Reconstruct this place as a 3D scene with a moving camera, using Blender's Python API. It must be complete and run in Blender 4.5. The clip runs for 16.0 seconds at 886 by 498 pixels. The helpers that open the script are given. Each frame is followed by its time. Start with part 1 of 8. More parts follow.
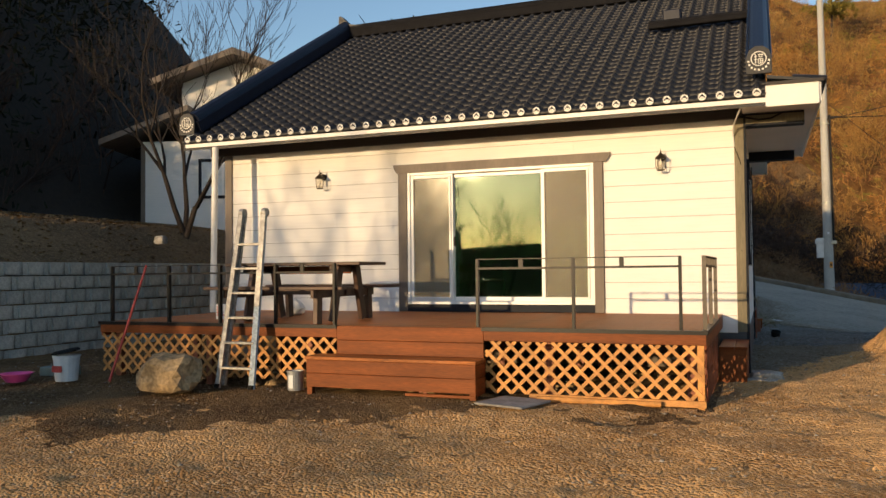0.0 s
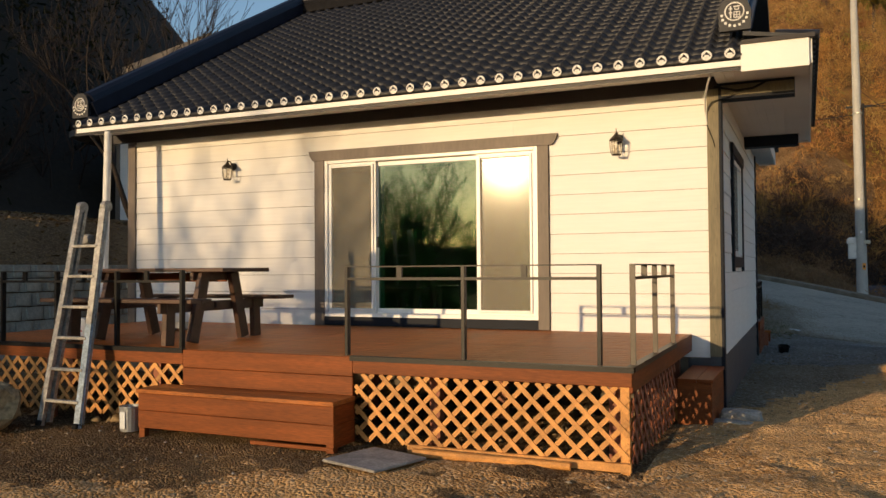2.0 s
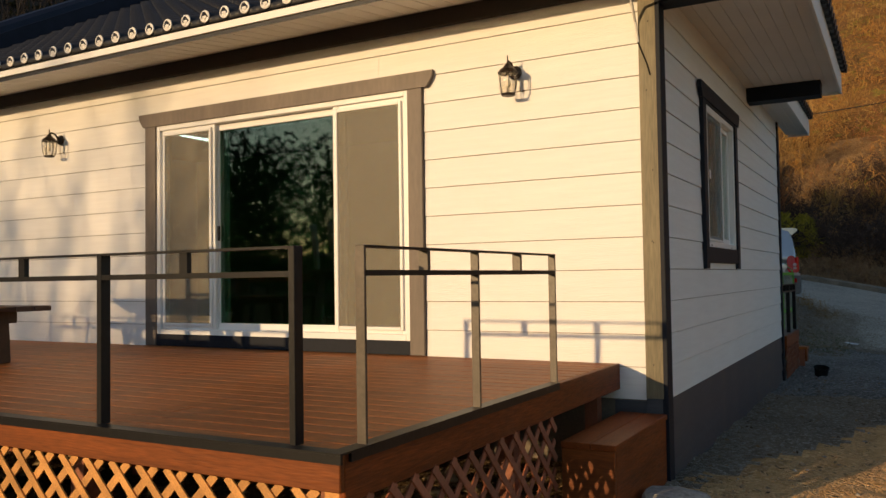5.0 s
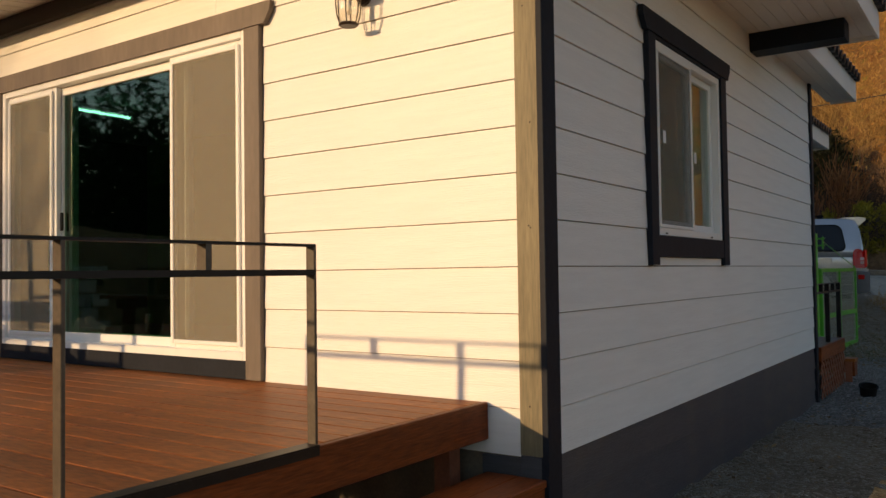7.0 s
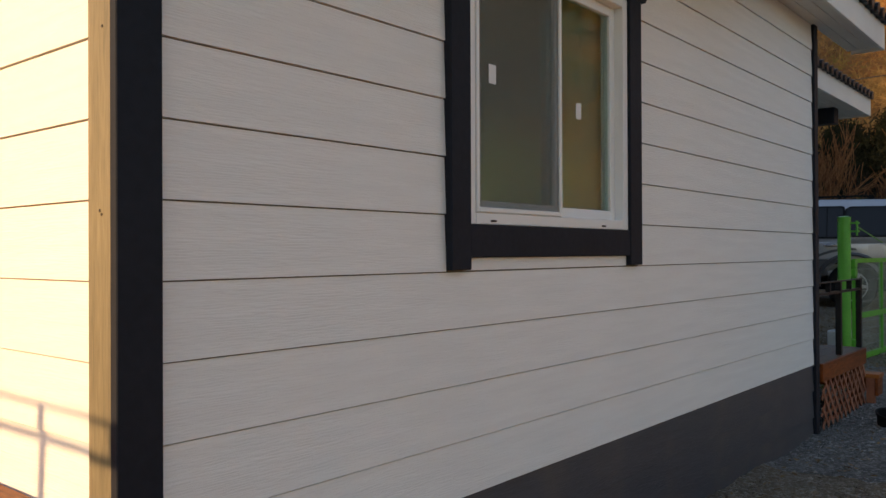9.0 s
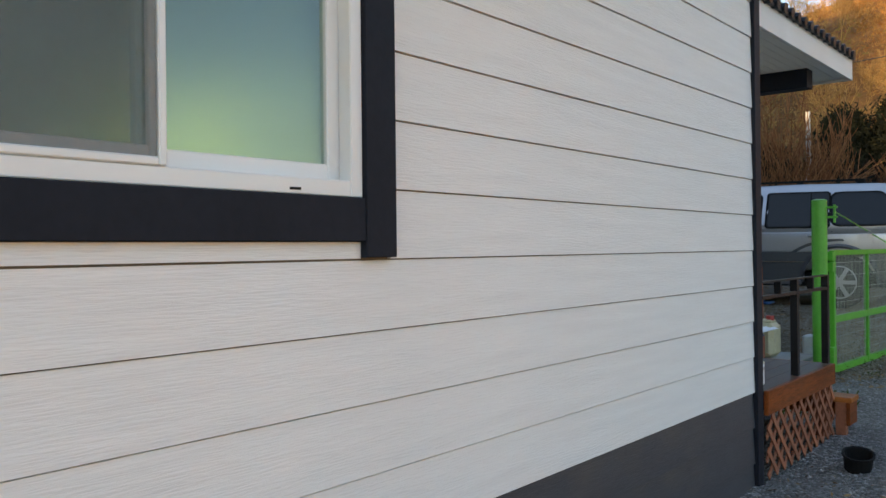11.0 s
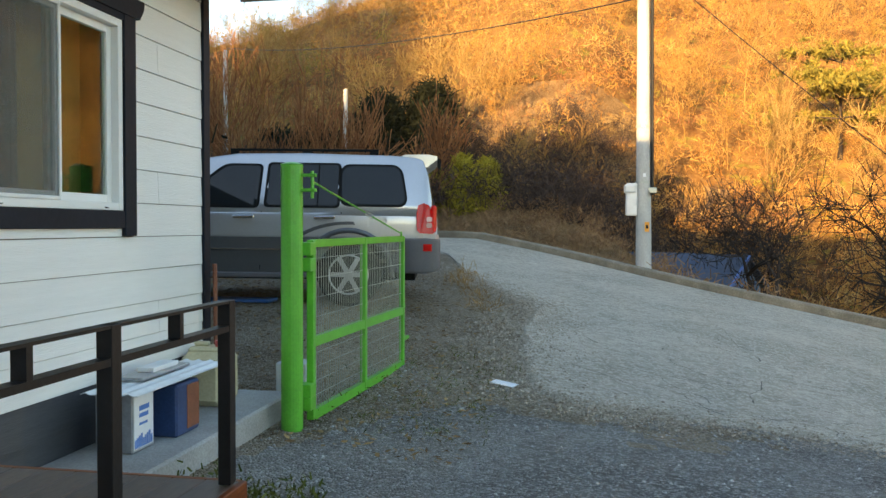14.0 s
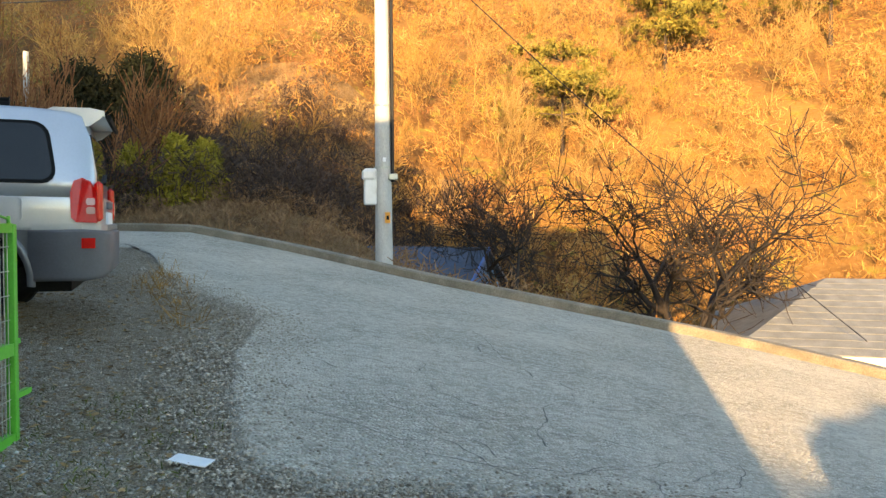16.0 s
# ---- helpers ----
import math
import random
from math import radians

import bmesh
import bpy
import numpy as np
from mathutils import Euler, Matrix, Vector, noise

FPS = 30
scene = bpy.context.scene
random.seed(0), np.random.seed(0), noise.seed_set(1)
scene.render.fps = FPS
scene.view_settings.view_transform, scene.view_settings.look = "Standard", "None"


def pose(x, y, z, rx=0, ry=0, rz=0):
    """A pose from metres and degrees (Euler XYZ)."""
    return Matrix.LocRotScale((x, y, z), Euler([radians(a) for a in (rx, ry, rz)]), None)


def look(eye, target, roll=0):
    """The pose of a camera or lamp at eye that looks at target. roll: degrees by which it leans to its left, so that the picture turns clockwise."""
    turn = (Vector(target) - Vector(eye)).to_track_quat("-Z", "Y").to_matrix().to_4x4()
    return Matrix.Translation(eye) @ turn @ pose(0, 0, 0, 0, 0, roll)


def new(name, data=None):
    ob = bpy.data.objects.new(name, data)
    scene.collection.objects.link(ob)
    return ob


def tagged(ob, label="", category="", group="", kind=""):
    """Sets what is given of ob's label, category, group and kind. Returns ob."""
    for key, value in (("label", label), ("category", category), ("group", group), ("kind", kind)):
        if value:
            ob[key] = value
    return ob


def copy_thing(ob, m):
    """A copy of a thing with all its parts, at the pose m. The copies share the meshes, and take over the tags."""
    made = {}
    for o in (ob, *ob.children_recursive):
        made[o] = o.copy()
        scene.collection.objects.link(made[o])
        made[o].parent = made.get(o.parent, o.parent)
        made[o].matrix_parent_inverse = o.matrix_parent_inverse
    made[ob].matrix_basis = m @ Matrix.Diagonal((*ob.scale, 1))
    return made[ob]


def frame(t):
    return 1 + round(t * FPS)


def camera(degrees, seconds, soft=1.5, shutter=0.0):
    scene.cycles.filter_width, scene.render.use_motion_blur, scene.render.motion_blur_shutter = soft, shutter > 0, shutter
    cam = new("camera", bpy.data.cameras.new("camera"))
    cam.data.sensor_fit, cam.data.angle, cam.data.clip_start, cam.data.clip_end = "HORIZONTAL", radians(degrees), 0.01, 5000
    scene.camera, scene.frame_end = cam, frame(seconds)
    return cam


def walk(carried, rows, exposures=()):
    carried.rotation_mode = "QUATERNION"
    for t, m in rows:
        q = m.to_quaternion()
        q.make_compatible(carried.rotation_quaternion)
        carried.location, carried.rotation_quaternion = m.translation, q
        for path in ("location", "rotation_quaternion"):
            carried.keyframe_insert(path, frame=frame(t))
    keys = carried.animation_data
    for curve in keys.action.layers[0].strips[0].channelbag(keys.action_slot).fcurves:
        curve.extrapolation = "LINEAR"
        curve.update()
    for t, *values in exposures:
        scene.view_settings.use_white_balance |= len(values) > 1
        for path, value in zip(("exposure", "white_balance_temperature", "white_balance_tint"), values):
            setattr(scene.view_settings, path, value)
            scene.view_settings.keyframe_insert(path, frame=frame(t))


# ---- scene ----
cam = camera(57.0, 16.0)
PATH = [
    (0, (0.241, -11.623, 1.333), (-0.492, -9.763, 1.388), -0.6),
    (0.5, (0.367, -11.0, 1.362), (-0.382, -9.146, 1.418), -0.5),
    (1, (0.476, -10.346, 1.419), (-0.293, -8.501, 1.47), -0.5),
    (1.5, (0.69, -9.752, 1.431), (-0.101, -7.916, 1.481), -0.4),
    (2, (0.848, -9.148, 1.43), (0.033, -7.322, 1.481), -0.4),
    (2.5, (1.02, -8.551, 1.395), (0.181, -6.736, 1.447), -0.3),
    (3, (1.139, -7.974, 1.401), (0.276, -6.17, 1.453), -0.4),
    (3.5, (1.174, -7.365, 1.386), (0.299, -5.568, 1.442), -0.4),
    (3.7, (1.207, -7.09, 1.353), (0.328, -5.294, 1.408), -0.5),
    (5.8, (1.619, -4.815, 1.318), (0.575, -3.111, 1.396), -0.9),
    (6, (1.682, -4.585, 1.296), (0.624, -2.89, 1.371), -0.9),
    (6.5, (1.822, -4.035, 1.304), (0.717, -2.368, 1.362), -0.7),
    (7, (1.815, -3.432, 1.348), (0.674, -1.79, 1.409), -0.8),
    (7.5, (1.875, -2.844, 1.388), (0.698, -1.228, 1.438), -0.5),
    (8, (1.925, -2.229, 1.411), (0.696, -0.651, 1.452), -0.7),
    (8.5, (2.046, -1.682, 1.420), (0.788, -0.127, 1.449), -0.5),
    (8.7, (2.052, -1.464, 1.454), (0.785, 0.083, 1.472), -0.3),
    (10.8, (1.86, 0.846, 1.419), (0.557, 2.364, 1.42), -0.7),
    (11, (1.842, 1.071, 1.409), (0.557, 2.603, 1.409), -0.6),
    (11.5, (1.733, 1.608, 1.416), (0.491, 3.176, 1.407), -0.5),
    (12, (1.636, 2.207, 1.435), (0.493, 3.848, 1.413), -0.5),
    (12.5, (1.632, 2.814, 1.442), (0.737, 4.603, 1.407), -0.7),
    (13, (1.53, 3.549, 1.448), (0.895, 5.445, 1.402), -0.2),
    (13.2, (1.479, 3.825, 1.437), (0.937, 5.75, 1.387), 0.0),
    (13.5, (1.454, 4.279, 1.452), (0.988, 6.223, 1.402), -0.1),
    (14, (1.35, 5.061, 1.459), (1.002, 7.03, 1.402), 0.2),
    (14.5, (1.305, 5.846, 1.431), (1.113, 7.835, 1.372), 0.2),
    (15, (1.283, 6.558, 1.411), (1.269, 8.557, 1.351), 0.1),
    (15.2, (1.278, 6.838, 1.42), (1.351, 8.836, 1.362), 0.2),
    (15.5, (1.339, 7.293, 1.377), (1.519, 9.284, 1.316), 0.2),
    (16, (1.342, 8.033, 1.367), (1.638, 10.009, 1.299), 0.1),
]
walk(cam, [(t, look(eye, target, roll)) for t, eye, target, roll in PATH],
     exposures=[(0.0, 0.55, 6550, 13), (3.7, 0.28, 6650, 13), (6.0, 0.30, 7050, 17), (7.5, 0.45, 7250, 20), (8.7, 0.86, 7450, 23), (10.0, 1.70, 7350, 19), (11.0, 1.97, 7300, 19), (12.5, 2.02, 7550, 19), (13.4, 2.24, 7800, 15), (14.2, 2.55, 7800, 12), (15.2, 2.74, 7650, 11), (16.0, 2.53, 7600, 12)])

# ---- world, sun, exposure ----
SUN_AZ, SUN_EL = 19.5, 7.6          # heading the rays travel towards (from +y to +x), height above the horizon
world = bpy.data.worlds.new("world")
scene.world = world
world.use_nodes = True
wn = world.node_tree
sky = wn.nodes.new("ShaderNodeTexSky")
sky.sky_type, sky.sun_disc = "NISHITA", False
sky.sun_elevation, sky.sun_rotation = radians(SUN_EL), radians(180 + SUN_AZ)
sky.air_density, sky.dust_density, sky.ozone_density = 1.0, 0.6, 2.0
wn.links.new(sky.outputs[0], wn.nodes["Background"].inputs[0])
wn.nodes["Background"].inputs[1].default_value = 0.15
sun = new("sun", bpy.data.lights.new("sun", "SUN"))
sun.data.energy, sun.data.angle, sun.data.color = 2.9, radians(0.55), (1.0, 0.70, 0.36)
toward = Vector((math.sin(radians(SUN_AZ)) * math.cos(radians(SUN_EL)), math.cos(radians(SUN_AZ)) * math.cos(radians(SUN_EL)), -math.sin(radians(SUN_EL))))
sun.matrix_world = look((-20, -60, 30), Vector((-20, -60, 30)) + toward)

# ---- materials ----
def mat(name, base, rough=0.6, metal=0.0, var=0.18, scale=6.0, stretch=(1, 1, 1), bump=0.15, fine=60.0, tint=None, dirt=0.0, rand=0.0, spec=0.5, coat=0.0):
    """A painted, wooden or mineral surface: colour varied at two scales, with fine relief."""
    m = bpy.data.materials.new(name)
    m.use_nodes = True
    nt = m.node_tree
    bsdf = nt.nodes["Principled BSDF"]
    link = nt.links.new
    tc = nt.nodes.new("ShaderNodeTexCoord")
    mp = nt.nodes.new("ShaderNodeMapping")
    mp.inputs["Scale"].default_value = stretch
    link(tc.outputs["Object"], mp.inputs[0])
    big = nt.nodes.new("ShaderNodeTexNoise")
    big.inputs["Scale"].default_value, big.inputs["Detail"].default_value = scale, 6.0
    small = nt.nodes.new("ShaderNodeTexNoise")
    small.inputs["Scale"].default_value, small.inputs["Detail"].default_value = fine, 4.0
    link(mp.outputs[0], big.inputs[0]), link(mp.outputs[0], small.inputs[0])
    ramp = nt.nodes.new("ShaderNodeValToRGB")
    lo = [c * (1 - var) for c in base]
    hi = [min(1, c * (1 + var)) for c in base] if tint is None else tint
    ramp.color_ramp.elements[0].position, ramp.color_ramp.elements[1].position = 0.3, 0.7
    ramp.color_ramp.elements[0].color, ramp.color_ramp.elements[1].color = (*lo, 1), (*hi, 1)
    link(big.outputs[0], ramp.inputs[0])
    mix = nt.nodes.new("ShaderNodeMix")
    mix.data_type, mix.blend_type = "RGBA", "OVERLAY"
    mix.inputs[0].default_value = min(1.0, var * 2.2)
    link(ramp.outputs[0], mix.inputs[6]), link(small.outputs[0], mix.inputs[7])
    out = mix.outputs[2]
    if rand:
        info = nt.nodes.new("ShaderNodeObjectInfo")
        hsv = nt.nodes.new("ShaderNodeHueSaturation")
        mr = nt.nodes.new("ShaderNodeMapRange")
        mr.inputs[3].default_value, mr.inputs[4].default_value = 1 - rand, 1 + rand
        link(info.outputs["Random"], mr.inputs[0]), link(mr.outputs[0], hsv.inputs["Value"])
        link(out, hsv.inputs["Color"])
        out = hsv.outputs[0]
    if dirt:
        dn = nt.nodes.new("ShaderNodeTexNoise")
        dn.inputs["Scale"].default_value, dn.inputs["Detail"].default_value = 2.3, 9.0
        link(tc.outputs["Object"], dn.inputs[0])
        dr = nt.nodes.new("ShaderNodeMapRange")
        dr.inputs[1].default_value, dr.inputs[2].default_value, dr.inputs[4].default_value = 0.52, 0.75, dirt
        link(dn.outputs[0], dr.inputs[0])
        dm = nt.nodes.new("ShaderNodeMix")
        dm.data_type = "RGBA"
        dm.inputs[7].default_value = (0.16, 0.12, 0.08, 1)
        link(dr.outputs[0], dm.inputs[0]), link(out, dm.inputs[6])
        out = dm.outputs[2]
    link(out, bsdf.inputs["Base Color"])
    bsdf.inputs["Roughness"].default_value, bsdf.inputs["Metallic"].default_value = rough, metal
    bsdf.inputs["Specular IOR Level"].default_value = spec
    bsdf.inputs["Coat Weight"].default_value = coat
    if bump:
        bp = nt.nodes.new("ShaderNodeBump")
        bp.inputs["Strength"].default_value, bp.inputs["Distance"].default_value = bump, 0.01
        link(small.outputs[0], bp.inputs["Height"]), link(bp.outputs[0], bsdf.inputs["Normal"])
    return m


def glass_mat(name, tint=(1, 1, 1), rough=0.0, sheen=(1, 1, 1), ior=1.9):
    """Thin window glass: mostly clear, with a Fresnel gloss."""
    m = bpy.data.materials.new(name)
    m.use_nodes = True
    nt = m.node_tree
    nt.nodes.clear()
    out = nt.nodes.new("ShaderNodeOutputMaterial")
    clear = nt.nodes.new("ShaderNodeBsdfTransparent")
    gloss = nt.nodes.new("ShaderNodeBsdfGlossy")
    edge = nt.nodes.new("ShaderNodeLayerWeight")
    edge.inputs[0].default_value = 0.5
    power = nt.nodes.new("ShaderNodeMath")
    power.operation, power.inputs[1].default_value = "POWER", 5.0
    fres = nt.nodes.new("ShaderNodeMath")
    fres.operation = "MULTIPLY_ADD"
    base = ((ior - 1) / (ior + 1)) ** 2
    fres.inputs[1].default_value, fres.inputs[2].default_value = 1 - base, base
    nt.links.new(edge.outputs["Facing"], power.inputs[0]), nt.links.new(power.outputs[0], fres.inputs[0])
    mix = nt.nodes.new("ShaderNodeMixShader")
    clear.inputs[0].default_value = (*tint, 1)
    gloss.inputs["Roughness"].default_value = rough
    gloss.inputs[0].default_value = (*sheen, 1)
    nt.links.new(fres.outputs[0], mix.inputs[0])
    nt.links.new(clear.outputs[0], mix.inputs[1]), nt.links.new(gloss.outputs[0], mix.inputs[2])
    nt.links.new(mix.outputs[0], out.inputs[0])
    return m


def screen_mat(name, colour, cover):
    """Fine insect mesh: partly see-through weave."""
    m = bpy.data.materials.new(name)
    m.use_nodes = True
    nt = m.node_tree
    bsdf, out = nt.nodes["Principled BSDF"], nt.nodes["Material Output"]
    bsdf.inputs["Base Color"].default_value, bsdf.inputs["Roughness"].default_value = (*colour, 1), 0.7
    clear = nt.nodes.new("ShaderNodeBsdfTransparent")
    mix = nt.nodes.new("ShaderNodeMixShader")
    mix.inputs[0].default_value = cover
    nt.links.new(clear.outputs[0], mix.inputs[1]), nt.links.new(bsdf.outputs[0], mix.inputs[2])
    nt.links.new(mix.outputs[0], out.inputs[0])
    return m


def frosted_mat(name, colour, rough):
    """Frosted pane: blurs what lies behind it, with a milky share."""
    m = bpy.data.materials.new(name)
    m.use_nodes = True
    nt = m.node_tree
    nt.nodes.clear()
    out = nt.nodes.new("ShaderNodeOutputMaterial")
    bend = nt.nodes.new("ShaderNodeBsdfRefraction")
    bend.inputs[0].default_value = (*colour, 1)
    bend.inputs["Roughness"].default_value, bend.inputs["IOR"].default_value = rough, 1.25
    milk = nt.nodes.new("ShaderNodeBsdfDiffuse")
    milk.inputs[0].default_value = (*colour, 1)
    mix = nt.nodes.new("ShaderNodeMixShader")
    mix.inputs[0].default_value = 0.30
    nt.links.new(bend.outputs[0], mix.inputs[1]), nt.links.new(milk.outputs[0], mix.inputs[2])
    nt.links.new(mix.outputs[0], out.inputs[0])
    return m


def glow_mat(name, colour, strength):
    m = bpy.data.materials.new(name)
    m.use_nodes = True
    bsdf = m.node_tree.nodes["Principled BSDF"]
    bsdf.inputs["Base Color"].default_value = (*colour, 1)
    bsdf.inputs["Emission Color"].default_value = (*colour, 1)
    bsdf.inputs["Emission Strength"].default_value = strength
    return m


def ground_mat(name, soil, pale, stones, scale=1.0, moss=None, shift=0.5, relief=0.05):
    """Trodden earth or gravel: patches of two soils, small stones of mixed colour, rough relief."""
    m = bpy.data.materials.new(name)
    m.use_nodes = True
    nt = m.node_tree
    bsdf = nt.nodes["Principled BSDF"]
    link = nt.links.new
    tc = nt.nodes.new("ShaderNodeTexCoord")
    big = nt.nodes.new("ShaderNodeTexNoise")
    big.inputs["Scale"].default_value, big.inputs["Detail"].default_value = 0.55 * scale, 8.0
    mid = nt.nodes.new("ShaderNodeTexNoise")
    mid.inputs["Scale"].default_value, mid.inputs["Detail"].default_value = 7.0 * scale, 8.0
    cell = nt.nodes.new("ShaderNodeTexVoronoi")
    cell.inputs["Scale"].default_value = 38.0 * scale
    for n in (big, mid, cell):
        link(tc.outputs["Object"], n.inputs["Vector"])
    r1 = nt.nodes.new("ShaderNodeValToRGB")
    r1.color_ramp.elements[0].position, r1.color_ramp.elements[1].position = shift - 0.12, shift + 0.14
    r1.color_ramp.elements[0].color, r1.color_ramp.elements[1].color = (*soil, 1), (*pale, 1)
    link(big.outputs[0], r1.inputs[0])
    r2 = nt.nodes.new("ShaderNodeValToRGB")
    r2.color_ramp.elements[0].position, r2.color_ramp.elements[1].position = 0.25, 0.8
    r2.color_ramp.elements[0].color, r2.color_ramp.elements[1].color = (0.48, 0.45, 0.42, 1), (1, 1, 1, 1)
    link(mid.outputs[0], r2.inputs[0])
    mul = nt.nodes.new("ShaderNodeMix")
    mul.data_type, mul.blend_type = "RGBA", "MULTIPLY"
    mul.inputs[0].default_value = 0.8
    link(r1.outputs[0], mul.inputs[6]), link(r2.outputs[0], mul.inputs[7])
    st = nt.nodes.new("ShaderNodeMix")
    st.data_type = "RGBA"
    sep = nt.nodes.new("ShaderNodeSeparateColor")
    link(cell.outputs["Color"], sep.inputs[0])
    gate = nt.nodes.new("ShaderNodeMapRange")
    gate.inputs[1].default_value, gate.inputs[2].default_value, gate.inputs[4].default_value = 0.55, 0.9, 0.75
    link(sep.outputs[0], gate.inputs[0])
    link(gate.outputs[0], st.inputs[0]), link(mul.outputs[2], st.inputs[6])
    st.inputs[7].default_value = (*stones, 1)
    out = st.outputs[2]
    if moss:
        mo = nt.nodes.new("ShaderNodeTexNoise")
        mo.inputs["Scale"].default_value, mo.inputs["Detail"].default_value = 1.3, 9.0
        link(tc.outputs["Object"], mo.inputs[0])
        mr = nt.nodes.new("ShaderNodeMapRange")
        mr.inputs[1].default_value, mr.inputs[2].default_value, mr.inputs[4].default_value = 0.56, 0.68, 0.8
        link(mo.outputs[0], mr.inputs[0])
        mm = nt.nodes.new("ShaderNodeMix")
        mm.data_type = "RGBA"
        mm.inputs[7].default_value = (*moss, 1)
        link(mr.outputs[0], mm.inputs[0]), link(out, mm.inputs[6])
        out = mm.outputs[2]
    link(out, bsdf.inputs["Base Color"])
    bsdf.inputs["Roughness"].default_value = 0.95
    bsdf.inputs["Diffuse Roughness"].default_value = 1.0
    bsdf.inputs["Specular IOR Level"].default_value = 0.2
    bp = nt.nodes.new("ShaderNodeBump")
    bp.inputs["Strength"].default_value, bp.inputs["Distance"].default_value = 1.0, relief
    ad = nt.nodes.new("ShaderNodeMath")
    ad.operation = "SUBTRACT"
    link(mid.outputs[0], ad.inputs[0]), link(cell.outputs["Distance"], ad.inputs[1])
    link(ad.outputs[0], bp.inputs["Height"]), link(bp.outputs[0], bsdf.inputs["Normal"])
    return m


def island_mat(name, low, high, rough=0.9, through=0.0):
    """Leaves, twigs and litter: each piece takes its own tone."""
    m = bpy.data.materials.new(name)
    m.use_nodes = True
    nt = m.node_tree
    bsdf = nt.nodes["Principled BSDF"]
    geo = nt.nodes.new("ShaderNodeNewGeometry")
    ramp = nt.nodes.new("ShaderNodeValToRGB")
    ramp.color_ramp.elements[0].color, ramp.color_ramp.elements[1].color = (*low, 1), (*high, 1)
    nt.links.new(geo.outputs["Random Per Island"], ramp.inputs[0])
    nt.links.new(ramp.outputs[0], bsdf.inputs["Base Color"])
    bsdf.inputs["Roughness"].default_value = rough
    bsdf.inputs["Specular IOR Level"].default_value = 0.15
    return m


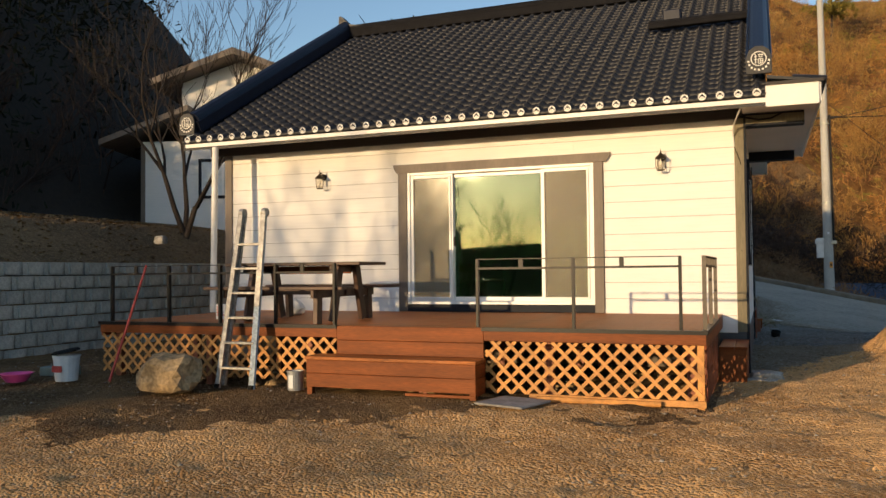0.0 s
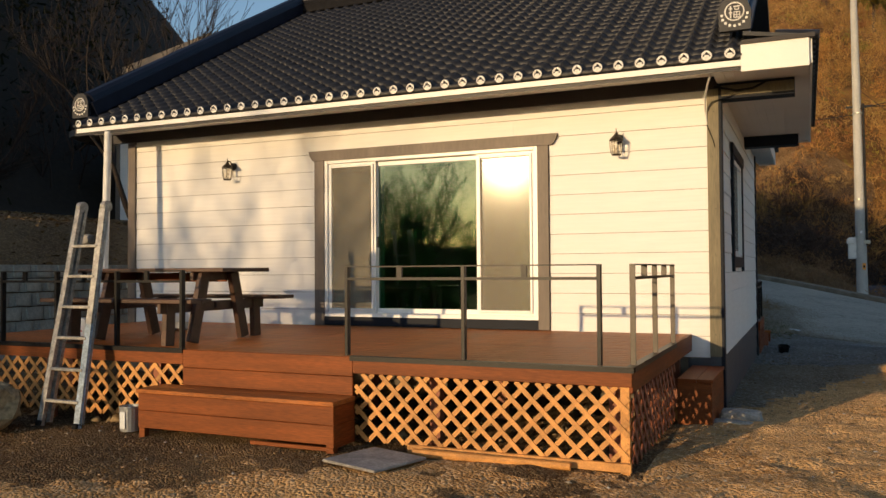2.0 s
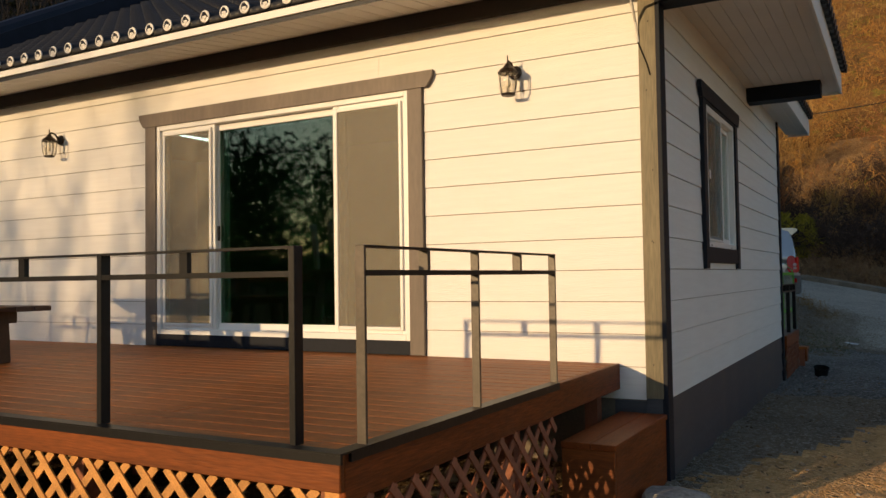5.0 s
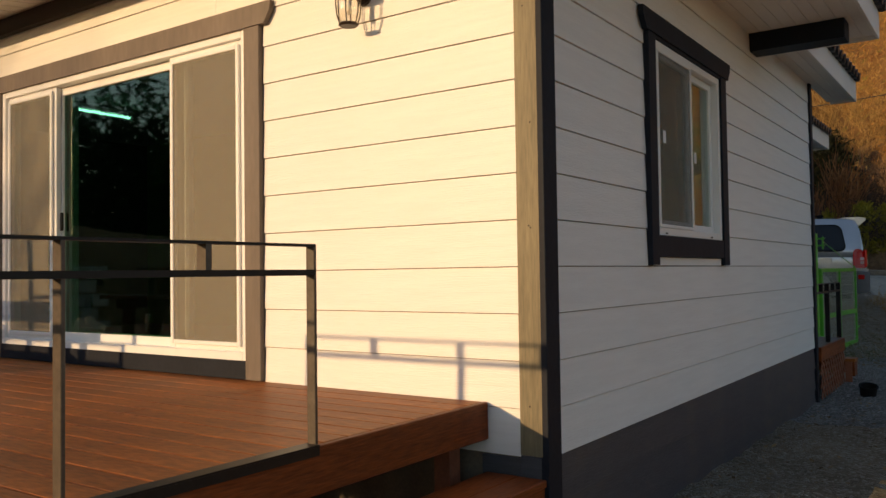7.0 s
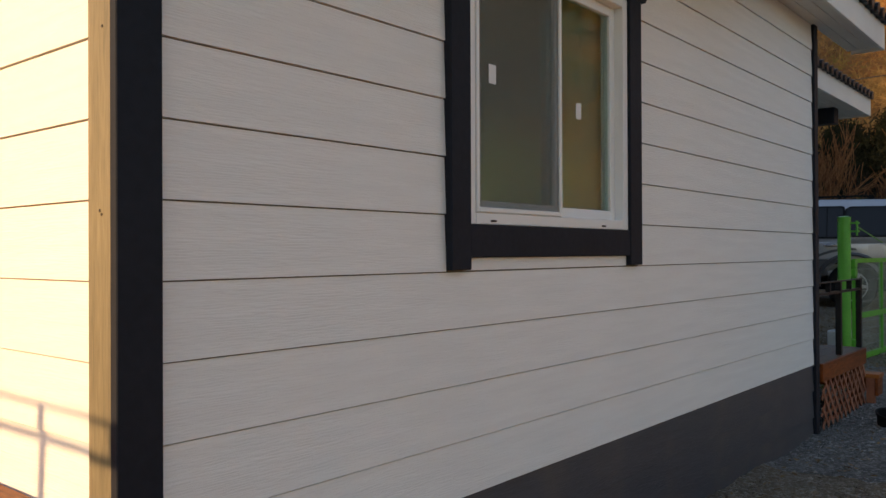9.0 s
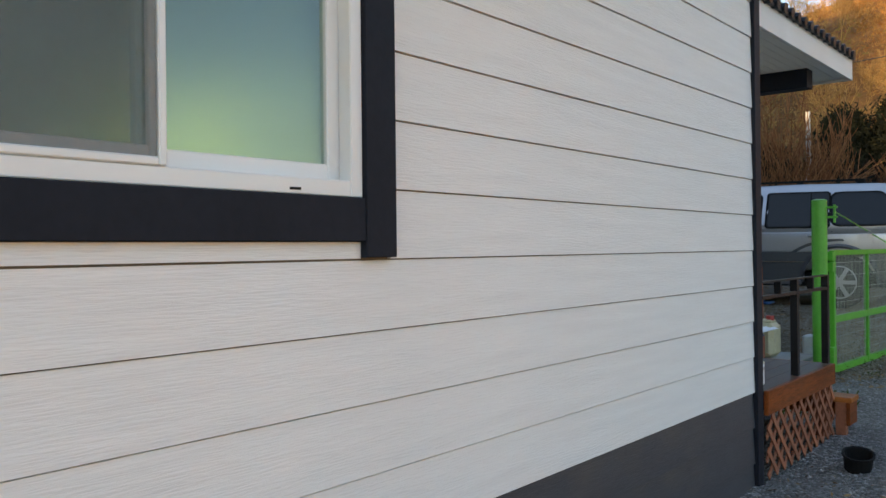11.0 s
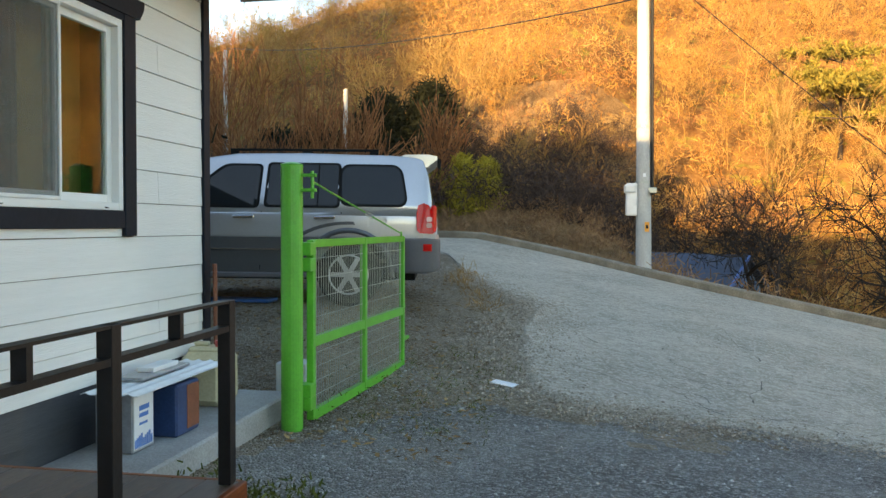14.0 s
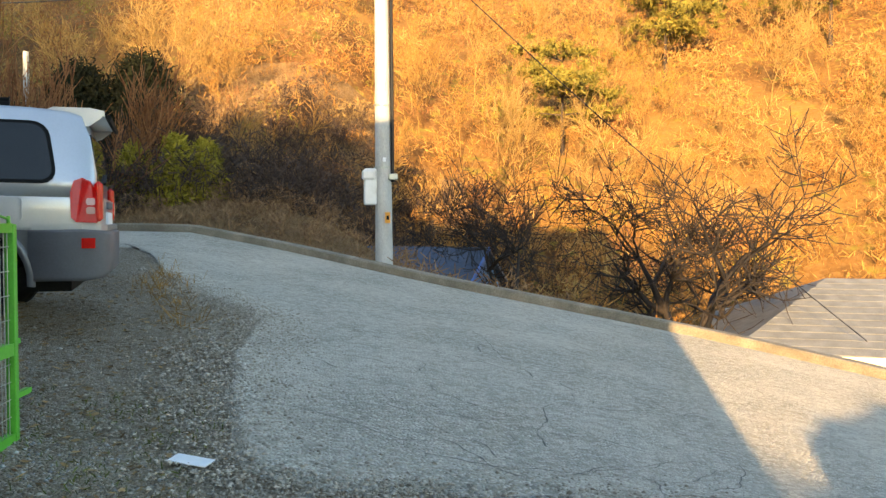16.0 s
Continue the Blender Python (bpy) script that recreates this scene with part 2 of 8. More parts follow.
M = dict(
    snag=mat("near_black_bark", (0.022, 0.015, 0.011), 0.9, var=0.3, scale=20.0, bump=0.3),
    siding=mat("siding_paint", (0.80, 0.785, 0.76), 0.55, var=0.035, scale=1.5, stretch=(1.2, 1.2, 18), bump=0.38, fine=9.0),
    wall=mat("wall_core", (0.16, 0.13, 0.10), 0.8),
    skirt=mat("charcoal_siding_paint", (0.05, 0.054, 0.064), 0.55, var=0.12, scale=2.0, stretch=(1.2, 1.2, 18), bump=0.3, fine=9.0, dirt=0.25),
    trim=mat("charcoal_trim_paint", (0.011, 0.014, 0.022), 0.6, spec=0.18, var=0.12, scale=3.0, stretch=(1, 1, 1), bump=0.12, fine=30.0),
    # front trim browned: the warm sun on it is put into the colour
    brown=mat("sunlit_brown_trim_paint", (0.135, 0.105, 0.085), 0.55, var=0.12, scale=2.5, stretch=(1, 1, 0.25), bump=0.12, fine=30.0),
    corner=mat("tan_corner_board", (0.155, 0.130, 0.076), 0.6, var=0.2, scale=2.5, stretch=(6, 6, 0.5), bump=0.15, fine=20.0),
    frieze=mat("dark_brown_frieze", (0.022, 0.016, 0.014), 0.6, var=0.15),
    soffit=mat("cream_soffit_panel", (0.74, 0.71, 0.66), 0.5, var=0.04, scale=2.0, bump=0.05),
    fascia=mat("white_fascia_paint", (0.80, 0.78, 0.74), 0.45, var=0.04, scale=2.0, bump=0.05),
    tile=mat("black_roof_tile", (0.016, 0.017, 0.021), 0.42, var=0.25, scale=8.0, bump=0.25, fine=120.0, rand=0.12, spec=0.32),
    ridge=mat("matt_black_ridge_tile", (0.012, 0.012, 0.014), 0.75, var=0.25, scale=8.0, bump=0.25, fine=90.0, spec=0.08),
    tile_blue=mat("dark_blue_ridge_paint", (0.010, 0.013, 0.026), 0.42, spec=0.3, var=0.2, scale=5.0, bump=0.1),
    disc=mat("white_tile_cap", (0.72, 0.70, 0.66), 0.5, var=0.15, scale=40.0, dirt=0.3),
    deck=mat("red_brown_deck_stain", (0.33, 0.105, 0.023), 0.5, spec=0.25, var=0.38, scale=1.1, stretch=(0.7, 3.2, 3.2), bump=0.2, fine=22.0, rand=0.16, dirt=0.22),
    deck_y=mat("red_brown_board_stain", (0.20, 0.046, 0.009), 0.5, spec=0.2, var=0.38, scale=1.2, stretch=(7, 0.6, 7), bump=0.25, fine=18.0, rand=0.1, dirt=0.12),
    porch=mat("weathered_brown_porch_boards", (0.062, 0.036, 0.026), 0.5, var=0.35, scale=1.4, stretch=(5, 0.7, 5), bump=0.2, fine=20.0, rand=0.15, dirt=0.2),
    # riser stain darkened so the trees' half-shade is in its colour
    shaded_riser=mat("shaded_brown_riser_stain", (0.195, 0.052, 0.010), 0.55, spec=0.25, var=0.28, scale=1.4, stretch=(0.7, 5, 8), bump=0.2, fine=16.0, rand=0.1),
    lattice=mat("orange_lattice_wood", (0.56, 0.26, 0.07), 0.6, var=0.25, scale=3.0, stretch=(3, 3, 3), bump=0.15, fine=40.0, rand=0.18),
    # darker copy of the lattice wood, with the side's shade put into it
    lattice_shaded=mat("shaded_lattice_wood", (0.30, 0.10, 0.05), 0.6, var=0.2, scale=3.0, bump=0.15, fine=40.0, rand=0.15),
    dark=mat("near_black_earth", (0.03, 0.022, 0.015), 0.9),
    railing=mat("dark_bronze_steel_paint", (0.085, 0.066, 0.048), 0.42, spec=0.4, var=0.2, scale=12.0, bump=0.08),
    steel=mat("black_steel_paint", (0.008, 0.008, 0.009), 0.4, spec=0.25, var=0.2, scale=12.0, bump=0.08),
    vinyl=mat("white_vinyl_frame", (0.80, 0.80, 0.79), 0.35, var=0.02, scale=2.0, bump=0.0),
    glass=glass_mat("window_glass", (0.80, 0.88, 0.84), 0.0, (1, 1, 1), 1.6),
    glass_green=glass_mat("green_tinted_glass", (0.26, 0.52, 0.40), 0.024, (0.78, 0.85, 0.74), 2.0),
    screen=screen_mat("insect_screen", (0.27, 0.245, 0.19), 0.46),
    grey_screen=screen_mat("grey_insect_screen", (0.15, 0.16, 0.155), 0.34),
    screened_glass=glass_mat("screened_window_glass", (0.80, 0.88, 0.84), 0.13, (1, 1, 1), 1.6),
    frosted=frosted_mat("frosted_inner_glass", (0.66, 0.74, 0.70), 0.5),
    room=mat("interior_wall_paper", (0.30, 0.33, 0.28), 0.8, var=0.1),
    room_floor=mat("interior_floor_wood", (0.22, 0.14, 0.08), 0.5),
    # paint of the inner wall that shows sunlit through the side window
    blind=mat("yellow_green_wall_paint", (0.38, 0.55, 0.17), 0.8, var=0.1, scale=1.0),
    tube=glow_mat("tube_light_glow", (0.75, 1.0, 0.95), 6.0),
    iron=mat("aged_bronze_iron", (0.035, 0.026, 0.02), 0.45, metal=0.5, var=0.3, scale=20.0),
    lampglass=glass_mat("lantern_glass", (0.95, 0.93, 0.88), 0.05),
    bulb=mat("frosted_bulb", (0.85, 0.8, 0.7), 0.3, bump=0.0),
    table=mat("dark_walnut_stain", (0.075, 0.036, 0.022), 0.5, var=0.3, scale=1.5, stretch=(0.8, 6, 6), bump=0.2, fine=20.0, rand=0.1),
    alu=mat("scuffed_aluminium", (0.36, 0.35, 0.33), 0.5, metal=0.55, var=0.3, scale=14.0, bump=0.15, fine=50.0, dirt=0.4),
    ladderblue=mat("worn_blue_paint", (0.30, 0.38, 0.46), 0.6, var=0.35, scale=20.0, dirt=0.4),
    rock=mat("ochre_boulder", (0.36, 0.25, 0.13), 0.9, var=0.45, scale=3.5, bump=0.6, fine=24.0),
    greystone=mat("grey_block_stone", (0.30, 0.28, 0.25), 0.9, var=0.3, scale=6.0, bump=0.5, fine=40.0),
    block=mat("split_face_concrete", (0.44, 0.43, 0.39), 0.95, var=0.22, scale=5.0, bump=0.7, fine=45.0, rand=0.12),
    pink=mat("pink_plastic", (0.75, 0.09, 0.30), 0.4, var=0.08, bump=0.0),
    bucket=mat("white_plastic_pail", (0.66, 0.70, 0.72), 0.45, var=0.1, dirt=0.4),
    blue=mat("blue_print", (0.05, 0.16, 0.45), 0.5, var=0.15, bump=0.0),
    navy=mat("navy_tin_paint", (0.02, 0.05, 0.14), 0.4, var=0.2, bump=0.02),
    tin=mat("dented_tin", (0.36, 0.38, 0.40), 0.35, metal=0.5, var=0.12, scale=8.0, dirt=0.25),
    paperwhite=mat("white_printed_card", (0.72, 0.73, 0.74), 0.6, var=0.06, bump=0.02),
    redpaint=mat("faded_red_paint", (0.45, 0.06, 0.05), 0.5, var=0.25, scale=12.0),
    rust=mat("rust_brown_plastic", (0.22, 0.07, 0.035), 0.6, var=0.2),
    jerry=mat("yellowed_plastic", (0.55, 0.50, 0.33), 0.45, var=0.12, dirt=0.3),
    mossgreen=mat("green_label", (0.12, 0.28, 0.06), 0.6, var=0.2),
    sheet=mat("white_steel_sheet", (0.68, 0.72, 0.75), 0.4, var=0.1, dirt=0.2),
    pvc=mat("white_pvc_pipe", (0.70, 0.69, 0.66), 0.4, var=0.08, dirt=0.2, bump=0.02),
    green=mat("bright_green_gate_paint", (0.075, 0.40, 0.035), 0.38, var=0.1, scale=6.0, bump=0.06, fine=50.0, dirt=0.12),
    wire=mat("galvanised_wire", (0.40, 0.42, 0.38), 0.4, metal=0.6, var=0.1),
    kerb=mat("mossy_kerb_concrete", (0.20, 0.17, 0.125), 0.95, var=0.35, scale=2.0, bump=0.6, fine=40.0, dirt=0.6),
    crack=mat("dark_crack", (0.12, 0.115, 0.10), 0.95),
    concrete=mat("weathered_concrete", (0.32, 0.32, 0.31), 0.9, var=0.2, scale=1.6, bump=0.4, fine=70.0, dirt=0.3),
    pole=mat("grey_utility_concrete", (0.42, 0.42, 0.40), 0.85, var=0.15, scale=3.0, stretch=(1, 1, 0.3), bump=0.2, fine=50.0),
    orange=mat("orange_warning_plate", (0.75, 0.30, 0.03), 0.5, var=0.1),
    bark=mat("grey_brown_bark", (0.055, 0.038, 0.027), 0.95, var=0.3, scale=20.0, bump=0.4),
    twig_orange=island_mat("orange_brown_twigs", (0.26, 0.115, 0.03), (0.48, 0.25, 0.075)),
    twig_pale=island_mat("pale_straw_twigs", (0.28, 0.16, 0.055), (0.46, 0.30, 0.11)),
    twig_red=island_mat("russet_twigs", (0.16, 0.06, 0.025), (0.36, 0.17, 0.075)),
    twig_olive=island_mat("olive_leaf_scrub", (0.13, 0.12, 0.022), (0.32, 0.27, 0.05)),
    # gold tone holds the warm hillside sun in the wood's colour
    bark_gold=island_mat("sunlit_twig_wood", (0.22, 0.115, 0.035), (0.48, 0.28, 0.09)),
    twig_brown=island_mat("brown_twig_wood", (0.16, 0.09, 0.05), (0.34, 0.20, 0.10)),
    # twigs darkened: shade of hill foot and slope is in their colour
    shadetwig=island_mat("shaded_twig_wood", (0.035, 0.024, 0.02), (0.09, 0.06, 0.046)),
    leaf_green=island_mat("evergreen_leaf", (0.028, 0.048, 0.012), (0.10, 0.12, 0.025)),
    leaf_yellow=island_mat("yellow_green_leaf", (0.18, 0.17, 0.02), (0.46, 0.37, 0.05)),
    leaf_pine=island_mat("pine_needle", (0.10, 0.095, 0.022), (0.28, 0.22, 0.05)),
    # needles near black: the left slope's shade is put into their colour
    leaf_shaded=island_mat("shaded_conifer_needle", (0.006, 0.008, 0.005), (0.02, 0.023, 0.011)),
    straw=island_mat("dry_straw", (0.22, 0.12, 0.036), (0.42, 0.24, 0.075)),
    litter=island_mat("leaf_litter", (0.10, 0.055, 0.025), (0.40, 0.26, 0.12)),
    grass=island_mat("sparse_green_grass", (0.05, 0.07, 0.015), (0.16, 0.17, 0.04)),
    pebble=island_mat("mixed_pebble", (0.19, 0.155, 0.115), (0.50, 0.45, 0.38)),
    gravelstone=island_mat("grey_gravel_stone", (0.16, 0.162, 0.16), (0.52, 0.52, 0.51)),
    silver=mat("silver_car_paint", (0.46, 0.475, 0.50), 0.28, metal=0.5, var=0.03, scale=2.0, bump=0.0, coat=0.6),
    greypaint=mat("dark_grey_car_paint", (0.10, 0.105, 0.115), 0.35, metal=0.35, var=0.06, scale=2.0, bump=0.0, coat=0.3),
    bumper=mat("grey_bumper_plastic", (0.10, 0.10, 0.11), 0.55, var=0.08, bump=0.03),
    black=mat("black_rubber", (0.010, 0.010, 0.010), 0.7, var=0.2, spec=0.12),
    chrome=mat("bright_chrome", (0.72, 0.73, 0.74), 0.15, metal=1.0, var=0.02, bump=0.0),
    rim=mat("silver_alloy", (0.55, 0.56, 0.57), 0.3, metal=0.7, var=0.04, bump=0.0),
    carwin=mat("dark_window_glass", (0.014, 0.017, 0.019), 0.02, var=0.05, bump=0.0, spec=0.3),
    carglass=glass_mat("dark_car_glass", (0.16, 0.19, 0.19)),
    seat=mat("dark_seat_cloth", (0.04, 0.04, 0.045), 0.9),
    redlens=mat("red_lamp_lens", (0.62, 0.008, 0.006), 0.2, var=0.1, bump=0.0, spec=0.4),
    clearlens=mat("pale_lamp_lens", (0.66, 0.34, 0.30), 0.15, var=0.05, bump=0.0, coat=0.6),
    bluetarp=mat("blue_roof_sheet", (0.035, 0.13, 0.26), 0.5, var=0.25, scale=3.0, dirt=0.2),
    greyroof=mat("grey_shingle", (0.17, 0.17, 0.165), 0.8, var=0.2, scale=3.0, bump=0.3, fine=40.0),
    earth=ground_mat("trodden_earth", (0.50, 0.28, 0.11), (0.80, 0.48, 0.20), (0.66, 0.45, 0.25), relief=0.032),
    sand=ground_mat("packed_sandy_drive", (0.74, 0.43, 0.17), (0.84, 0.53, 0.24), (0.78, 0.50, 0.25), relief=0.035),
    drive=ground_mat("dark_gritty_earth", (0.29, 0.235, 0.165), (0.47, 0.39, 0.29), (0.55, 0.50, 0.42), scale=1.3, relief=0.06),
    hill=ground_mat("leafy_hillside", (0.125, 0.06, 0.02), (0.23, 0.125, 0.038), (0.18, 0.10, 0.036), scale=0.12, moss=(0.15, 0.13, 0.025), shift=0.5),
    gravel=ground_mat("grey_gravel", (0.24, 0.237, 0.225), (0.38, 0.37, 0.34), (0.54, 0.53, 0.51), scale=1.3, shift=0.5),
    road=ground_mat("worn_concrete_road", (0.47, 0.45, 0.385), (0.64, 0.605, 0.52), (0.66, 0.62, 0.54), scale=0.9, relief=0.04),
    shaded_mulch=ground_mat("shaded_littered_soil", (0.19, 0.11, 0.05), (0.37, 0.225, 0.10), (0.40, 0.27, 0.14), scale=1.4, relief=0.06),
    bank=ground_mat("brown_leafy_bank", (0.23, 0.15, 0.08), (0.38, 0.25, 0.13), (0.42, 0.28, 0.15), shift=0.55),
)

# ---- mesh helpers ----
def box(bm, x0, x1, y0, y1, z0, z1, bevel=0.0):
    """Adds a box, with its edges eased by bevel."""
    r = bmesh.ops.create_cube(bm, size=1.0)
    for v in r["verts"]:
        v.co = Vector((x0 + (v.co.x + 0.5) * (x1 - x0), y0 + (v.co.y + 0.5) * (y1 - y0), z0 + (v.co.z + 0.5) * (z1 - z0)))
    if bevel:
        edges = list({e for v in r["verts"] for e in v.link_edges})
        bmesh.ops.bevel(bm, geom=edges, offset=bevel, segments=1, affect="EDGES")
    return bm


def boxed(*a, **k):
    return box(bmesh.new(), *a, **k)


def tube(bm, a, b, r0, r1=None, sides=10):
    """Adds a tapered round bar from a to b."""
    a, b = Vector(a), Vector(b)
    r1 = r0 if r1 is None else r1
    turn = (b - a).to_track_quat("Z", "Y").to_matrix().to_4x4()
    m = Matrix.Translation((a + b) / 2) @ turn
    bmesh.ops.create_cone(bm, cap_ends=True, segments=sides, radius1=r0, radius2=r1, depth=(b - a).length, matrix=m)
    return bm


def bar(bm, a, b, w, d, up=(0, 0, 1), bevel=0.0):
    """Adds a squared bar of width w and depth d from a to b."""
    a, b = Vector(a), Vector(b)
    z = (b - a).normalized()
    x = Vector(up).cross(z)
    x = x.normalized() if x.length > 1e-4 else Vector((1, 0, 0))
    y = z.cross(x)
    r = bmesh.ops.create_cube(bm, size=1.0)
    length = (b - a).length
    for v in r["verts"]:
        v.co = (a + b) / 2 + x * v.co.x * w + y * v.co.y * d + z * v.co.z * length
    if bevel:
        bmesh.ops.bevel(bm, geom=list({e for v in r["verts"] for e in v.link_edges}), offset=bevel, segments=1, affect="EDGES")
    return bm


def prism(bm, outline, axis, lo, hi):
    """Adds an outline of (u, v) pairs drawn out along an axis."""
    put = {"x": lambda u, v, w: (w, u, v), "y": lambda u, v, w: (u, w, v), "z": lambda u, v, w: (u, v, w)}[axis]
    n = len(outline)
    a = [bm.verts.new(put(u, v, lo)) for u, v in outline]
    b = [bm.verts.new(put(u, v, hi)) for u, v in outline]
    bm.faces.new(a), bm.faces.new(b[::-1])
    for i in range(n):
        bm.faces.new((a[i], b[i], b[(i + 1) % n], a[(i + 1) % n]))
    bmesh.ops.recalc_face_normals(bm, faces=bm.faces)
    return bm


def lathe(bm, profile, centre=(0, 0, 0), sides=16):
    """Adds a turned shape from (radius, height) pairs."""
    c = Vector(centre)
    rings = [[bm.verts.new(c + Vector((r * math.cos(2 * math.pi * i / sides), r * math.sin(2 * math.pi * i / sides), z))) for i in range(sides)] for r, z in profile]
    for lo, hi in zip(rings, rings[1:]):
        for i in range(sides):
            bm.faces.new((lo[i], lo[(i + 1) % sides], hi[(i + 1) % sides], hi[i]))
    bm.faces.new(rings[0][::-1]), bm.faces.new(rings[-1])
    bmesh.ops.recalc_face_normals(bm, faces=bm.faces)
    return bm


def mesh_of(name, bm, material, smooth=False):
    me = bpy.data.meshes.new(name)
    bm.to_mesh(me)
    bm.free()
    me.materials.append(material)
    if smooth:
        me.polygons.foreach_set("use_smooth", [True] * len(me.polygons))
    return me


def part(name, bm, material, parent, label="", smooth=False):
    ob = new(name, mesh_of(name, bm, material, smooth))
    ob.parent = parent
    if label:
        ob["label"] = label
    return ob


def piece(name, me, parent, m=None):
    """A part that shares its mesh with its like."""
    ob = new(name, me)
    ob.parent = parent
    if m is not None:
        ob.matrix_basis = m
    return ob


def thing(name, label, category, at=(0, 0, 0), group="", kind=""):
    ob = new(name)
    ob.location = at
    ob.empty_display_size = 0.1
    return tagged(ob, label, category, group, kind)


def single(name, bm, material, label, category, at=(0, 0, 0), group="", kind="", smooth=False):
    ob = new(name, mesh_of(name, bm, material, smooth))
    ob.location = at
    return tagged(ob, label, category, group, kind)


def raw(name, verts, faces, material, smooth=False):
    """A mesh from arrays of corners and triangles or quads."""
    me = bpy.data.meshes.new(name)
    verts, faces = np.asarray(verts, np.float32), np.asarray(faces, np.int32)
    n, k = faces.shape
    me.vertices.add(len(verts)), me.loops.add(n * k), me.polygons.add(n)
    me.vertices.foreach_set("co", verts.ravel())
    me.loops.foreach_set("vertex_index", faces.ravel())
    me.polygons.foreach_set("loop_start", np.arange(0, n * k, k, dtype=np.int32))
    me.update(calc_edges=True)
    me.validate()
    me.materials.append(material)
    if smooth:
        me.polygons.foreach_set("use_smooth", np.ones(n, bool))
    return me


def smooth_step(a, b, x):
    t = np.clip((np.asarray(x, float) - a) / (b - a), 0, 1)
    return t * t * (3 - 2 * t)


def lumps(x, y, scale, seed=0.0):
    """Soft rolling noise in -1..1, for arrays."""
    x, y = np.asarray(x, float) / scale, np.asarray(y, float) / scale
    s = seed
    return (np.sin(x * 1.7 + 3.1 * np.sin(y * 0.9 + s) + s) + np.sin(y * 2.1 + 2.3 * np.sin(x * 1.3 + 2 * s)) + 0.5 * np.sin((x + y) * 3.7 + s * 3) + 0.5 * np.sin((x - y) * 4.3 + s * 5)) / 3.0

# ---- ground, road, hills ----
KERB = [(30, 4), (20, 12.0), (15.5, 17.2), (11.7, 21.6), (9.4, 23.7), (6.8, 25.0), (3.6, 26.5), (0.4, 29.2), (-3.0, 30.4), (-8, 32.0), (-16, 34.0), (-40, 40)]


def beyond_kerb(x, y):
    """How far a place lies outside the road's kerb; negative on the road's side."""
    x, y = np.asarray(x, float), np.asarray(y, float)
    best, sign = np.full(x.shape, 1e9), np.zeros(x.shape)
    for (ax, ay), (bx, by) in zip(KERB, KERB[1:]):
        dx, dy = bx - ax, by - ay
        t = np.clip(((x - ax) * dx + (y - ay) * dy) / (dx * dx + dy * dy), 0, 1)
        d = np.hypot(x - ax - t * dx, y - ay - t * dy)
        s = np.sign((x - ax) * dy - (y - ay) * dx)
        near = d < best
        best, sign = np.where(near, d, best), np.where(near, s, sign)
    return best * sign


def height(x, y):
    x, y = np.asarray(x, float), np.asarray(y, float)
    yard = -0.02 - 0.10 * smooth_step(-4.5, 5.0, y) * smooth_step(-1.5, 0.3, x) + 0.012 * lumps(x, y, 1.6, 1.0) - 0.055 * np.clip(-3.6 - y, 0, 14)
    slope = -0.78 - 0.16 * np.clip(x, -2.0, 14) + 0.05 * np.clip(y, 0, 34)
    w = smooth_step(8.0, 15.0, y) * smooth_step(-9.0, -4.0, x)
    w = np.maximum(w, smooth_step(3.0, 9.0, x) * smooth_step(2, 10, y))
    z = yard * (1 - w) + slope * w
    out = beyond_kerb(x, y)
    valley = smooth_step(0.2, 9, out) * 3.4 * smooth_step(0.0, 7.0, x) + 0.9 * smooth_step(-9, -2, -x) * smooth_step(1, 6, out) * -1
    z = z - valley
    rise = np.clip(out - 13 - 5.0 * smooth_step(0, 25, x), 0, None)
    top = 27 + 57 * smooth_step(-56, 15, x) + 5 * lumps(x, y, 40, 2.0)
    hill = top * (1 - np.exp(-rise * 0.80 / top)) + smooth_step(4, 25, rise) * 1.3 * lumps(x, y, 11, 4.0)
    east = np.arctan2(x - 1.3, np.maximum(y - 8.0, 0.1))
    z = z + np.where(y > 0, hill, 0) * (1 - smooth_step(0.66, 0.90, east))
    bank = 1.50 * smooth_step(-11.35, -11.6, x) + 1.15 * smooth_step(-11.8, -15.0, x) + 0.5 * smooth_step(-15, -20, x)
    bank = bank * smooth_step(-14, -9, y)
    left = np.clip(-(x + 21.5) - 0.25 * np.clip(8 - y, 0, 40), 0, None) * smooth_step(-16, 4, y) * (1 - smooth_step(22, 34, y))
    ridge = 6.0 * smooth_step(-72, -104, y) * (1 + 0.10 * lumps(x, y, 14, 6.0))
    crag = 30 * (1 - np.exp(-left * 1.9 / 30))
    # unseen rise added to keep the low sun off the near lane
    shade_mound = 0.80 * smooth_step(1.8, 2.7, x) * (1 - smooth_step(6.5, 9.0, x)) * np.exp(-((y - 4.6) / 1.1) ** 2) * (1 + 0.12 * lumps(x, y, 0.5, 2.0))
    return z + shade_mound + ridge + (bank + crag) * (1 - smooth_step(36, 48, y))


def axis_steps(inner_lo, inner_hi, step, outer_lo, outer_hi, growth=1.13):
    mid = list(np.arange(inner_lo, inner_hi + 1e-6, step))
    s, lo = step, []
    v = inner_lo
    while v > outer_lo:
        s *= growth
        v -= s
        lo.append(max(v, outer_lo))
    s, hi = step, []
    v = inner_hi
    while v < outer_hi:
        s *= growth
        v += s
        hi.append(min(v, outer_hi))
    return np.array(lo[::-1] + mid + hi)


xs, ys = axis_steps(-10, 4.2, 0.08, -900, 900, 1.035), axis_steps(-12.5, 8.5, 0.08, -900, 900, 1.035)
gx, gy = np.meshgrid(xs, ys)
gz = height(gx, gy)
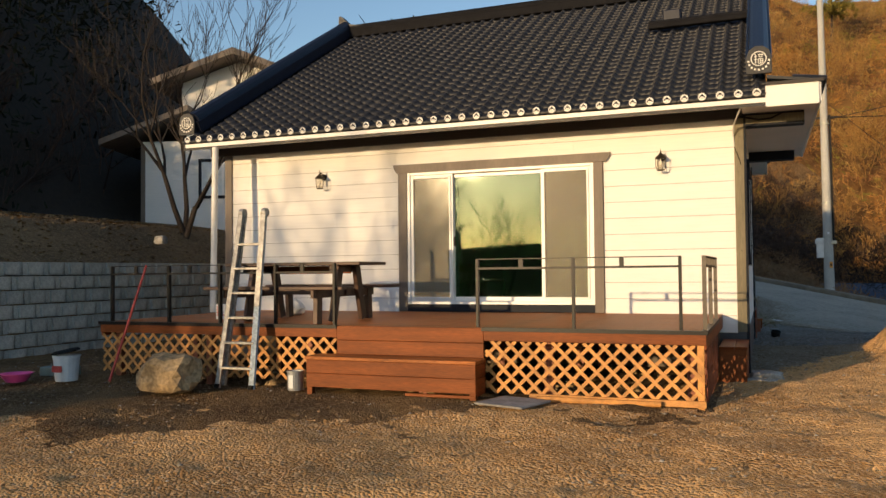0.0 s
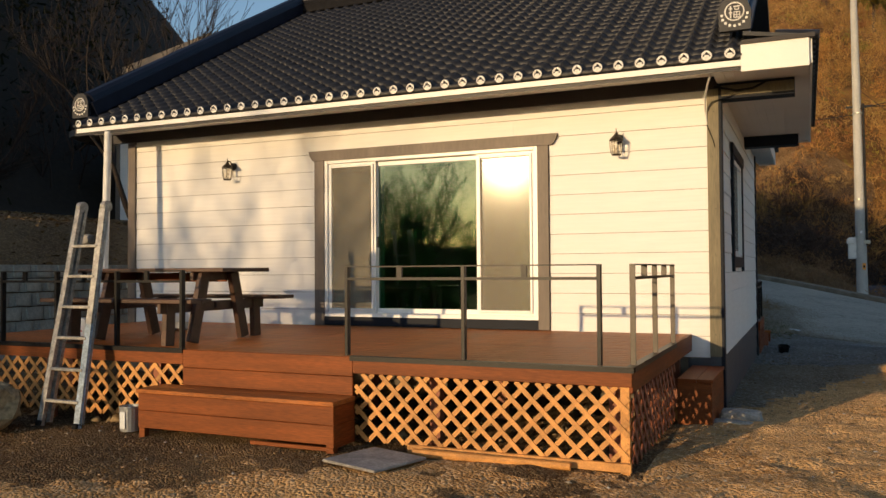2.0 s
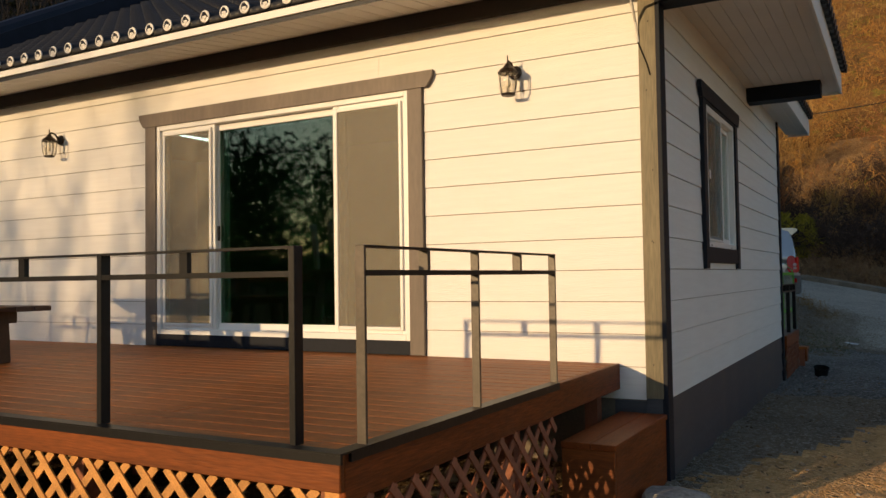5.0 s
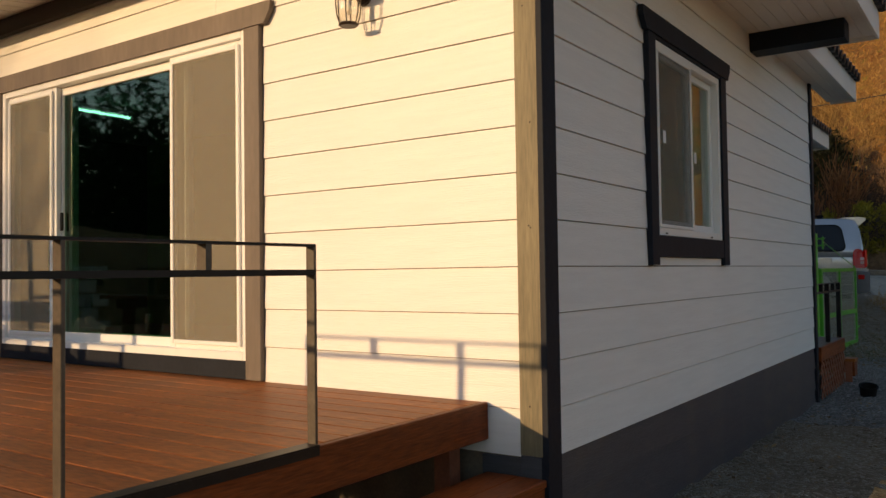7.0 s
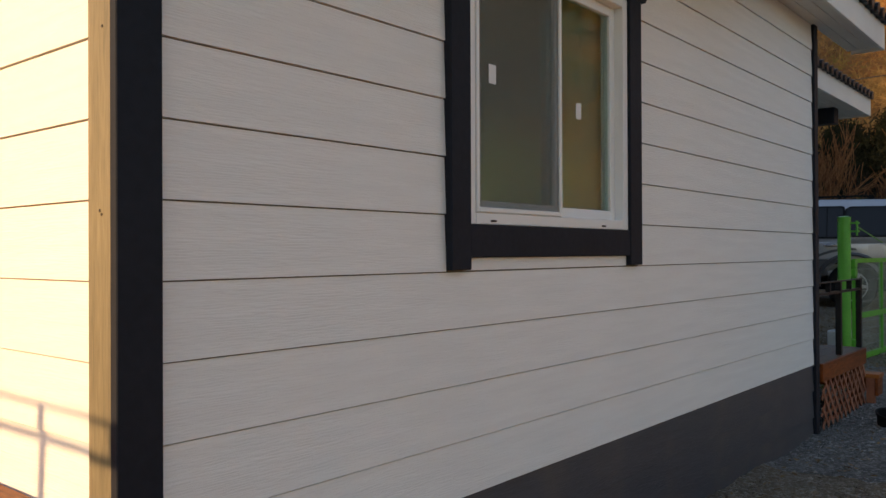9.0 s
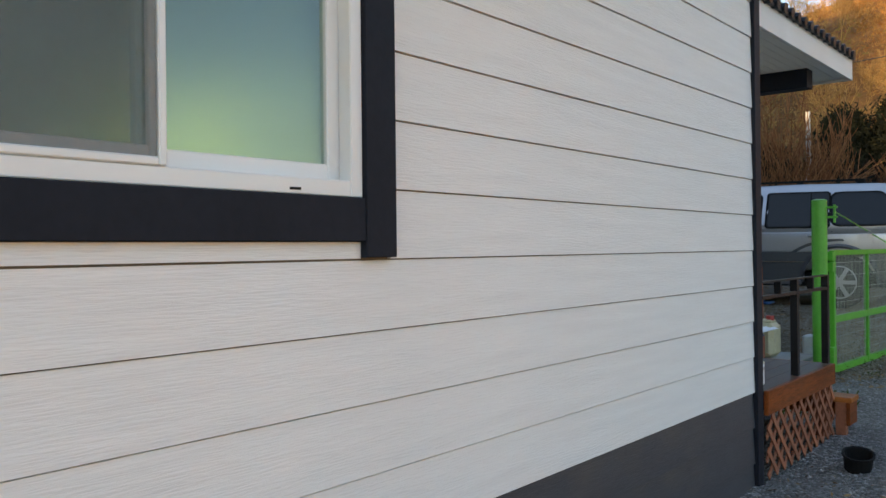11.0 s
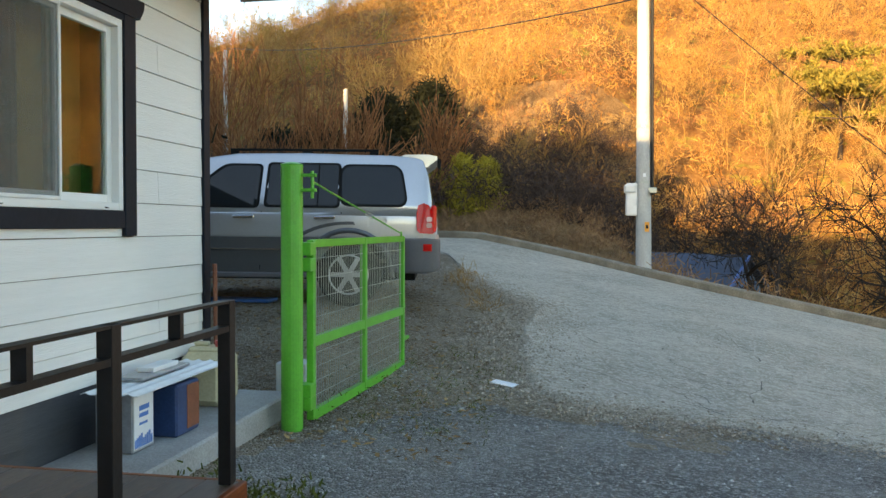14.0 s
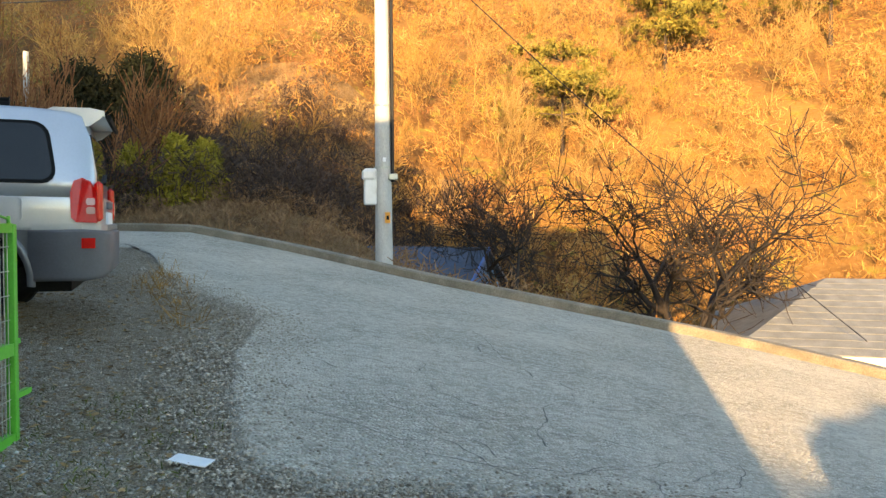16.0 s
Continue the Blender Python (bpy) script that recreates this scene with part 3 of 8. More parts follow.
# clods and tread: uneven soil where the yard is walked
rough = np.random.default_rng(77)
grit = rough.normal(0, 1, gx.shape)
soft = sum(np.roll(np.roll(grit, a, 0), b, 1) for a in (-1, 0, 1) for b in (-1, 0, 1)) / 3.0
wide = sum(np.roll(np.roll(soft, 3 * a, 0), 3 * b, 1) for a in (-1, 0, 1) for b in (-1, 0, 1)) / 3.0
walked = smooth_step(-10.8, -10.0, gx) * (1 - smooth_step(4.0, 6.5, gx)) * smooth_step(-13.5, -12.3, gy) * (1 - smooth_step(8.0, 11.0, gy))
gz = gz + walked * (0.003 * grit + 0.006 * soft + 0.011 * wide)
verts = np.stack([gx.ravel(), gy.ravel(), gz.ravel()], 1)
nx, ny = len(xs), len(ys)
i = (np.arange(ny - 1)[:, None] * nx + np.arange(nx - 1)[None, :]).ravel()
quads = np.stack([i, i + 1, i + nx + 1, i + nx], 1)
ground = new("ground", raw("ground", verts, quads, M["earth"], smooth=True))
tagged(ground, "brown trodden earth yard running into leaf-strewn wooded hillsides", "ground", kind="structure")
for key in ("hill", "bank", "gravel", "sand", "drive", "shaded_mulch", "dark"):
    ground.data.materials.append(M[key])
cx, cy = verts[quads].mean(1)[:, 0], verts[quads].mean(1)[:, 1]
out = beyond_kerb(cx, cy)
pick = np.zeros(len(quads), np.int32)
pick[(cx > 0.7 + 0.5 * lumps(cx, cy, 1.4, 3.0) - 0.12 * (cy + 3)) & (cy > -12)] = 4
# darker littered soil by the deck, with the trees' shade in its tone
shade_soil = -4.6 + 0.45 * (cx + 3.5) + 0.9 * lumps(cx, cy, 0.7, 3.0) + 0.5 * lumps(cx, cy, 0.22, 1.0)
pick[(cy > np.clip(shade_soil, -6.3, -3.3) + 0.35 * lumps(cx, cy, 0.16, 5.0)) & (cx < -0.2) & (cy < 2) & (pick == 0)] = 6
# gritty earth's edge traces the house's cast shadow, darkening the shaded side
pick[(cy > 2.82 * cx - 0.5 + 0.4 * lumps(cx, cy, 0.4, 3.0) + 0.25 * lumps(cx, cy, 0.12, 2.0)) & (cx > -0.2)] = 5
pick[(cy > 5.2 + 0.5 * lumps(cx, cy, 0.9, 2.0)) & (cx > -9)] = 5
pick[(cy > 5.2 + 0.5 * lumps(cx, cy, 0.9, 2.0)) & (cx > -1.9) & (cy < 12.0 + 0.9 * lumps(cx, cy, 1.1, 5.0) + 0.4 * lumps(cx, cy, 0.3, 2.0) + 0.5 * np.clip(cx - 1.0, 0, 9)) & (out < 0) & (cx > -0.9 + 0.4 * (cy - 10) * (cy > 10))] = 3
pick[(out > 0.3) | (cx < -22) | (cy < -40)] = 1
# hill foot takes the same soil, its shade set into the colour
pick[(out > 0.3) & (cx < 9) & (cy < 53 + 4 * lumps(cx, cy, 6, 1.0)) & (cy > 20)] = 6
pick[(cx < -11.4) & (cy < 40) & (cy > -16)] = 2
# near-black earth puts the wooded slope's shade into the ground colour
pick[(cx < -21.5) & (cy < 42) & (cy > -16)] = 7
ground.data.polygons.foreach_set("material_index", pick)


def ribbon(points, width):
    """Left and right borders of a strip along points."""
    pts = [Vector((*p, 0)) for p in points]
    rows = []
    for k, p in enumerate(pts):
        d = (pts[min(k + 1, len(pts) - 1)] - pts[max(k - 1, 0)]).normalized()
        n = Vector((-d.y, d.x, 0))
        rows.append((p + n * width / 2, p - n * width / 2))
    return rows


def densify(points, step):
    out_pts = []
    for (ax, ay), (bx, by) in zip(points, points[1:]):
        n = max(1, int(math.hypot(bx - ax, by - ay) / step))
        out_pts += [(ax + (bx - ax) * k / n, ay + (by - ay) * k / n) for k in range(n)]
    return out_pts + [points[-1]]


def soften(points, rounds=3):
    for _ in range(rounds):
        points = [points[0]] + [((a[0] + 2 * b[0] + c[0]) / 4, (a[1] + 2 * b[1] + c[1]) / 4) for a, b, c in zip(points, points[1:], points[2:])] + [points[-1]]
    return points


# the concrete road: a slab laid over the ground between its ragged near edge and the kerb
kerb_line = soften(densify(KERB, 0.6), 6)
NEAR = [(30, -4), (18, 2.5), (10, 9.0), (6.0, 12.4), (4.3, 13.3), (2.6, 13.2), (1.5, 12.9), (0.75, 13.2), (0.62, 14.3), (0.5, 15.4), (0.5, 17.5), (0.62, 19.1), (-0.35, 20.3), (-1.1, 21.6), (-2.2, 25.2), (-6, 27.8), (-14, 30.0), (-38, 35.5)]
near_line = soften(densify(NEAR, 0.35), 1)
edge_rng = random.Random(5)
near_line = [(x + 0.07 * math.sin(9.1 * x + 5 * y) + edge_rng.uniform(-0.09, 0.09), y + 0.07 * math.sin(7.3 * y + 4 * x) + edge_rng.uniform(-0.12, 0.12)) for x, y in near_line]


def along(line, t):
    k = t * (len(line) - 1)
    a = min(int(k), len(line) - 2)
    f = k - a
    return line[a][0] * (1 - f) + line[a + 1][0] * f, line[a][1] * (1 - f) + line[a + 1][1] * f


def nearest_pairs(n_long, n_across):
    rows = []
    for k in range(n_long + 1):
        a, b = along(near_line, k / n_long), along(kerb_line, k / n_long)
        rows.append([(a[0] + (b[0] - a[0]) * j / n_across, a[1] + (b[1] - a[1]) * j / n_across) for j in range(n_across + 1)])
    return np.array(rows)


road_xy = nearest_pairs(170, 40)
road_z = height(road_xy[..., 0], road_xy[..., 1]) + 0.035
road_z[:, 0] -= 0.06
rv = np.concatenate([road_xy, road_z[..., None]], 2).reshape(-1, 3)
a = (np.arange(170)[:, None] * 41 + np.arange(40)[None, :]).ravel()
road = new("road", raw("road", rv, np.stack([a, a + 41, a + 42, a + 1], 1), M["road"], smooth=True))
tagged(road, "pale grey worn concrete lane with fine cracks", "road", kind="structure")

rows = ribbon(kerb_line, 0.34)
bm = bmesh.new()
rings = []
for l, r in rows:
    zl = float(height(*kerb_line[len(rings)]))
    rings.append([bm.verts.new((r.x, r.y, zl - 1.2)), bm.verts.new((r.x, r.y, zl + 0.20)), bm.verts.new((r.x * 0.9 + l.x * 0.1, r.y * 0.9 + l.y * 0.1, zl + 0.235)),
                  bm.verts.new((l.x * 0.9 + r.x * 0.1, l.y * 0.9 + r.y * 0.1, zl + 0.235)), bm.verts.new((l.x, l.y, zl + 0.20)), bm.verts.new((l.x, l.y, zl - 1.2))])
for p, q in zip(rings, rings[1:]):
    for k in range(5):
        bm.faces.new((p[k], p[k + 1], q[k + 1], q[k]))
bmesh.ops.recalc_face_normals(bm, faces=bm.faces)
kerb = single("kerb", bm, M["kerb"], "low weathered concrete kerb along the lane", "kerb", kind="structure")


# cracks in the lane
crack_rng = random.Random(21)
CRACKS = [(2.1, 14.0, 20, 3.6), (3.2, 14.6, 60, 3.0), (4.2, 16.2, 10, 3.2), (2.6, 18.2, -25, 3.6), (4.6, 19.6, -20, 3.4), (3.0, 21.5, -15, 2.8)]
for k in range(34):
    CRACKS.append((crack_rng.uniform(0.9, 4.6), 13.5 + 5.5 * crack_rng.random() ** 1.6, crack_rng.choice((80, 15, 150, 40, 110)) + crack_rng.uniform(-15, 15), crack_rng.uniform(0.5, 2.2)))
for cx0, cy0, way, length in CRACKS:
    r = random.Random(int(cx0 * 100 + cy0))
    x, y, a, pts = cx0, cy0, radians(way), []
    for k in range(int(length / 0.11)):
        pts.append((x, y))
        a += r.uniform(-0.7, 0.7)
        a += (radians(way) - a) * 0.3
        x, y = x + 0.11 * math.cos(a), y + 0.11 * math.sin(a)
    rows = ribbon(pts, 1.0)
    bm = bmesh.new()
    last = None
    for k, (l, q) in enumerate(rows):
        c = (l + q) / 2
        w = 0.0085 * (0.25 + r.random()) * (1 - k / len(rows) * 0.7)
        d = (l - q).normalized() * w
        z = float(height(c.x, c.y)) + 0.041
        pair = (bm.verts.new((c.x + d.x, c.y + d.y, z)), bm.verts.new((c.x - d.x, c.y - d.y, z)))
        if last:
            bm.faces.new((last[0], last[1], pair[1], pair[0]))
        last = pair
    part_crack = new("crack", mesh_of("crack", bm, M["crack"]))
    part_crack.parent = road

# ---- house shell ----
LAP, SKIRT = 0.2268, 0.468          # exposure of a siding board, underside of the lowest white board
W_TOP = 3.50
X_L, Y_B = -8.3, 6.42               # main block: left end, back corner of the long side
WING_X, WING_Y = -1.65, 11.15       # rear wing: its side wall and far corner

DOOR = (-4.93, -2.0, 0.83, 2.88)    # clear opening of the sliding door: x0, x1, z0, z1
WIN = (1.46, 2.85, 1.57, 2.80)      # side window: y0, y1, z0, z1
WIN2 = (8.62, 9.93, 1.55, 2.78)     # wing window: y0, y1, z0, z1


def wall_with_hole(name, axis, face, thick, lo, hi, hole, label):
    """A wall standing on the ground, with one opening through it."""
    bm = bmesh.new()
    h0, h1, z0, z1 = hole

    def put(u0, u1, w0, w1):
        if axis == "x":
            box(bm, u0, u1, face, face + thick, w0, w1)
        else:
            box(bm, face - thick, face, u0, u1, w0, w1)
    put(lo, h0, -0.25, W_TOP), put(h1, hi, -0.25, W_TOP)
    put(h0, h1, -0.25, z0), put(h0, h1, z1, W_TOP)
    return single(name, bm, M["wall"], label, "wall", kind="structure")


wall_south = wall_with_hole("wall_south", "x", 0.0, 0.18, X_L, 0.0, DOOR, "white lap-sided front wall facing the timber deck")
wall_east = wall_with_hole("wall_east", "y", 0.0, 0.18, 0.18, Y_B, WIN, "white lap-sided long wall over a charcoal skirt")
wall_wing = wall_with_hole("wall_wing", "y", WING_X, 0.18, Y_B, WING_Y, WIN2, "white lap-sided wall of the recessed rear wing")
wall_porch = single("wall_porch", boxed(WING_X, -0.18, Y_B - 0.18, Y_B, -0.25, W_TOP), M["wall"], "white wall beside the small back porch", "wall", kind="structure")
wall_west = single("wall_west", boxed(X_L, X_L + 0.18, 0.18, WING_Y, -0.25, W_TOP), M["wall"], "plain end wall of the white house", "wall", kind="structure")
wall_north = single("wall_north", boxed(X_L + 0.18, WING_X - 0.18, WING_Y - 0.18, WING_Y, -0.25, W_TOP), M["wall"], "plain back wall of the white house", "wall", kind="structure")
partition = single("wall_inner", boxed(X_L + 0.18, -0.18, 3.6, 3.7, 0.6, W_TOP), M["blind"], "yellow-green painted inner wall of the front room", "wall", kind="structure")
floor_in = single("floor", boxed(X_L + 0.18, -0.18, 0.18, Y_B - 0.18, 0.6, 0.72), M["room_floor"], "brown wooden floor of the front room", "floor", kind="structure")
ceiling = single("ceiling", boxed(X_L + 0.18, -0.18, 0.18, Y_B - 0.18, 3.2, 3.3), M["room"], "pale flat ceiling of the front room", "ceiling", kind="structure")


def board_mesh(axis, u0, u1, material, lap=LAP, proud=0.015):
    """One lapped board: thick at its lower edge, thin at the top; axis x faces -y, axis y faces +x."""
    top = lap
    # slit under each board bares the dark core as the lap's shadow line
    outline = [(0.0, 0.005), (-proud, 0.005), (-proud, 0.009), (-0.007, top), (0.0, top)]
    bm = bmesh.new()
    if axis == "x":
        prism(bm, outline, "x", u0, u1)
    else:
        prism(bm, [(-a, b) for a, b in outline], "y", u0, u1)
    return mesh_of("siding_board", bm, material)


def side_wall(wall, axis, face, lo, hi, hole, z_from, z_to, material, joints=()):
    """Covers a wall with boards, leaving out its opening and trim."""
    z, row = z_from, 0
    while z < z_to - 0.02:
        lap = min(LAP, z_to - z)
        spans = [(lo, hi)]
        if hole and hole[2] - 0.001 < z + lap * 0.5 < hole[3]:
            spans = [(lo, hole[0]), (hole[1], hi)]
        cut = []
        for s0, s1 in spans:
            j = joints[row % len(joints)] if joints else None
            if j is not None and s0 + 0.3 < j < s1 - 0.3:
                cut += [(s0, j - 0.0015), (j + 0.0015, s1)]
            else:
                cut.append((s0, s1))
        for s0, s1 in cut:
            m = pose(0, face, z) if axis == "x" else pose(face, 0, z)
            piece("siding_board", board_mesh(axis, s0, s1, material, lap), wall, m)
        z += LAP
        row += 1


side_wall(wall_south, "x", 0.0, X_L + 0.12, -0.11, (-5.08, -1.87, 0.3, 2.97), SKIRT, 3.36, M["siding"], (None, None, -7.0, None, None, None, None, -6.2, None, None, None, -2.3))
side_wall(wall_east, "y", 0.0, 0.09, Y_B - 0.09, (1.335, 2.985, 1.40, 2.93), SKIRT, 3.44, M["siding"])
side_wall(wall_wing, "y", WING_X, Y_B, WING_Y - 0.09, (8.48, 10.07, 1.40, 2.93), SKIRT, 3.44, M["siding"], (None, 10.4, None, 8.2))
# charcoal boards of the skirt
for wall, face, lo, hi in ((wall_east, 0.0, 0.10, Y_B), (wall_wing, WING_X, Y_B, WING_Y)):
    for k in range(4):
        piece("skirt_board", board_mesh("y", lo, hi, M["skirt"], LAP, 0.02), wall, pose(face - 0.006, 0, SKIRT - LAP * (k + 1)))
part("skirt_front", boxed(-0.34, -0.11, -0.016, 0.0, -0.2, SKIRT - 0.003), M["skirt"], wall_south)
part("porch_siding", boxed(WING_X + 0.01, -0.02, Y_B, Y_B + 0.02, SKIRT, 3.4), M["siding"], wall_porch)


def trim(name, bm, material, label):
    return single(name, bm, material, label, "trim", kind="structure")


trim("trim", boxed(-0.11, 0.012, -0.045, 0.0, SKIRT + 0.02, 3.36, bevel=0.003), M["corner"], "tan corner board with nail heads")
trim("trim", boxed(-0.11, 0.012, -0.044, 0.0, -0.2, SKIRT + 0.018, bevel=0.003), M["skirt"], "charcoal foot of the corner board")
trim("trim", boxed(0.0, 0.04, -0.0449, 0.09, -0.22, 3.44, bevel=0.003), M["trim"], "charcoal corner board on the long side")
trim("trim", boxed(-0.02, 0.034, Y_B - 0.09, Y_B + 0.012, -0.22, 3.44, bevel=0.003), M["trim"], "charcoal corner board by the back porch")
trim("trim", boxed(WING_X - 0.02, WING_X + 0.034, WING_Y - 0.09, WING_Y + 0.012, -0.22, 3.40, bevel=0.003), M["trim"], "charcoal corner board at the end of the wing")
trim("trim", boxed(X_L - 0.02, X_L + 0.12, -0.04, 0.0, 0.6, 3.36, bevel=0.003), M["brown"], "sunlit corner board at the end of the front wall, toned brown")
trim("trim", boxed(X_L - 0.3, 0.0, -0.055, 0.0, 3.34, 3.5, bevel=0.004), M["frieze"], "dark brown frieze board under the front eave")
trim("trim", boxed(0.0, 0.05, -0.05, Y_B, 3.44, 3.53, bevel=0.004), M["frieze"], "dark frieze board under the side eave")
trim("trim", boxed(WING_X, WING_X + 0.05, Y_B, WING_Y, 3.40, 3.53, bevel=0.004), M["frieze"], "dark frieze board under the wing eave")
nail = lathe(bmesh.new(), [(0.001, 0.0), (0.005, 0.0), (0.004, 0.002), (0.001, 0.0025)], sides=8)
nail_mesh = mesh_of("nail_head", nail, M["iron"])
corner_board = bpy.data.objects["trim"]
for sx, sz in ((-0.055, 0.72), (-0.035, 1.56), (-0.045, 1.57), (-0.03, 2.06), (-0.06, 2.62), (-0.04, 3.1)):
    piece("nail_head", nail_mesh, corner_board, pose(sx, -0.045, sz, 90, 0, 0))


# ---- doors and windows ----
def ring_frame(bm, axis, face, depth, u0, u1, z0, z1, w):
    """Four bars round an opening; axis x: in a wall along x."""
    def put(a0, a1, b0, b1):
        if axis == "x":
            box(bm, a0, a1, face, face + depth, b0, b1, bevel=0.004)
        else:
            box(bm, face - depth, face, a0, a1, b0, b1, bevel=0.004)
    put(u0, u0 + w, z0, z1), put(u1 - w, u1, z0, z1)
    put(u0 + w, u1 - w, z0, z0 + w), put(u0 + w, u1 - w, z1 - w, z1)
    return bm


def trapezoid_head(axis, face, u0, u1, z0, z1, ear, depth):
    """A head board with ends cut outwards to the top."""
    mid = z0 + (z1 - z0) * 0.55
    o = [(u0 + ear, z0), (u1 - ear, z0), (u1 - 0.01, mid), (u1, z1), (u0, z1), (u0 + 0.01, mid)]
    if axis == "x":
        return prism(bmesh.new(), o, "y", face - depth, face)
    return prism(bmesh.new(), o, "x", face, face + depth)


door_1 = thing("door_1", "white sliding patio door with green tinted glass, closed", "door", (-3.46, 0, 0.72), kind="structure")
door_1.matrix_basis = pose(0, 0, 0)
x0, x1, z0, z1 = DOOR
part("head_trim", trapezoid_head("x", -0.018, -5.145, -1.765, 2.87, 3.0, 0.06, 0.035), M["brown"], door_1, "sunlit head board with flared ends, toned brown")
part("side_trim", boxed(-5.065, x0 + 0.01, -0.045, 0.0, 0.722, 2.87, bevel=0.003), M["brown"], door_1)
part("side_trim", boxed(x1 - 0.01, -1.875, -0.045, 0.0, 0.722, 2.87, bevel=0.003), M["brown"], door_1)
part("sill_board", boxed(x0 + 0.01, x1 - 0.01, -0.04, 0.0, 0.722, 0.835, bevel=0.003), M["trim"], door_1, "charcoal board under the door")
part("door_frame", ring_frame(bmesh.new(), "x", -0.028, 0.13, x0, x1, z0, z1, 0.055), M["vinyl"], door_1)
m1, m2 = -4.19, -2.77


def sash(parent, axis, face, u0, u1, z0, z1, w, glass, name="sash", thick=0.04):
    s = part(name, ring_frame(bmesh.new(), axis, face, thick, u0, u1, z0, z1, w), M["vinyl"], parent)
    if axis == "x":
        bm = boxed(u0 + w - 0.01, u1 - w + 0.01, face + thick * 0.45, face + thick * 0.55, z0 + w - 0.01, z1 - w + 0.01)
    else:
        bm = boxed(face - thick * 0.55, face - thick * 0.45, u0 + w - 0.01, u1 - w + 0.01, z0 + w - 0.01, z1 - w + 0.01)
    g = part("pane", bm, glass, s)
    g.visible_shadow = False
    return s


sash(door_1, "x", 0.0, x0 + 0.055, m1 + 0.02, z0 + 0.055, z1 - 0.055, 0.055, M["screened_glass"])
sash(door_1, "x", 0.045, m1 - 0.03, m2 + 0.03, z0 + 0.055, z1 - 0.055, 0.06, M["glass_green"])
sash(door_1, "x", 0.0, m2 - 0.02, x1 - 0.055, z0 + 0.055, z1 - 0.055, 0.055, M["screened_glass"])
part("inner_sash", ring_frame(bmesh.new(), "x", 0.125, 0.04, m1 - 0.02, m2 + 0.02, z0 + 0.04, z1 - 0.04, 0.075), M["vinyl"], door_1, "white frame of the inner sliding sash")
for a, b in ((x0 + 0.055, m1 + 0.02), (m2 - 0.02, x1 - 0.055)):
    s = part("screen_frame", ring_frame(bmesh.new(), "x", -0.022, 0.02, a + 0.03, b - 0.03, z0 + 0.085, z1 - 0.085, 0.028), M["vinyl"], door_1)
    part("insect_screen", boxed(a + 0.05, b - 0.05, -0.014, -0.011, z0 + 0.1, z1 - 0.1), M["screen"], s, "beige-grey insect mesh")
part("handle", boxed(m1 + 0.015, m1 + 0.04, 0.03, 0.05, 1.72, 1.86, bevel=0.005), M["steel"], door_1, "small dark door latch")

window_1 = thing("window_1", "white sliding window in a charcoal surround, yellow-green inner wall behind", "window", kind="structure")


def framed_window(win, hole, face, ears):
    y0, y1, z0, z1 = hole
    t0, t1 = y0 - 0.125, y1 + 0.135
    part("head_trim", trapezoid_head("y", face + 0.018, t0 - 0.10, t1 + 0.10, 2.82, 2.95, 0.06, 0.035), M["trim"], win)
    part("side_trim", boxed(face, face + 0.046, t0, y0, 1.385, 2.82, bevel=0.003), M["trim"], win)
    part("side_trim", boxed(face, face + 0.046, y1, t1, 1.385, 2.82, bevel=0.003), M["trim"], win)
    part("sill_board", boxed(face, face + 0.042, y0, y1, 1.435, z0, bevel=0.003), M["trim"], win)
    part("filler_board", boxed(face, face + 0.016, y0, y1, 1.382, 1.433), M["siding"], win)
    part("head_fill", boxed(face, face + 0.04, y0, y1, z1, 2.82), M["trim"], win)
    part("window_frame", ring_frame(bmesh.new(), "y", face + 0.03, 0.12, y0, y1, z0, z1, 0.05), M["vinyl"], win)
    mid = (y0 + y1) / 2
    sash(win, "y", face + 0.02, y0 + 0.05, mid + 0.03, z0 + 0.05, z1 - 0.05, 0.05, M["glass"], thick=0.035)
    sash(win, "y", face - 0.02, mid - 0.03, y1 - 0.05, z0 + 0.05, z1 - 0.05, 0.05, M["glass"], thick=0.035)
    s = part("screen_frame", ring_frame(bmesh.new(), "y", face + 0.036, 0.012, y0 + 0.05, mid + 0.02, z0 + 0.05, z1 - 0.05, 0.022), M["vinyl"], win)
    for k in range(2):
        part("drain_slot", boxed(face + 0.029, face + 0.0325, y0 + 0.15 + k * 0.95, y0 + 0.19 + k * 0.95, z0 + 0.012, z0 + 0.02), M["black"], win)


framed_window(window_1, WIN, 0.0, 0.1)
part("insect_screen", boxed(0.026, 0.029, WIN[0] + 0.07, 2.15, WIN[2] + 0.07, WIN[3] - 0.07), M["grey_screen"], window_1, "grey insect mesh")
part("sticker", boxed(-0.035, -0.034, 2.42, 2.47, 2.12, 2.2), M["paperwhite"], window_1, "small white sticker")
part("sticker", boxed(0.0305, 0.0315, 1.60, 1.65, 2.16, 2.24), M["paperwhite"], window_1, "small white sticker")
inner = part("inner_sash", ring_frame(bmesh.new(), "y", -0.085, 0.03, WIN[0] + 0.01, WIN[1] - 0.01, WIN[2] + 0.01, WIN[3] - 0.01, 0.05), M["vinyl"], window_1)
part("frosted_pane", boxed(-0.102, -0.098, WIN[0] + 0.05, WIN[1] - 0.05, WIN[2] + 0.05, WIN[3] - 0.05), M["frosted"], inner, "milky frosted inner pane").visible_shadow = False
window_2 = thing("window_2", "white sliding window of the wing in a charcoal surround", "window", kind="structure")
framed_window(window_2, WIN2, WING_X, 0.1)
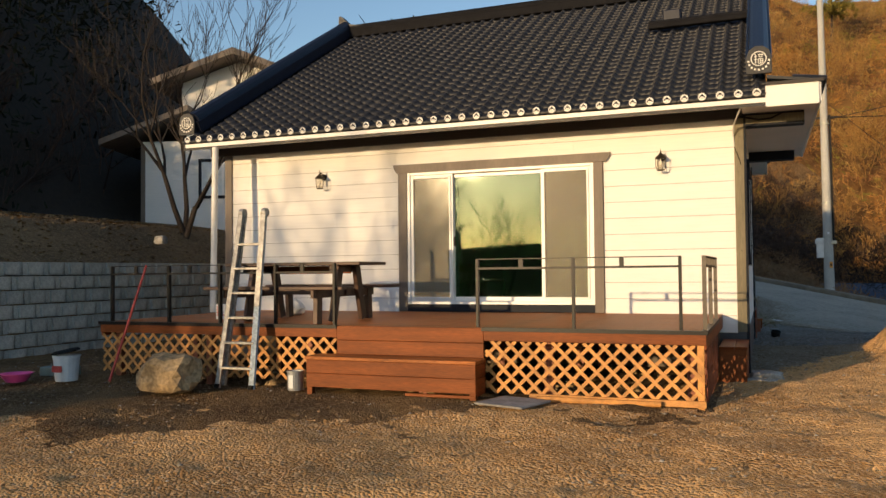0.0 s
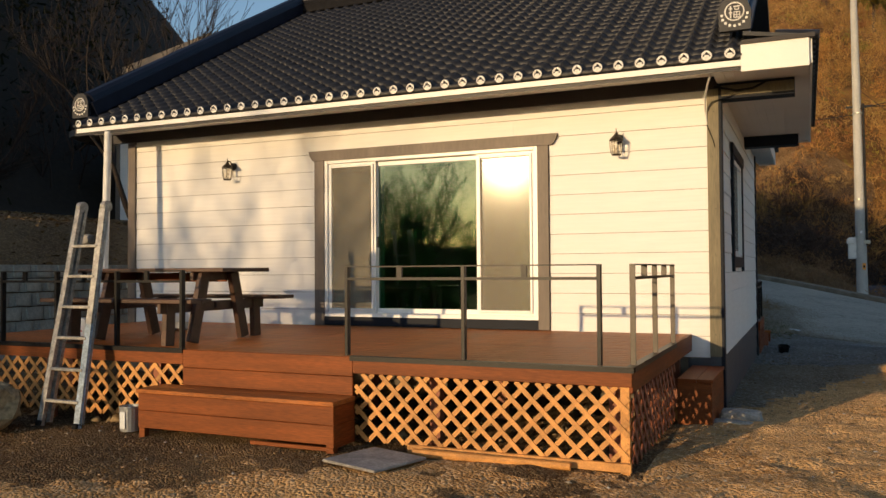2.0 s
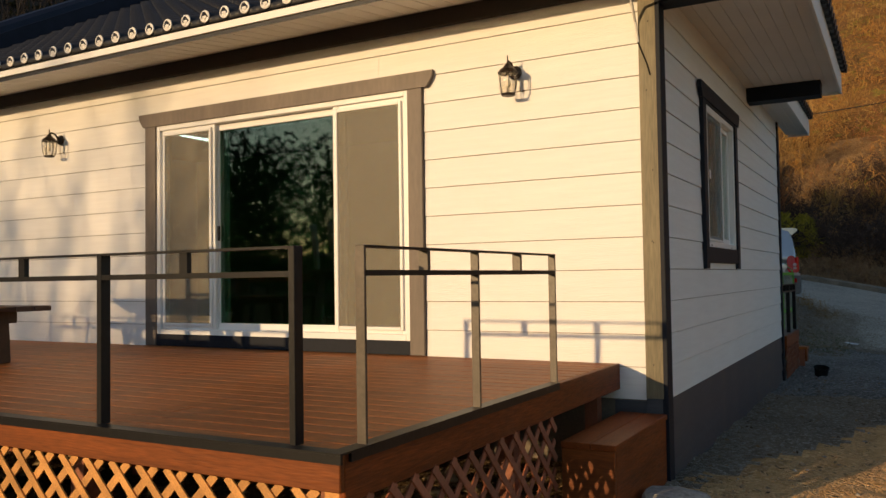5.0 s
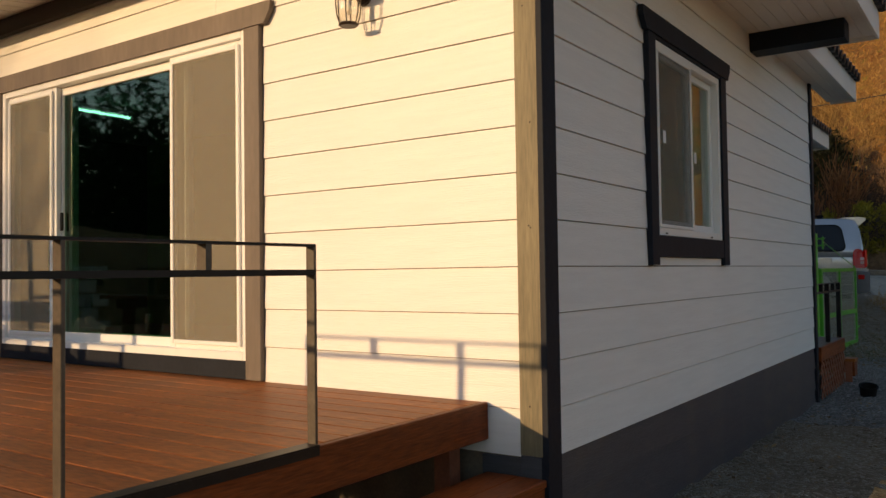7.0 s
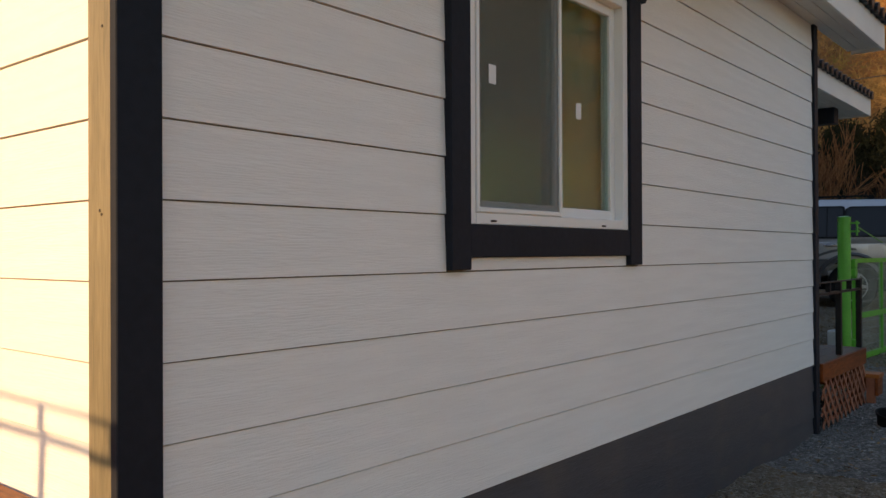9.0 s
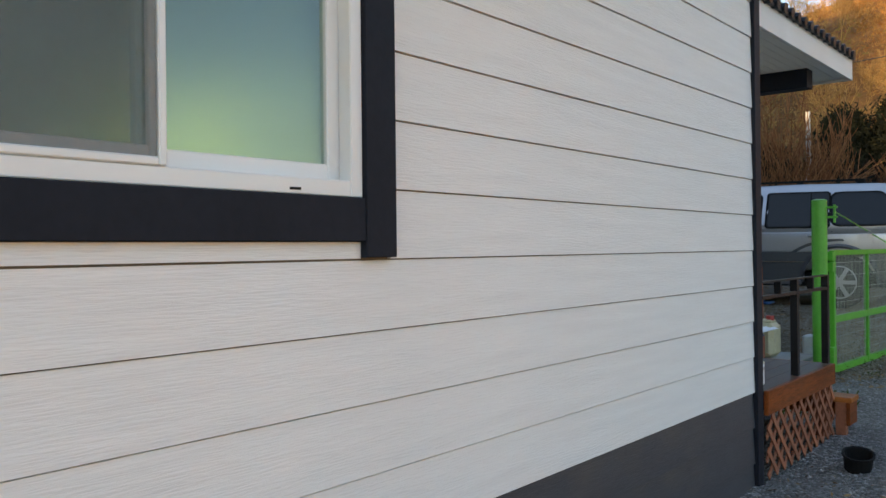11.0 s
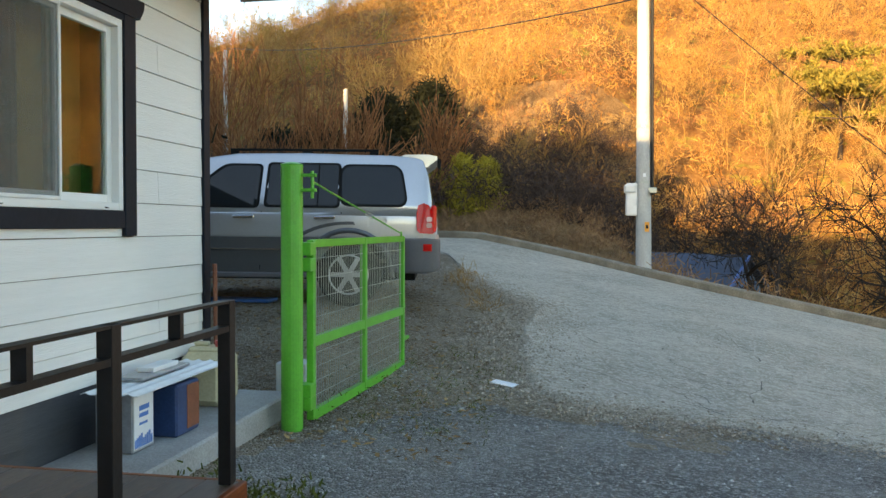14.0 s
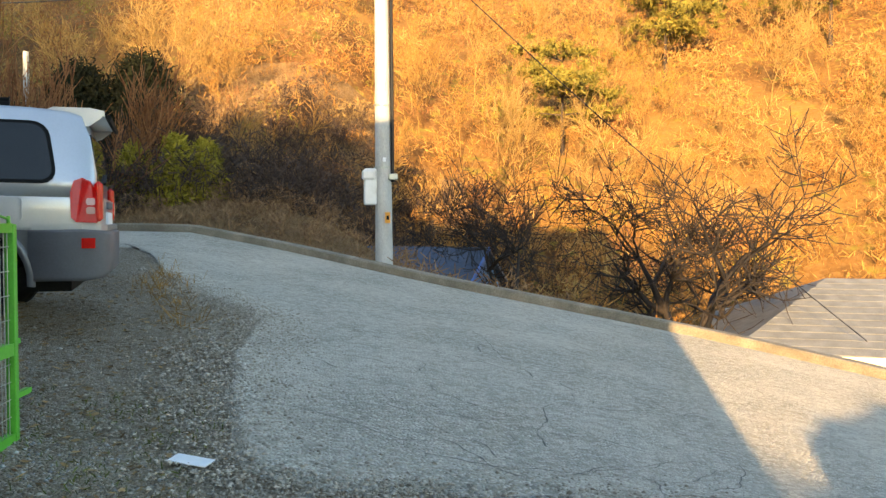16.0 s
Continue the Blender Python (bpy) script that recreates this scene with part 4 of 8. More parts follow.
curtain = single("curtain", boxed(WING_X - 0.4, WING_X - 0.39, 8.4, 10.1, 1.3, 2.95), mat("tan_curtain", (0.42, 0.28, 0.12), 0.9), "plain tan curtain drawn inside the wing window", "curtain")
part("insect_screen", boxed(WING_X + 0.026, WING_X + 0.029, WIN2[0] + 0.07, 9.27, WIN2[2] + 0.07, WIN2[3] - 0.07), M["grey_screen"], window_2, "grey insect mesh")
bm = bmesh.new()
for k in range(9):
    tube(bm, (WING_X - 0.25 + 0.02 * (k % 2), 8.62 + 0.075 * k, 1.35), (WING_X - 0.25 + 0.02 * (k % 2), 8.62 + 0.075 * k, 2.9), 0.045, sides=8)
single("curtain", bm, mat("grey_green_curtain", (0.15, 0.17, 0.15), 0.9), "grey-green pleated curtain drawn to one side", "curtain")
tube_light = thing("ceiling_light", "slim fluorescent tube lamp on the room's ceiling", "lamp", (-6.1, 1.62, 3.13))
part("housing", boxed(-0.04, 0.04, -0.36, 0.36, 0.0, 0.05, bevel=0.006), M["vinyl"], tube_light)
part("tube", tube(bmesh.new(), (0, -0.33, -0.02), (0, 0.33, -0.02), 0.012), M["tube"], tube_light, "glowing cool white tube")

# ---- eaves and roof ----
EAVE_Y, EAVE_Z, RIDGE_Y, RIDGE_Z = -0.75, 3.52, 4.9, 6.72
V_L, V_R = -8.62, 0.30
PITCH = math.atan2(RIDGE_Z - EAVE_Z, RIDGE_Y - EAVE_Y)
SLOPE = math.hypot(RIDGE_Z - EAVE_Z, RIDGE_Y - EAVE_Y)
roof_1 = thing("roof_1", "black glazed tile roof with white-capped eave tiles", "roof", kind="structure")
part("deck_board", prism(bmesh.new(), [(EAVE_Y + 0.02, EAVE_Z - 0.06), (RIDGE_Y, RIDGE_Z - 0.06), (7.7, 5.07), (7.7, 4.97), (RIDGE_Y, RIDGE_Z - 0.16), (EAVE_Y + 0.02, EAVE_Z - 0.16)], "x", V_L, V_R), M["tile"], roof_1)
part("gable_wall", prism(bmesh.new(), [(0.0, 3.5), (RIDGE_Y, 6.3), (6.4, 5.5), (6.4, 3.5)], "x", -0.15, 0.0), M["siding"], roof_1)
part("gable_wall", prism(bmesh.new(), [(0.0, 3.5), (RIDGE_Y, 6.3), (9.6, 3.5)], "x", X_L, X_L + 0.15), M["siding"], roof_1)
eave_front = thing("eave_front", "cream ribbed soffit and white fascia under the roof edge", "eave", kind="structure")
part("fascia", boxed(V_L + 0.05, 0.90, EAVE_Y + 0.0, EAVE_Y + 0.03, 3.398, 3.456), M["fascia"], eave_front)
part("fascia_end", boxed(0.29, 0.90, EAVE_Y - 0.012, EAVE_Y + 0.0, 3.335, 3.60, bevel=0.004), M["fascia"], eave_front)
bm = bmesh.new()
n = 62
for k in range(n):
    a = V_L + 0.05 + (0.88 - V_L) * k / n
    b = a + (0.88 - V_L) / n - 0.012
    prism(bm, [(EAVE_Y + 0.03, 3.380), (-0.05, 3.475), (-0.05, 3.487), (EAVE_Y + 0.03, 3.392)], "x", a, b)
part("soffit_panels", bm, M["soffit"], eave_front)
part("soffit_backing", prism(bmesh.new(), [(EAVE_Y + 0.03, 3.388), (-0.05, 3.483), (-0.05, 3.51), (EAVE_Y + 0.03, 3.41)], "x", V_L + 0.05, 0.88), M["soffit"], eave_front)

eave_side = thing("eave_side", "white boxed side eave with black tile edge", "eave", kind="structure")


def side_eave(parent, x_wall, x_out, y0, y1, z=3.40, sheet=-0.1):
    part("soffit", boxed(x_wall, x_out, y0, y1, z, z + 0.02), M["soffit"], parent)
    bm = bmesh.new()
    for k in range(int((x_out - x_wall) / 0.1)):
        box(bm, x_wall + 0.008 + k * 0.1, x_wall + 0.1 + k * 0.1, y0 + 0.03, y1 - 0.03, z - 0.006, z - 0.0005)
    part("soffit_ribs", bm, M["soffit"], parent)
    part("fascia", boxed(x_out, x_out + 0.025, y0, y1, z - 0.035, z + 0.21, bevel=0.003), M["fascia"], parent)
    part("fascia_end", boxed(x_wall + 0.03, x_out + 0.025, y1, y1 + 0.02, z - 0.035, z + 0.21, bevel=0.003), M["fascia"], parent)
    part("roof_sheet", prism(bmesh.new(), [(x_wall + sheet, z + 0.30), (x_out + 0.06, z + 0.205), (x_out + 0.06, z + 0.235), (x_wall + sheet, z + 0.34)], "y", y0, y1 + 0.04), M["tile"], parent)
    bm = bmesh.new()
    k = y0 + 0.05
    while k < y1:
        tube(bm, (x_out - 0.3, k, z + 0.285), (x_out + 0.09, k, z + 0.235), 0.05, sides=8)
        k += 0.21
    part("edge_tiles", bm, M["tile"], parent)


side_eave(eave_side, 0.0, 0.90, EAVE_Y + 0.03, 4.62, 3.40, 0.31)
part("cap_strip", boxed(0.3, 0.95, EAVE_Y - 0.03, EAVE_Y + 0.04, 3.60, 3.64), M["frieze"], eave_side)
eave_rear = thing("eave_rear", "narrower white boxed eave over the back corner", "eave", kind="structure")
side_eave(eave_rear, 0.0, 0.30, 4.70, 7.6, 3.42)
eave_wing = thing("eave_wing", "white boxed eave of the wing with blue-black tiles", "eave", kind="structure")
side_eave(eave_wing, WING_X, -0.70, Y_B + 0.3, 11.75, 3.42)
roof_wing = single("roof_wing", prism(bmesh.new(), [(-0.8, 3.68), (-4.5, 5.3), (-8.6, 3.68)], "y", Y_B + 1.2, 11.8), M["tile"], "dark tiled roof over the rear wing", "roof", kind="structure")


def beam(y, x_wall, x_out, z0, z1, w=0.20):
    b = thing("eave_beam", "charcoal painted timber beam end under the eave", "beam", kind="structure")
    part("beam_end", boxed(x_wall, x_out, y, y + w, z0, z1, bevel=0.006), M["trim"], b)
    return b


beam(3.86, 0.0, 0.76, 3.235, 3.47, 0.24)
b = beam(-0.045, 0.012, 0.76, 3.22, 3.40, 0.2)
part("face_board", boxed(0.04, 0.755, -0.056, -0.046, 3.255, 3.365), M["corner"], b, "tan front face of the beam")
beam(10.8, WING_X, -0.92, 3.20, 3.43, 0.22)

# roof tiles: a barrel and a pan each, stepped down the slope
NU, NV = 41, 31
TU, TV = (V_R - V_L) / NU, SLOPE / NV


def tile_shape():
    prof = []
    for k in range(9):
        f = k / 8
        u = (f - 0.5) * TU
        prof.append((u, 0.055 * math.cos(f * 2 * math.pi - math.pi) ** 2 * (1 if 0.22 < f < 0.78 else 0.15) + 0.012))
    pts, faces = [], []
    for v, lift in ((0.0, 0.030), (TV + 0.03, 0.0)):
        pts += [(u, v, w + lift) for u, w in prof]
    pts += [(u, 0.0, 0.0) for u, w in prof]
    for k in range(8):
        faces.append((k, k + 1, 9 + k + 1, 9 + k))
        faces.append((18 + k, 18 + k + 1, k + 1, k))
    return np.array(pts), np.array(faces)


tile_pts, tile_faces = tile_shape()
TILE_TURN = Matrix.Translation((0, EAVE_Y, EAVE_Z - 0.05)) @ Matrix.Rotation(PITCH, 4, "X")
turn3, move3 = np.array(TILE_TURN.to_3x3()), np.array(TILE_TURN.translation)
tile_mesh = raw("roof_tile", tile_pts, tile_faces, M["tile"])
loose_p, loose_f, count = [], [], 0
for r in range(NV):
    for c in range(NU):
        off = np.array([V_L + (c + 0.5) * TU, r * TV, 0])
        if r < 8 and c > 4:
            m = TILE_TURN @ Matrix.Translation(Vector(off))
            piece("roof_tile", tile_mesh, roof_1, m)
        else:
            loose_p.append((tile_pts + off) @ turn3.T + move3)
            loose_f.append(tile_faces + count * len(tile_pts))
            count += 1
rest = new("roof_tiles", raw("roof_tiles", np.concatenate(loose_p), np.concatenate(loose_f), M["tile"]))
rest.parent = roof_1
tagged(rest, kind="stuff")
bm = lathe(bmesh.new(), [(0.001, 0.0), (0.037, 0.0), (0.041, 0.006), (0.041, 0.012), (0.032, 0.014), (0.030, 0.010), (0.022, 0.010), (0.018, 0.016), (0.001, 0.017)], sides=12)
cap_mesh = mesh_of("tile_cap", bm, M["disc"])
for c in range(NU):
    piece("tile_cap", cap_mesh, roof_1, Matrix.Translation((V_L + (c + 0.5) * TU, EAVE_Y - 0.012, EAVE_Z + 0.005)) @ pose(0, 0, 0, 90, 0, 0) @ Matrix.Scale(1.25, 4))


def ridge_run(a, b, r, material):
    """A ridge: stacked courses with a round cap."""
    bm = bmesh.new()
    a, b = Vector(a), Vector(b)
    bar(bm, a, b, r * 2.3, r * 1.4, bevel=0.01)
    up = Vector((0, 0, r * 0.9))
    tube(bm, a + up, b + up, r, sides=12)
    return bm


part("ridge", ridge_run((V_L - 0.1, RIDGE_Y, RIDGE_Z + 0.05), (V_R + 0.1, RIDGE_Y, RIDGE_Z + 0.05), 0.12, M["ridge"]), M["ridge"], roof_1)
for x in (V_L + 0.02, V_R - 0.08):
    a = (x, EAVE_Y + (0.32 if x > -4 else 0.22), EAVE_Z + (0.42 if x > -4 else 0.26))
    b = (x, RIDGE_Y, RIDGE_Z + 0.14)
    part("verge_ridge", ridge_run(a, b, 0.13, M["tile_blue"]), M["tile_blue"], roof_1, "dark blue rounded verge ridge", smooth=False)
    end = part("ridge_end", prism(bmesh.new(), [(-0.15, 0.0), (0.15, 0.0), (0.155, 0.2), (0.12, 0.30), (0.05, 0.35), (-0.05, 0.35), (-0.12, 0.30), (-0.155, 0.2)], "y", -0.03, 0.03), M["tile"], roof_1, "black end tile with white emblem")
    end.location = (x + (0.0 if x > -4 else -0.06), EAVE_Y + (0.28 if x > -4 else 0.17), EAVE_Z + (0.30 if x > -4 else 0.13))
    bm = bmesh.new()
    for k in range(20):
        t0, t1 = 2 * math.pi * k / 20, 2 * math.pi * (k + 1) / 20
        bar(bm, (0.09 * math.cos(t0), -0.034, 0.19 + 0.09 * math.sin(t0)), (0.09 * math.cos(t1), -0.034, 0.19 + 0.09 * math.sin(t1)), 0.012, 0.012, up=(0, 1, 0))
    for k in range(9):
        t = math.pi + math.pi * k / 8
        box(bm, 0.122 * math.cos(t) - 0.012, 0.122 * math.cos(t) + 0.012, -0.036, -0.030, 0.16 + 0.115 * math.sin(t) - 0.012, 0.16 + 0.115 * math.sin(t) + 0.012)
    for u0, u1, w0, w1 in ((-0.055, -0.02, 0.215, 0.227), (-0.043, -0.031, 0.13, 0.25), (-0.055, -0.02, 0.175, 0.185), (-0.01, 0.055, 0.235, 0.246), (0.0, 0.045, 0.205, 0.214), (0.0, 0.009, 0.205, 0.23), (0.036, 0.045, 0.205, 0.23),
                           (-0.01, 0.055, 0.18, 0.19), (-0.01, 0.055, 0.125, 0.135), (-0.01, 0.0, 0.125, 0.19), (0.045, 0.055, 0.125, 0.19), (0.018, 0.027, 0.13, 0.19), (-0.01, 0.055, 0.153, 0.161)):
        box(bm, u0, u1, -0.036, -0.030, w0, w1)
    part("emblem", bm, M["disc"], end, "white round emblem with a written character")
part("ridge_horn", prism(bmesh.new(), [(0.0, 0.0), (0.5, -0.02), (0.5, 0.1), (0.2, 0.16), (0.0, 0.36), (-0.06, 0.36), (-0.08, 0.0)], "y", -0.1, 0.1), M["tile"], roof_1, "upturned black ridge end").location = (V_L - 0.06, RIDGE_Y, RIDGE_Z + 0.12)
vent = thing("roof_vent", "small blue metal vent box with a dark kerb on the roof", "vent", kind="structure")
part("vent_box", boxed(-1.3, -1.0, 2.6, 2.9, 5.4, 5.75, bevel=0.02), M["tile_blue"], vent)
part("vent_kerb", ridge_run((-1.5, 2.35, 5.40), (0.2, 2.35, 5.40), 0.055, M["ridge"]), M["ridge"], vent)

# ---- front deck ----
DK_Z, DK_Y, DK_L, DK_R = 0.72, -3.28, -7.85, -0.33
deck = thing("deck", "red-brown stained timber deck in front of the house", "deck", kind="structure")
n = int(round((-0.004 - DK_Y) / 0.142))
joint = random.Random(12)
for k in range(n):
    cuts = [DK_L] + sorted(joint.choice((-6.4, -5.2, -4.0, -2.8, -1.6)) + joint.uniform(-0.02, 0.02) for _ in range(1)) + [DK_R]
    for a, b in zip(cuts, cuts[1:]):
        board = boxed(a + 0.0015, b - 0.0015, 0.0025, 0.1375, DK_Z - 0.03, DK_Z, bevel=0.004)
        piece("deck_board", mesh_of("deck_board", board, M["deck"]), deck, pose(0, DK_Y + k * (-0.02 - DK_Y) / n, joint.uniform(-0.0012, 0.0)))
S_L, S_R = -4.36, -2.58              # where the steps stand
part("rim_board", boxed(DK_L - 0.02, S_L, DK_Y - 0.03, DK_Y, 0.585, DK_Z - 0.001, bevel=0.004), M["shaded_riser"], deck)
part("rim_board", boxed(S_R, DK_R + 0.03, DK_Y - 0.03, DK_Y, 0.585, DK_Z - 0.001, bevel=0.004), M["shaded_riser"], deck)
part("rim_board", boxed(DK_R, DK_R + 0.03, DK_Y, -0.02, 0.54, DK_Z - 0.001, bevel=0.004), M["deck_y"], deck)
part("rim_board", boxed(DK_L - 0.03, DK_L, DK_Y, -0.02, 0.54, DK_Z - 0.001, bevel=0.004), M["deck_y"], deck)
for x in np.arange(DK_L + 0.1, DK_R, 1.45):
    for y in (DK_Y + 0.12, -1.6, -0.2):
        part("post", boxed(x, x + 0.09, y, y + 0.09, -0.06, DK_Z - 0.03), M["lattice_shaded"], deck)


def lattice(parent, axis, face, u0, u1, z0, z1, material, pitch=0.165, w=0.036):
    """Crossed diagonal laths in two layers, clipped to a panel, with a bottom rail."""
    for layer, lean in ((0, 1), (1, -1)):
        off = 0.009 * layer
        k = u0 - (z1 - z0)
        while k < u1 + (z1 - z0):
            a, b = (k, z0), (k + lean * (z1 - z0), z1)
            t0, t1 = 0.0, 1.0
            if lean > 0:
                t0, t1 = max(0, (u0 - k) / (z1 - z0)), min(1, (u1 - k) / (z1 - z0))
            else:
                t0, t1 = max(0, (k - u1) / (z1 - z0)), min(1, (k - u0) / (z1 - z0))
            if t1 - t0 > 0.06:
                p = (a[0] + (b[0] - a[0]) * t0, z0 + (z1 - z0) * t0)
                q = (a[0] + (b[0] - a[0]) * t1, z0 + (z1 - z0) * t1)
                bm = bmesh.new()
                if axis == "x":
                    bar(bm, (p[0], face - off, p[1]), (q[0], face - off, q[1]), w, 0.008, up=(0, 1, 0))
                else:
                    bar(bm, (face + off, p[0], p[1]), (face + off, q[0], q[1]), w, 0.008, up=(1, 0, 0))
                part("lath", bm, material, parent)
            k += pitch


lattice(deck, "x", DK_Y - 0.008, S_R + 0.02, DK_R + 0.0, 0.04, 0.585, M["lattice"])
lattice(deck, "x", DK_Y - 0.008, DK_L + 0.02, S_L - 0.02, 0.08, 0.585, M["lattice"])
lattice(deck, "y", DK_R + 0.018, DK_Y + 0.02, -1.25, 0.02, 0.54, M["lattice_shaded"])
part("bottom_rail", boxed(S_R + 0.5, DK_R + 0.02, DK_Y - 0.04, DK_Y - 0.0, -0.02, 0.045, bevel=0.004), M["lattice"], deck)
part("corner_post", boxed(DK_R - 0.06, DK_R + 0.004, DK_Y - 0.0, DK_Y + 0.06, -0.05, 0.585), M["lattice"], deck)
for a, b in ((S_R - 0.02, DK_R + 0.045), (DK_L - 0.04, S_L)):
    bm = box(bmesh.new(), a, b, DK_Y - 0.045, DK_Y + 0.02, DK_Z + 0.0005, DK_Z + 0.008)
    box(bm, a, b, DK_Y - 0.045, DK_Y - 0.032, DK_Z - 0.032, DK_Z + 0.0003)
    part("flashing", bm, M["steel"], deck, "dark steel edging angle")
bm = box(bmesh.new(), DK_R - 0.02, DK_R + 0.045, DK_Y + 0.021, -1.22, DK_Z + 0.0005, DK_Z + 0.008)
box(bm, DK_R + 0.032, DK_R + 0.045, DK_Y + 0.021, -1.22, DK_Z - 0.032, DK_Z + 0.0003)
part("flashing", bm, M["steel"], deck, "dark steel edging angle")

steps = thing("timber_steps", "two broad red-brown timber steps up to the deck", "steps")
part("upper_riser", boxed(S_L, S_R, DK_Y - 0.032, DK_Y - 0.002, 0.56, DK_Z - 0.001, bevel=0.004), M["shaded_riser"], steps)
part("lower_riser", boxed(S_L, S_R, DK_Y - 0.030, DK_Y - 0.002, 0.40, 0.557, bevel=0.004), M["shaded_riser"], steps)
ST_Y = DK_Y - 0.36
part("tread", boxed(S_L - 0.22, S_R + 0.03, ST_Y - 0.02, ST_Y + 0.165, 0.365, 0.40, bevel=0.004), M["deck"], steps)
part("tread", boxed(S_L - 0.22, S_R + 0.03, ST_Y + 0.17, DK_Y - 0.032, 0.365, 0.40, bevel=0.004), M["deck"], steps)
part("front_board", boxed(S_L - 0.21, S_R + 0.02, ST_Y, ST_Y + 0.03, 0.215, 0.363, bevel=0.004), M["shaded_riser"], steps)
part("front_board", boxed(S_L - 0.21, S_R + 0.02, ST_Y, ST_Y + 0.03, 0.06, 0.212, bevel=0.004), M["shaded_riser"], steps)
part("front_batten", boxed(S_L + 1.0, S_R + 0.02, ST_Y - 0.004, ST_Y + 0.03, 0.01, 0.04, bevel=0.003), M["shaded_riser"], steps)
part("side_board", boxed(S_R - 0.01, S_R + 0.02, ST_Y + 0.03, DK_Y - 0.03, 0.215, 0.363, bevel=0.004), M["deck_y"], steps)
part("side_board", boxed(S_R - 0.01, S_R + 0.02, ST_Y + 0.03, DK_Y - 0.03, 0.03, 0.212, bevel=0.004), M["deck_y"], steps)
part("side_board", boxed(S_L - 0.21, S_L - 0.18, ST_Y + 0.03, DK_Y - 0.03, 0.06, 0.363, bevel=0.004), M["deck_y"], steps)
part("corner_leg", boxed(S_R - 0.05, S_R + 0.018, ST_Y + 0.005, ST_Y + 0.06, -0.05, 0.36), M["shaded_riser"], steps)
part("corner_leg", boxed(S_L - 0.2, S_L - 0.14, ST_Y + 0.005, ST_Y + 0.06, -0.05, 0.36), M["shaded_riser"], steps)

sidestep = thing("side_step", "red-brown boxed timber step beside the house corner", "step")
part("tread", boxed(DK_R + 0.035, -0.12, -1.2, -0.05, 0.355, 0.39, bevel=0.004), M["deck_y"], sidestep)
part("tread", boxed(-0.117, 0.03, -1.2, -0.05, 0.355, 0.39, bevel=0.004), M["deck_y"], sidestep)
part("front_panel", boxed(DK_R + 0.035, 0.02, -1.19, -1.16, -0.1, 0.354, bevel=0.004), M["shaded_riser"], sidestep)
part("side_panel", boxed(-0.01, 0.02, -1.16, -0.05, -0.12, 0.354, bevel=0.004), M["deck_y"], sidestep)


# ---- railings ----
def railing(label, posts, top, deck_z, gaps=(), metal=M["steel"]):
    """Black steel flats: posts, a thin top rail and a lower rail joined by short blocks."""
    r = thing("railing", label, "railing")
    for (x, y, w, d) in posts:
        part("post", boxed(x - w / 2, x + w / 2, y - d / 2, y + d / 2, deck_z + 0.006, top, bevel=0.002), metal, r)
    for (ax, ay), (bx, by) in gaps:
        bm = bar(bmesh.new(), (ax, ay, top - 0.005), (bx, by, top - 0.005), 0.045, 0.010)
        part("top_rail", bm, M["steel"], r)
        bm = bar(bmesh.new(), (ax, ay, top - 0.105), (bx, by, top - 0.105), 0.045, 0.022)
        part("lower_rail", bm, M["steel"], r)
        length = math.hypot(bx - ax, by - ay)
        for f in ((0.23, 0.73) if length > 1.5 else (0.5,)):
            x, y = ax + (bx - ax) * f, ay + (by - ay) * f
            part("stub", boxed(x - 0.022, x + 0.022, y - 0.012, y + 0.012, top - 0.095, top - 0.008), metal, r)
    return r


RT = 1.465
railing("black steel deck railing along the front edge", [(-2.66, DK_Y + 0.03, 0.03, 0.05), (-1.61, DK_Y + 0.03, 0.03, 0.05), (-0.54, DK_Y + 0.03, 0.03, 0.05)], RT, DK_Z, [((-2.66, DK_Y + 0.03), (-0.54, DK_Y + 0.03))])
railing("black steel railing along the deck's short side", [(-0.32, -3.14, 0.042, 0.014), (-0.32, -2.20, 0.042, 0.014), (-0.32, -1.22, 0.042, 0.014)], RT, DK_Z, [((-0.32, -3.14), (-0.32, -2.20)), ((-0.32, -2.20), (-0.32, -1.22))], metal=M["railing"])
railing("black steel deck railing beside the picnic table", [(x, DK_Y + 0.03, 0.03, 0.05) for x in (-7.72, -6.80, -6.02, -5.22, -4.42)], RT - 0.02, DK_Z, [((-7.72, DK_Y + 0.03), (-6.02, DK_Y + 0.03)), ((-6.02, DK_Y + 0.03), (-4.42, DK_Y + 0.03))])

# ---- back porch ----
P_Z, P_R, P_Y = 0.47, 0.03, 8.0
porch = thing("porch_deck", "small red-brown timber porch with lattice skirt", "deck", kind="structure")
pb = mesh_of("porch_board", boxed(0.002, 0.138, Y_B + 0.025, P_Y, P_Z - 0.03, P_Z, bevel=0.003), M["porch"])
for k in range(12):
    piece("porch_board", pb, porch, pose(WING_X + 0.02 + k * 0.1388, 0, 0))
part("rim_board", boxed(P_R, P_R + 0.03, Y_B + 0.025, P_Y + 0.02, P_Z - 0.16, P_Z - 0.001, bevel=0.004), M["deck_y"], porch)
part("rim_board", boxed(WING_X + 0.02, P_R, P_Y, P_Y + 0.03, P_Z - 0.16, P_Z - 0.001, bevel=0.004), M["shaded_riser"], porch)
lattice(porch, "y", P_R + 0.014, Y_B + 0.03, P_Y, -0.1, P_Z - 0.16, M["lattice_shaded"], 0.15)
part("post", boxed(P_R - 0.1, P_R, P_Y - 0.1, P_Y, -0.2, P_Z - 0.03), M["lattice_shaded"], porch)
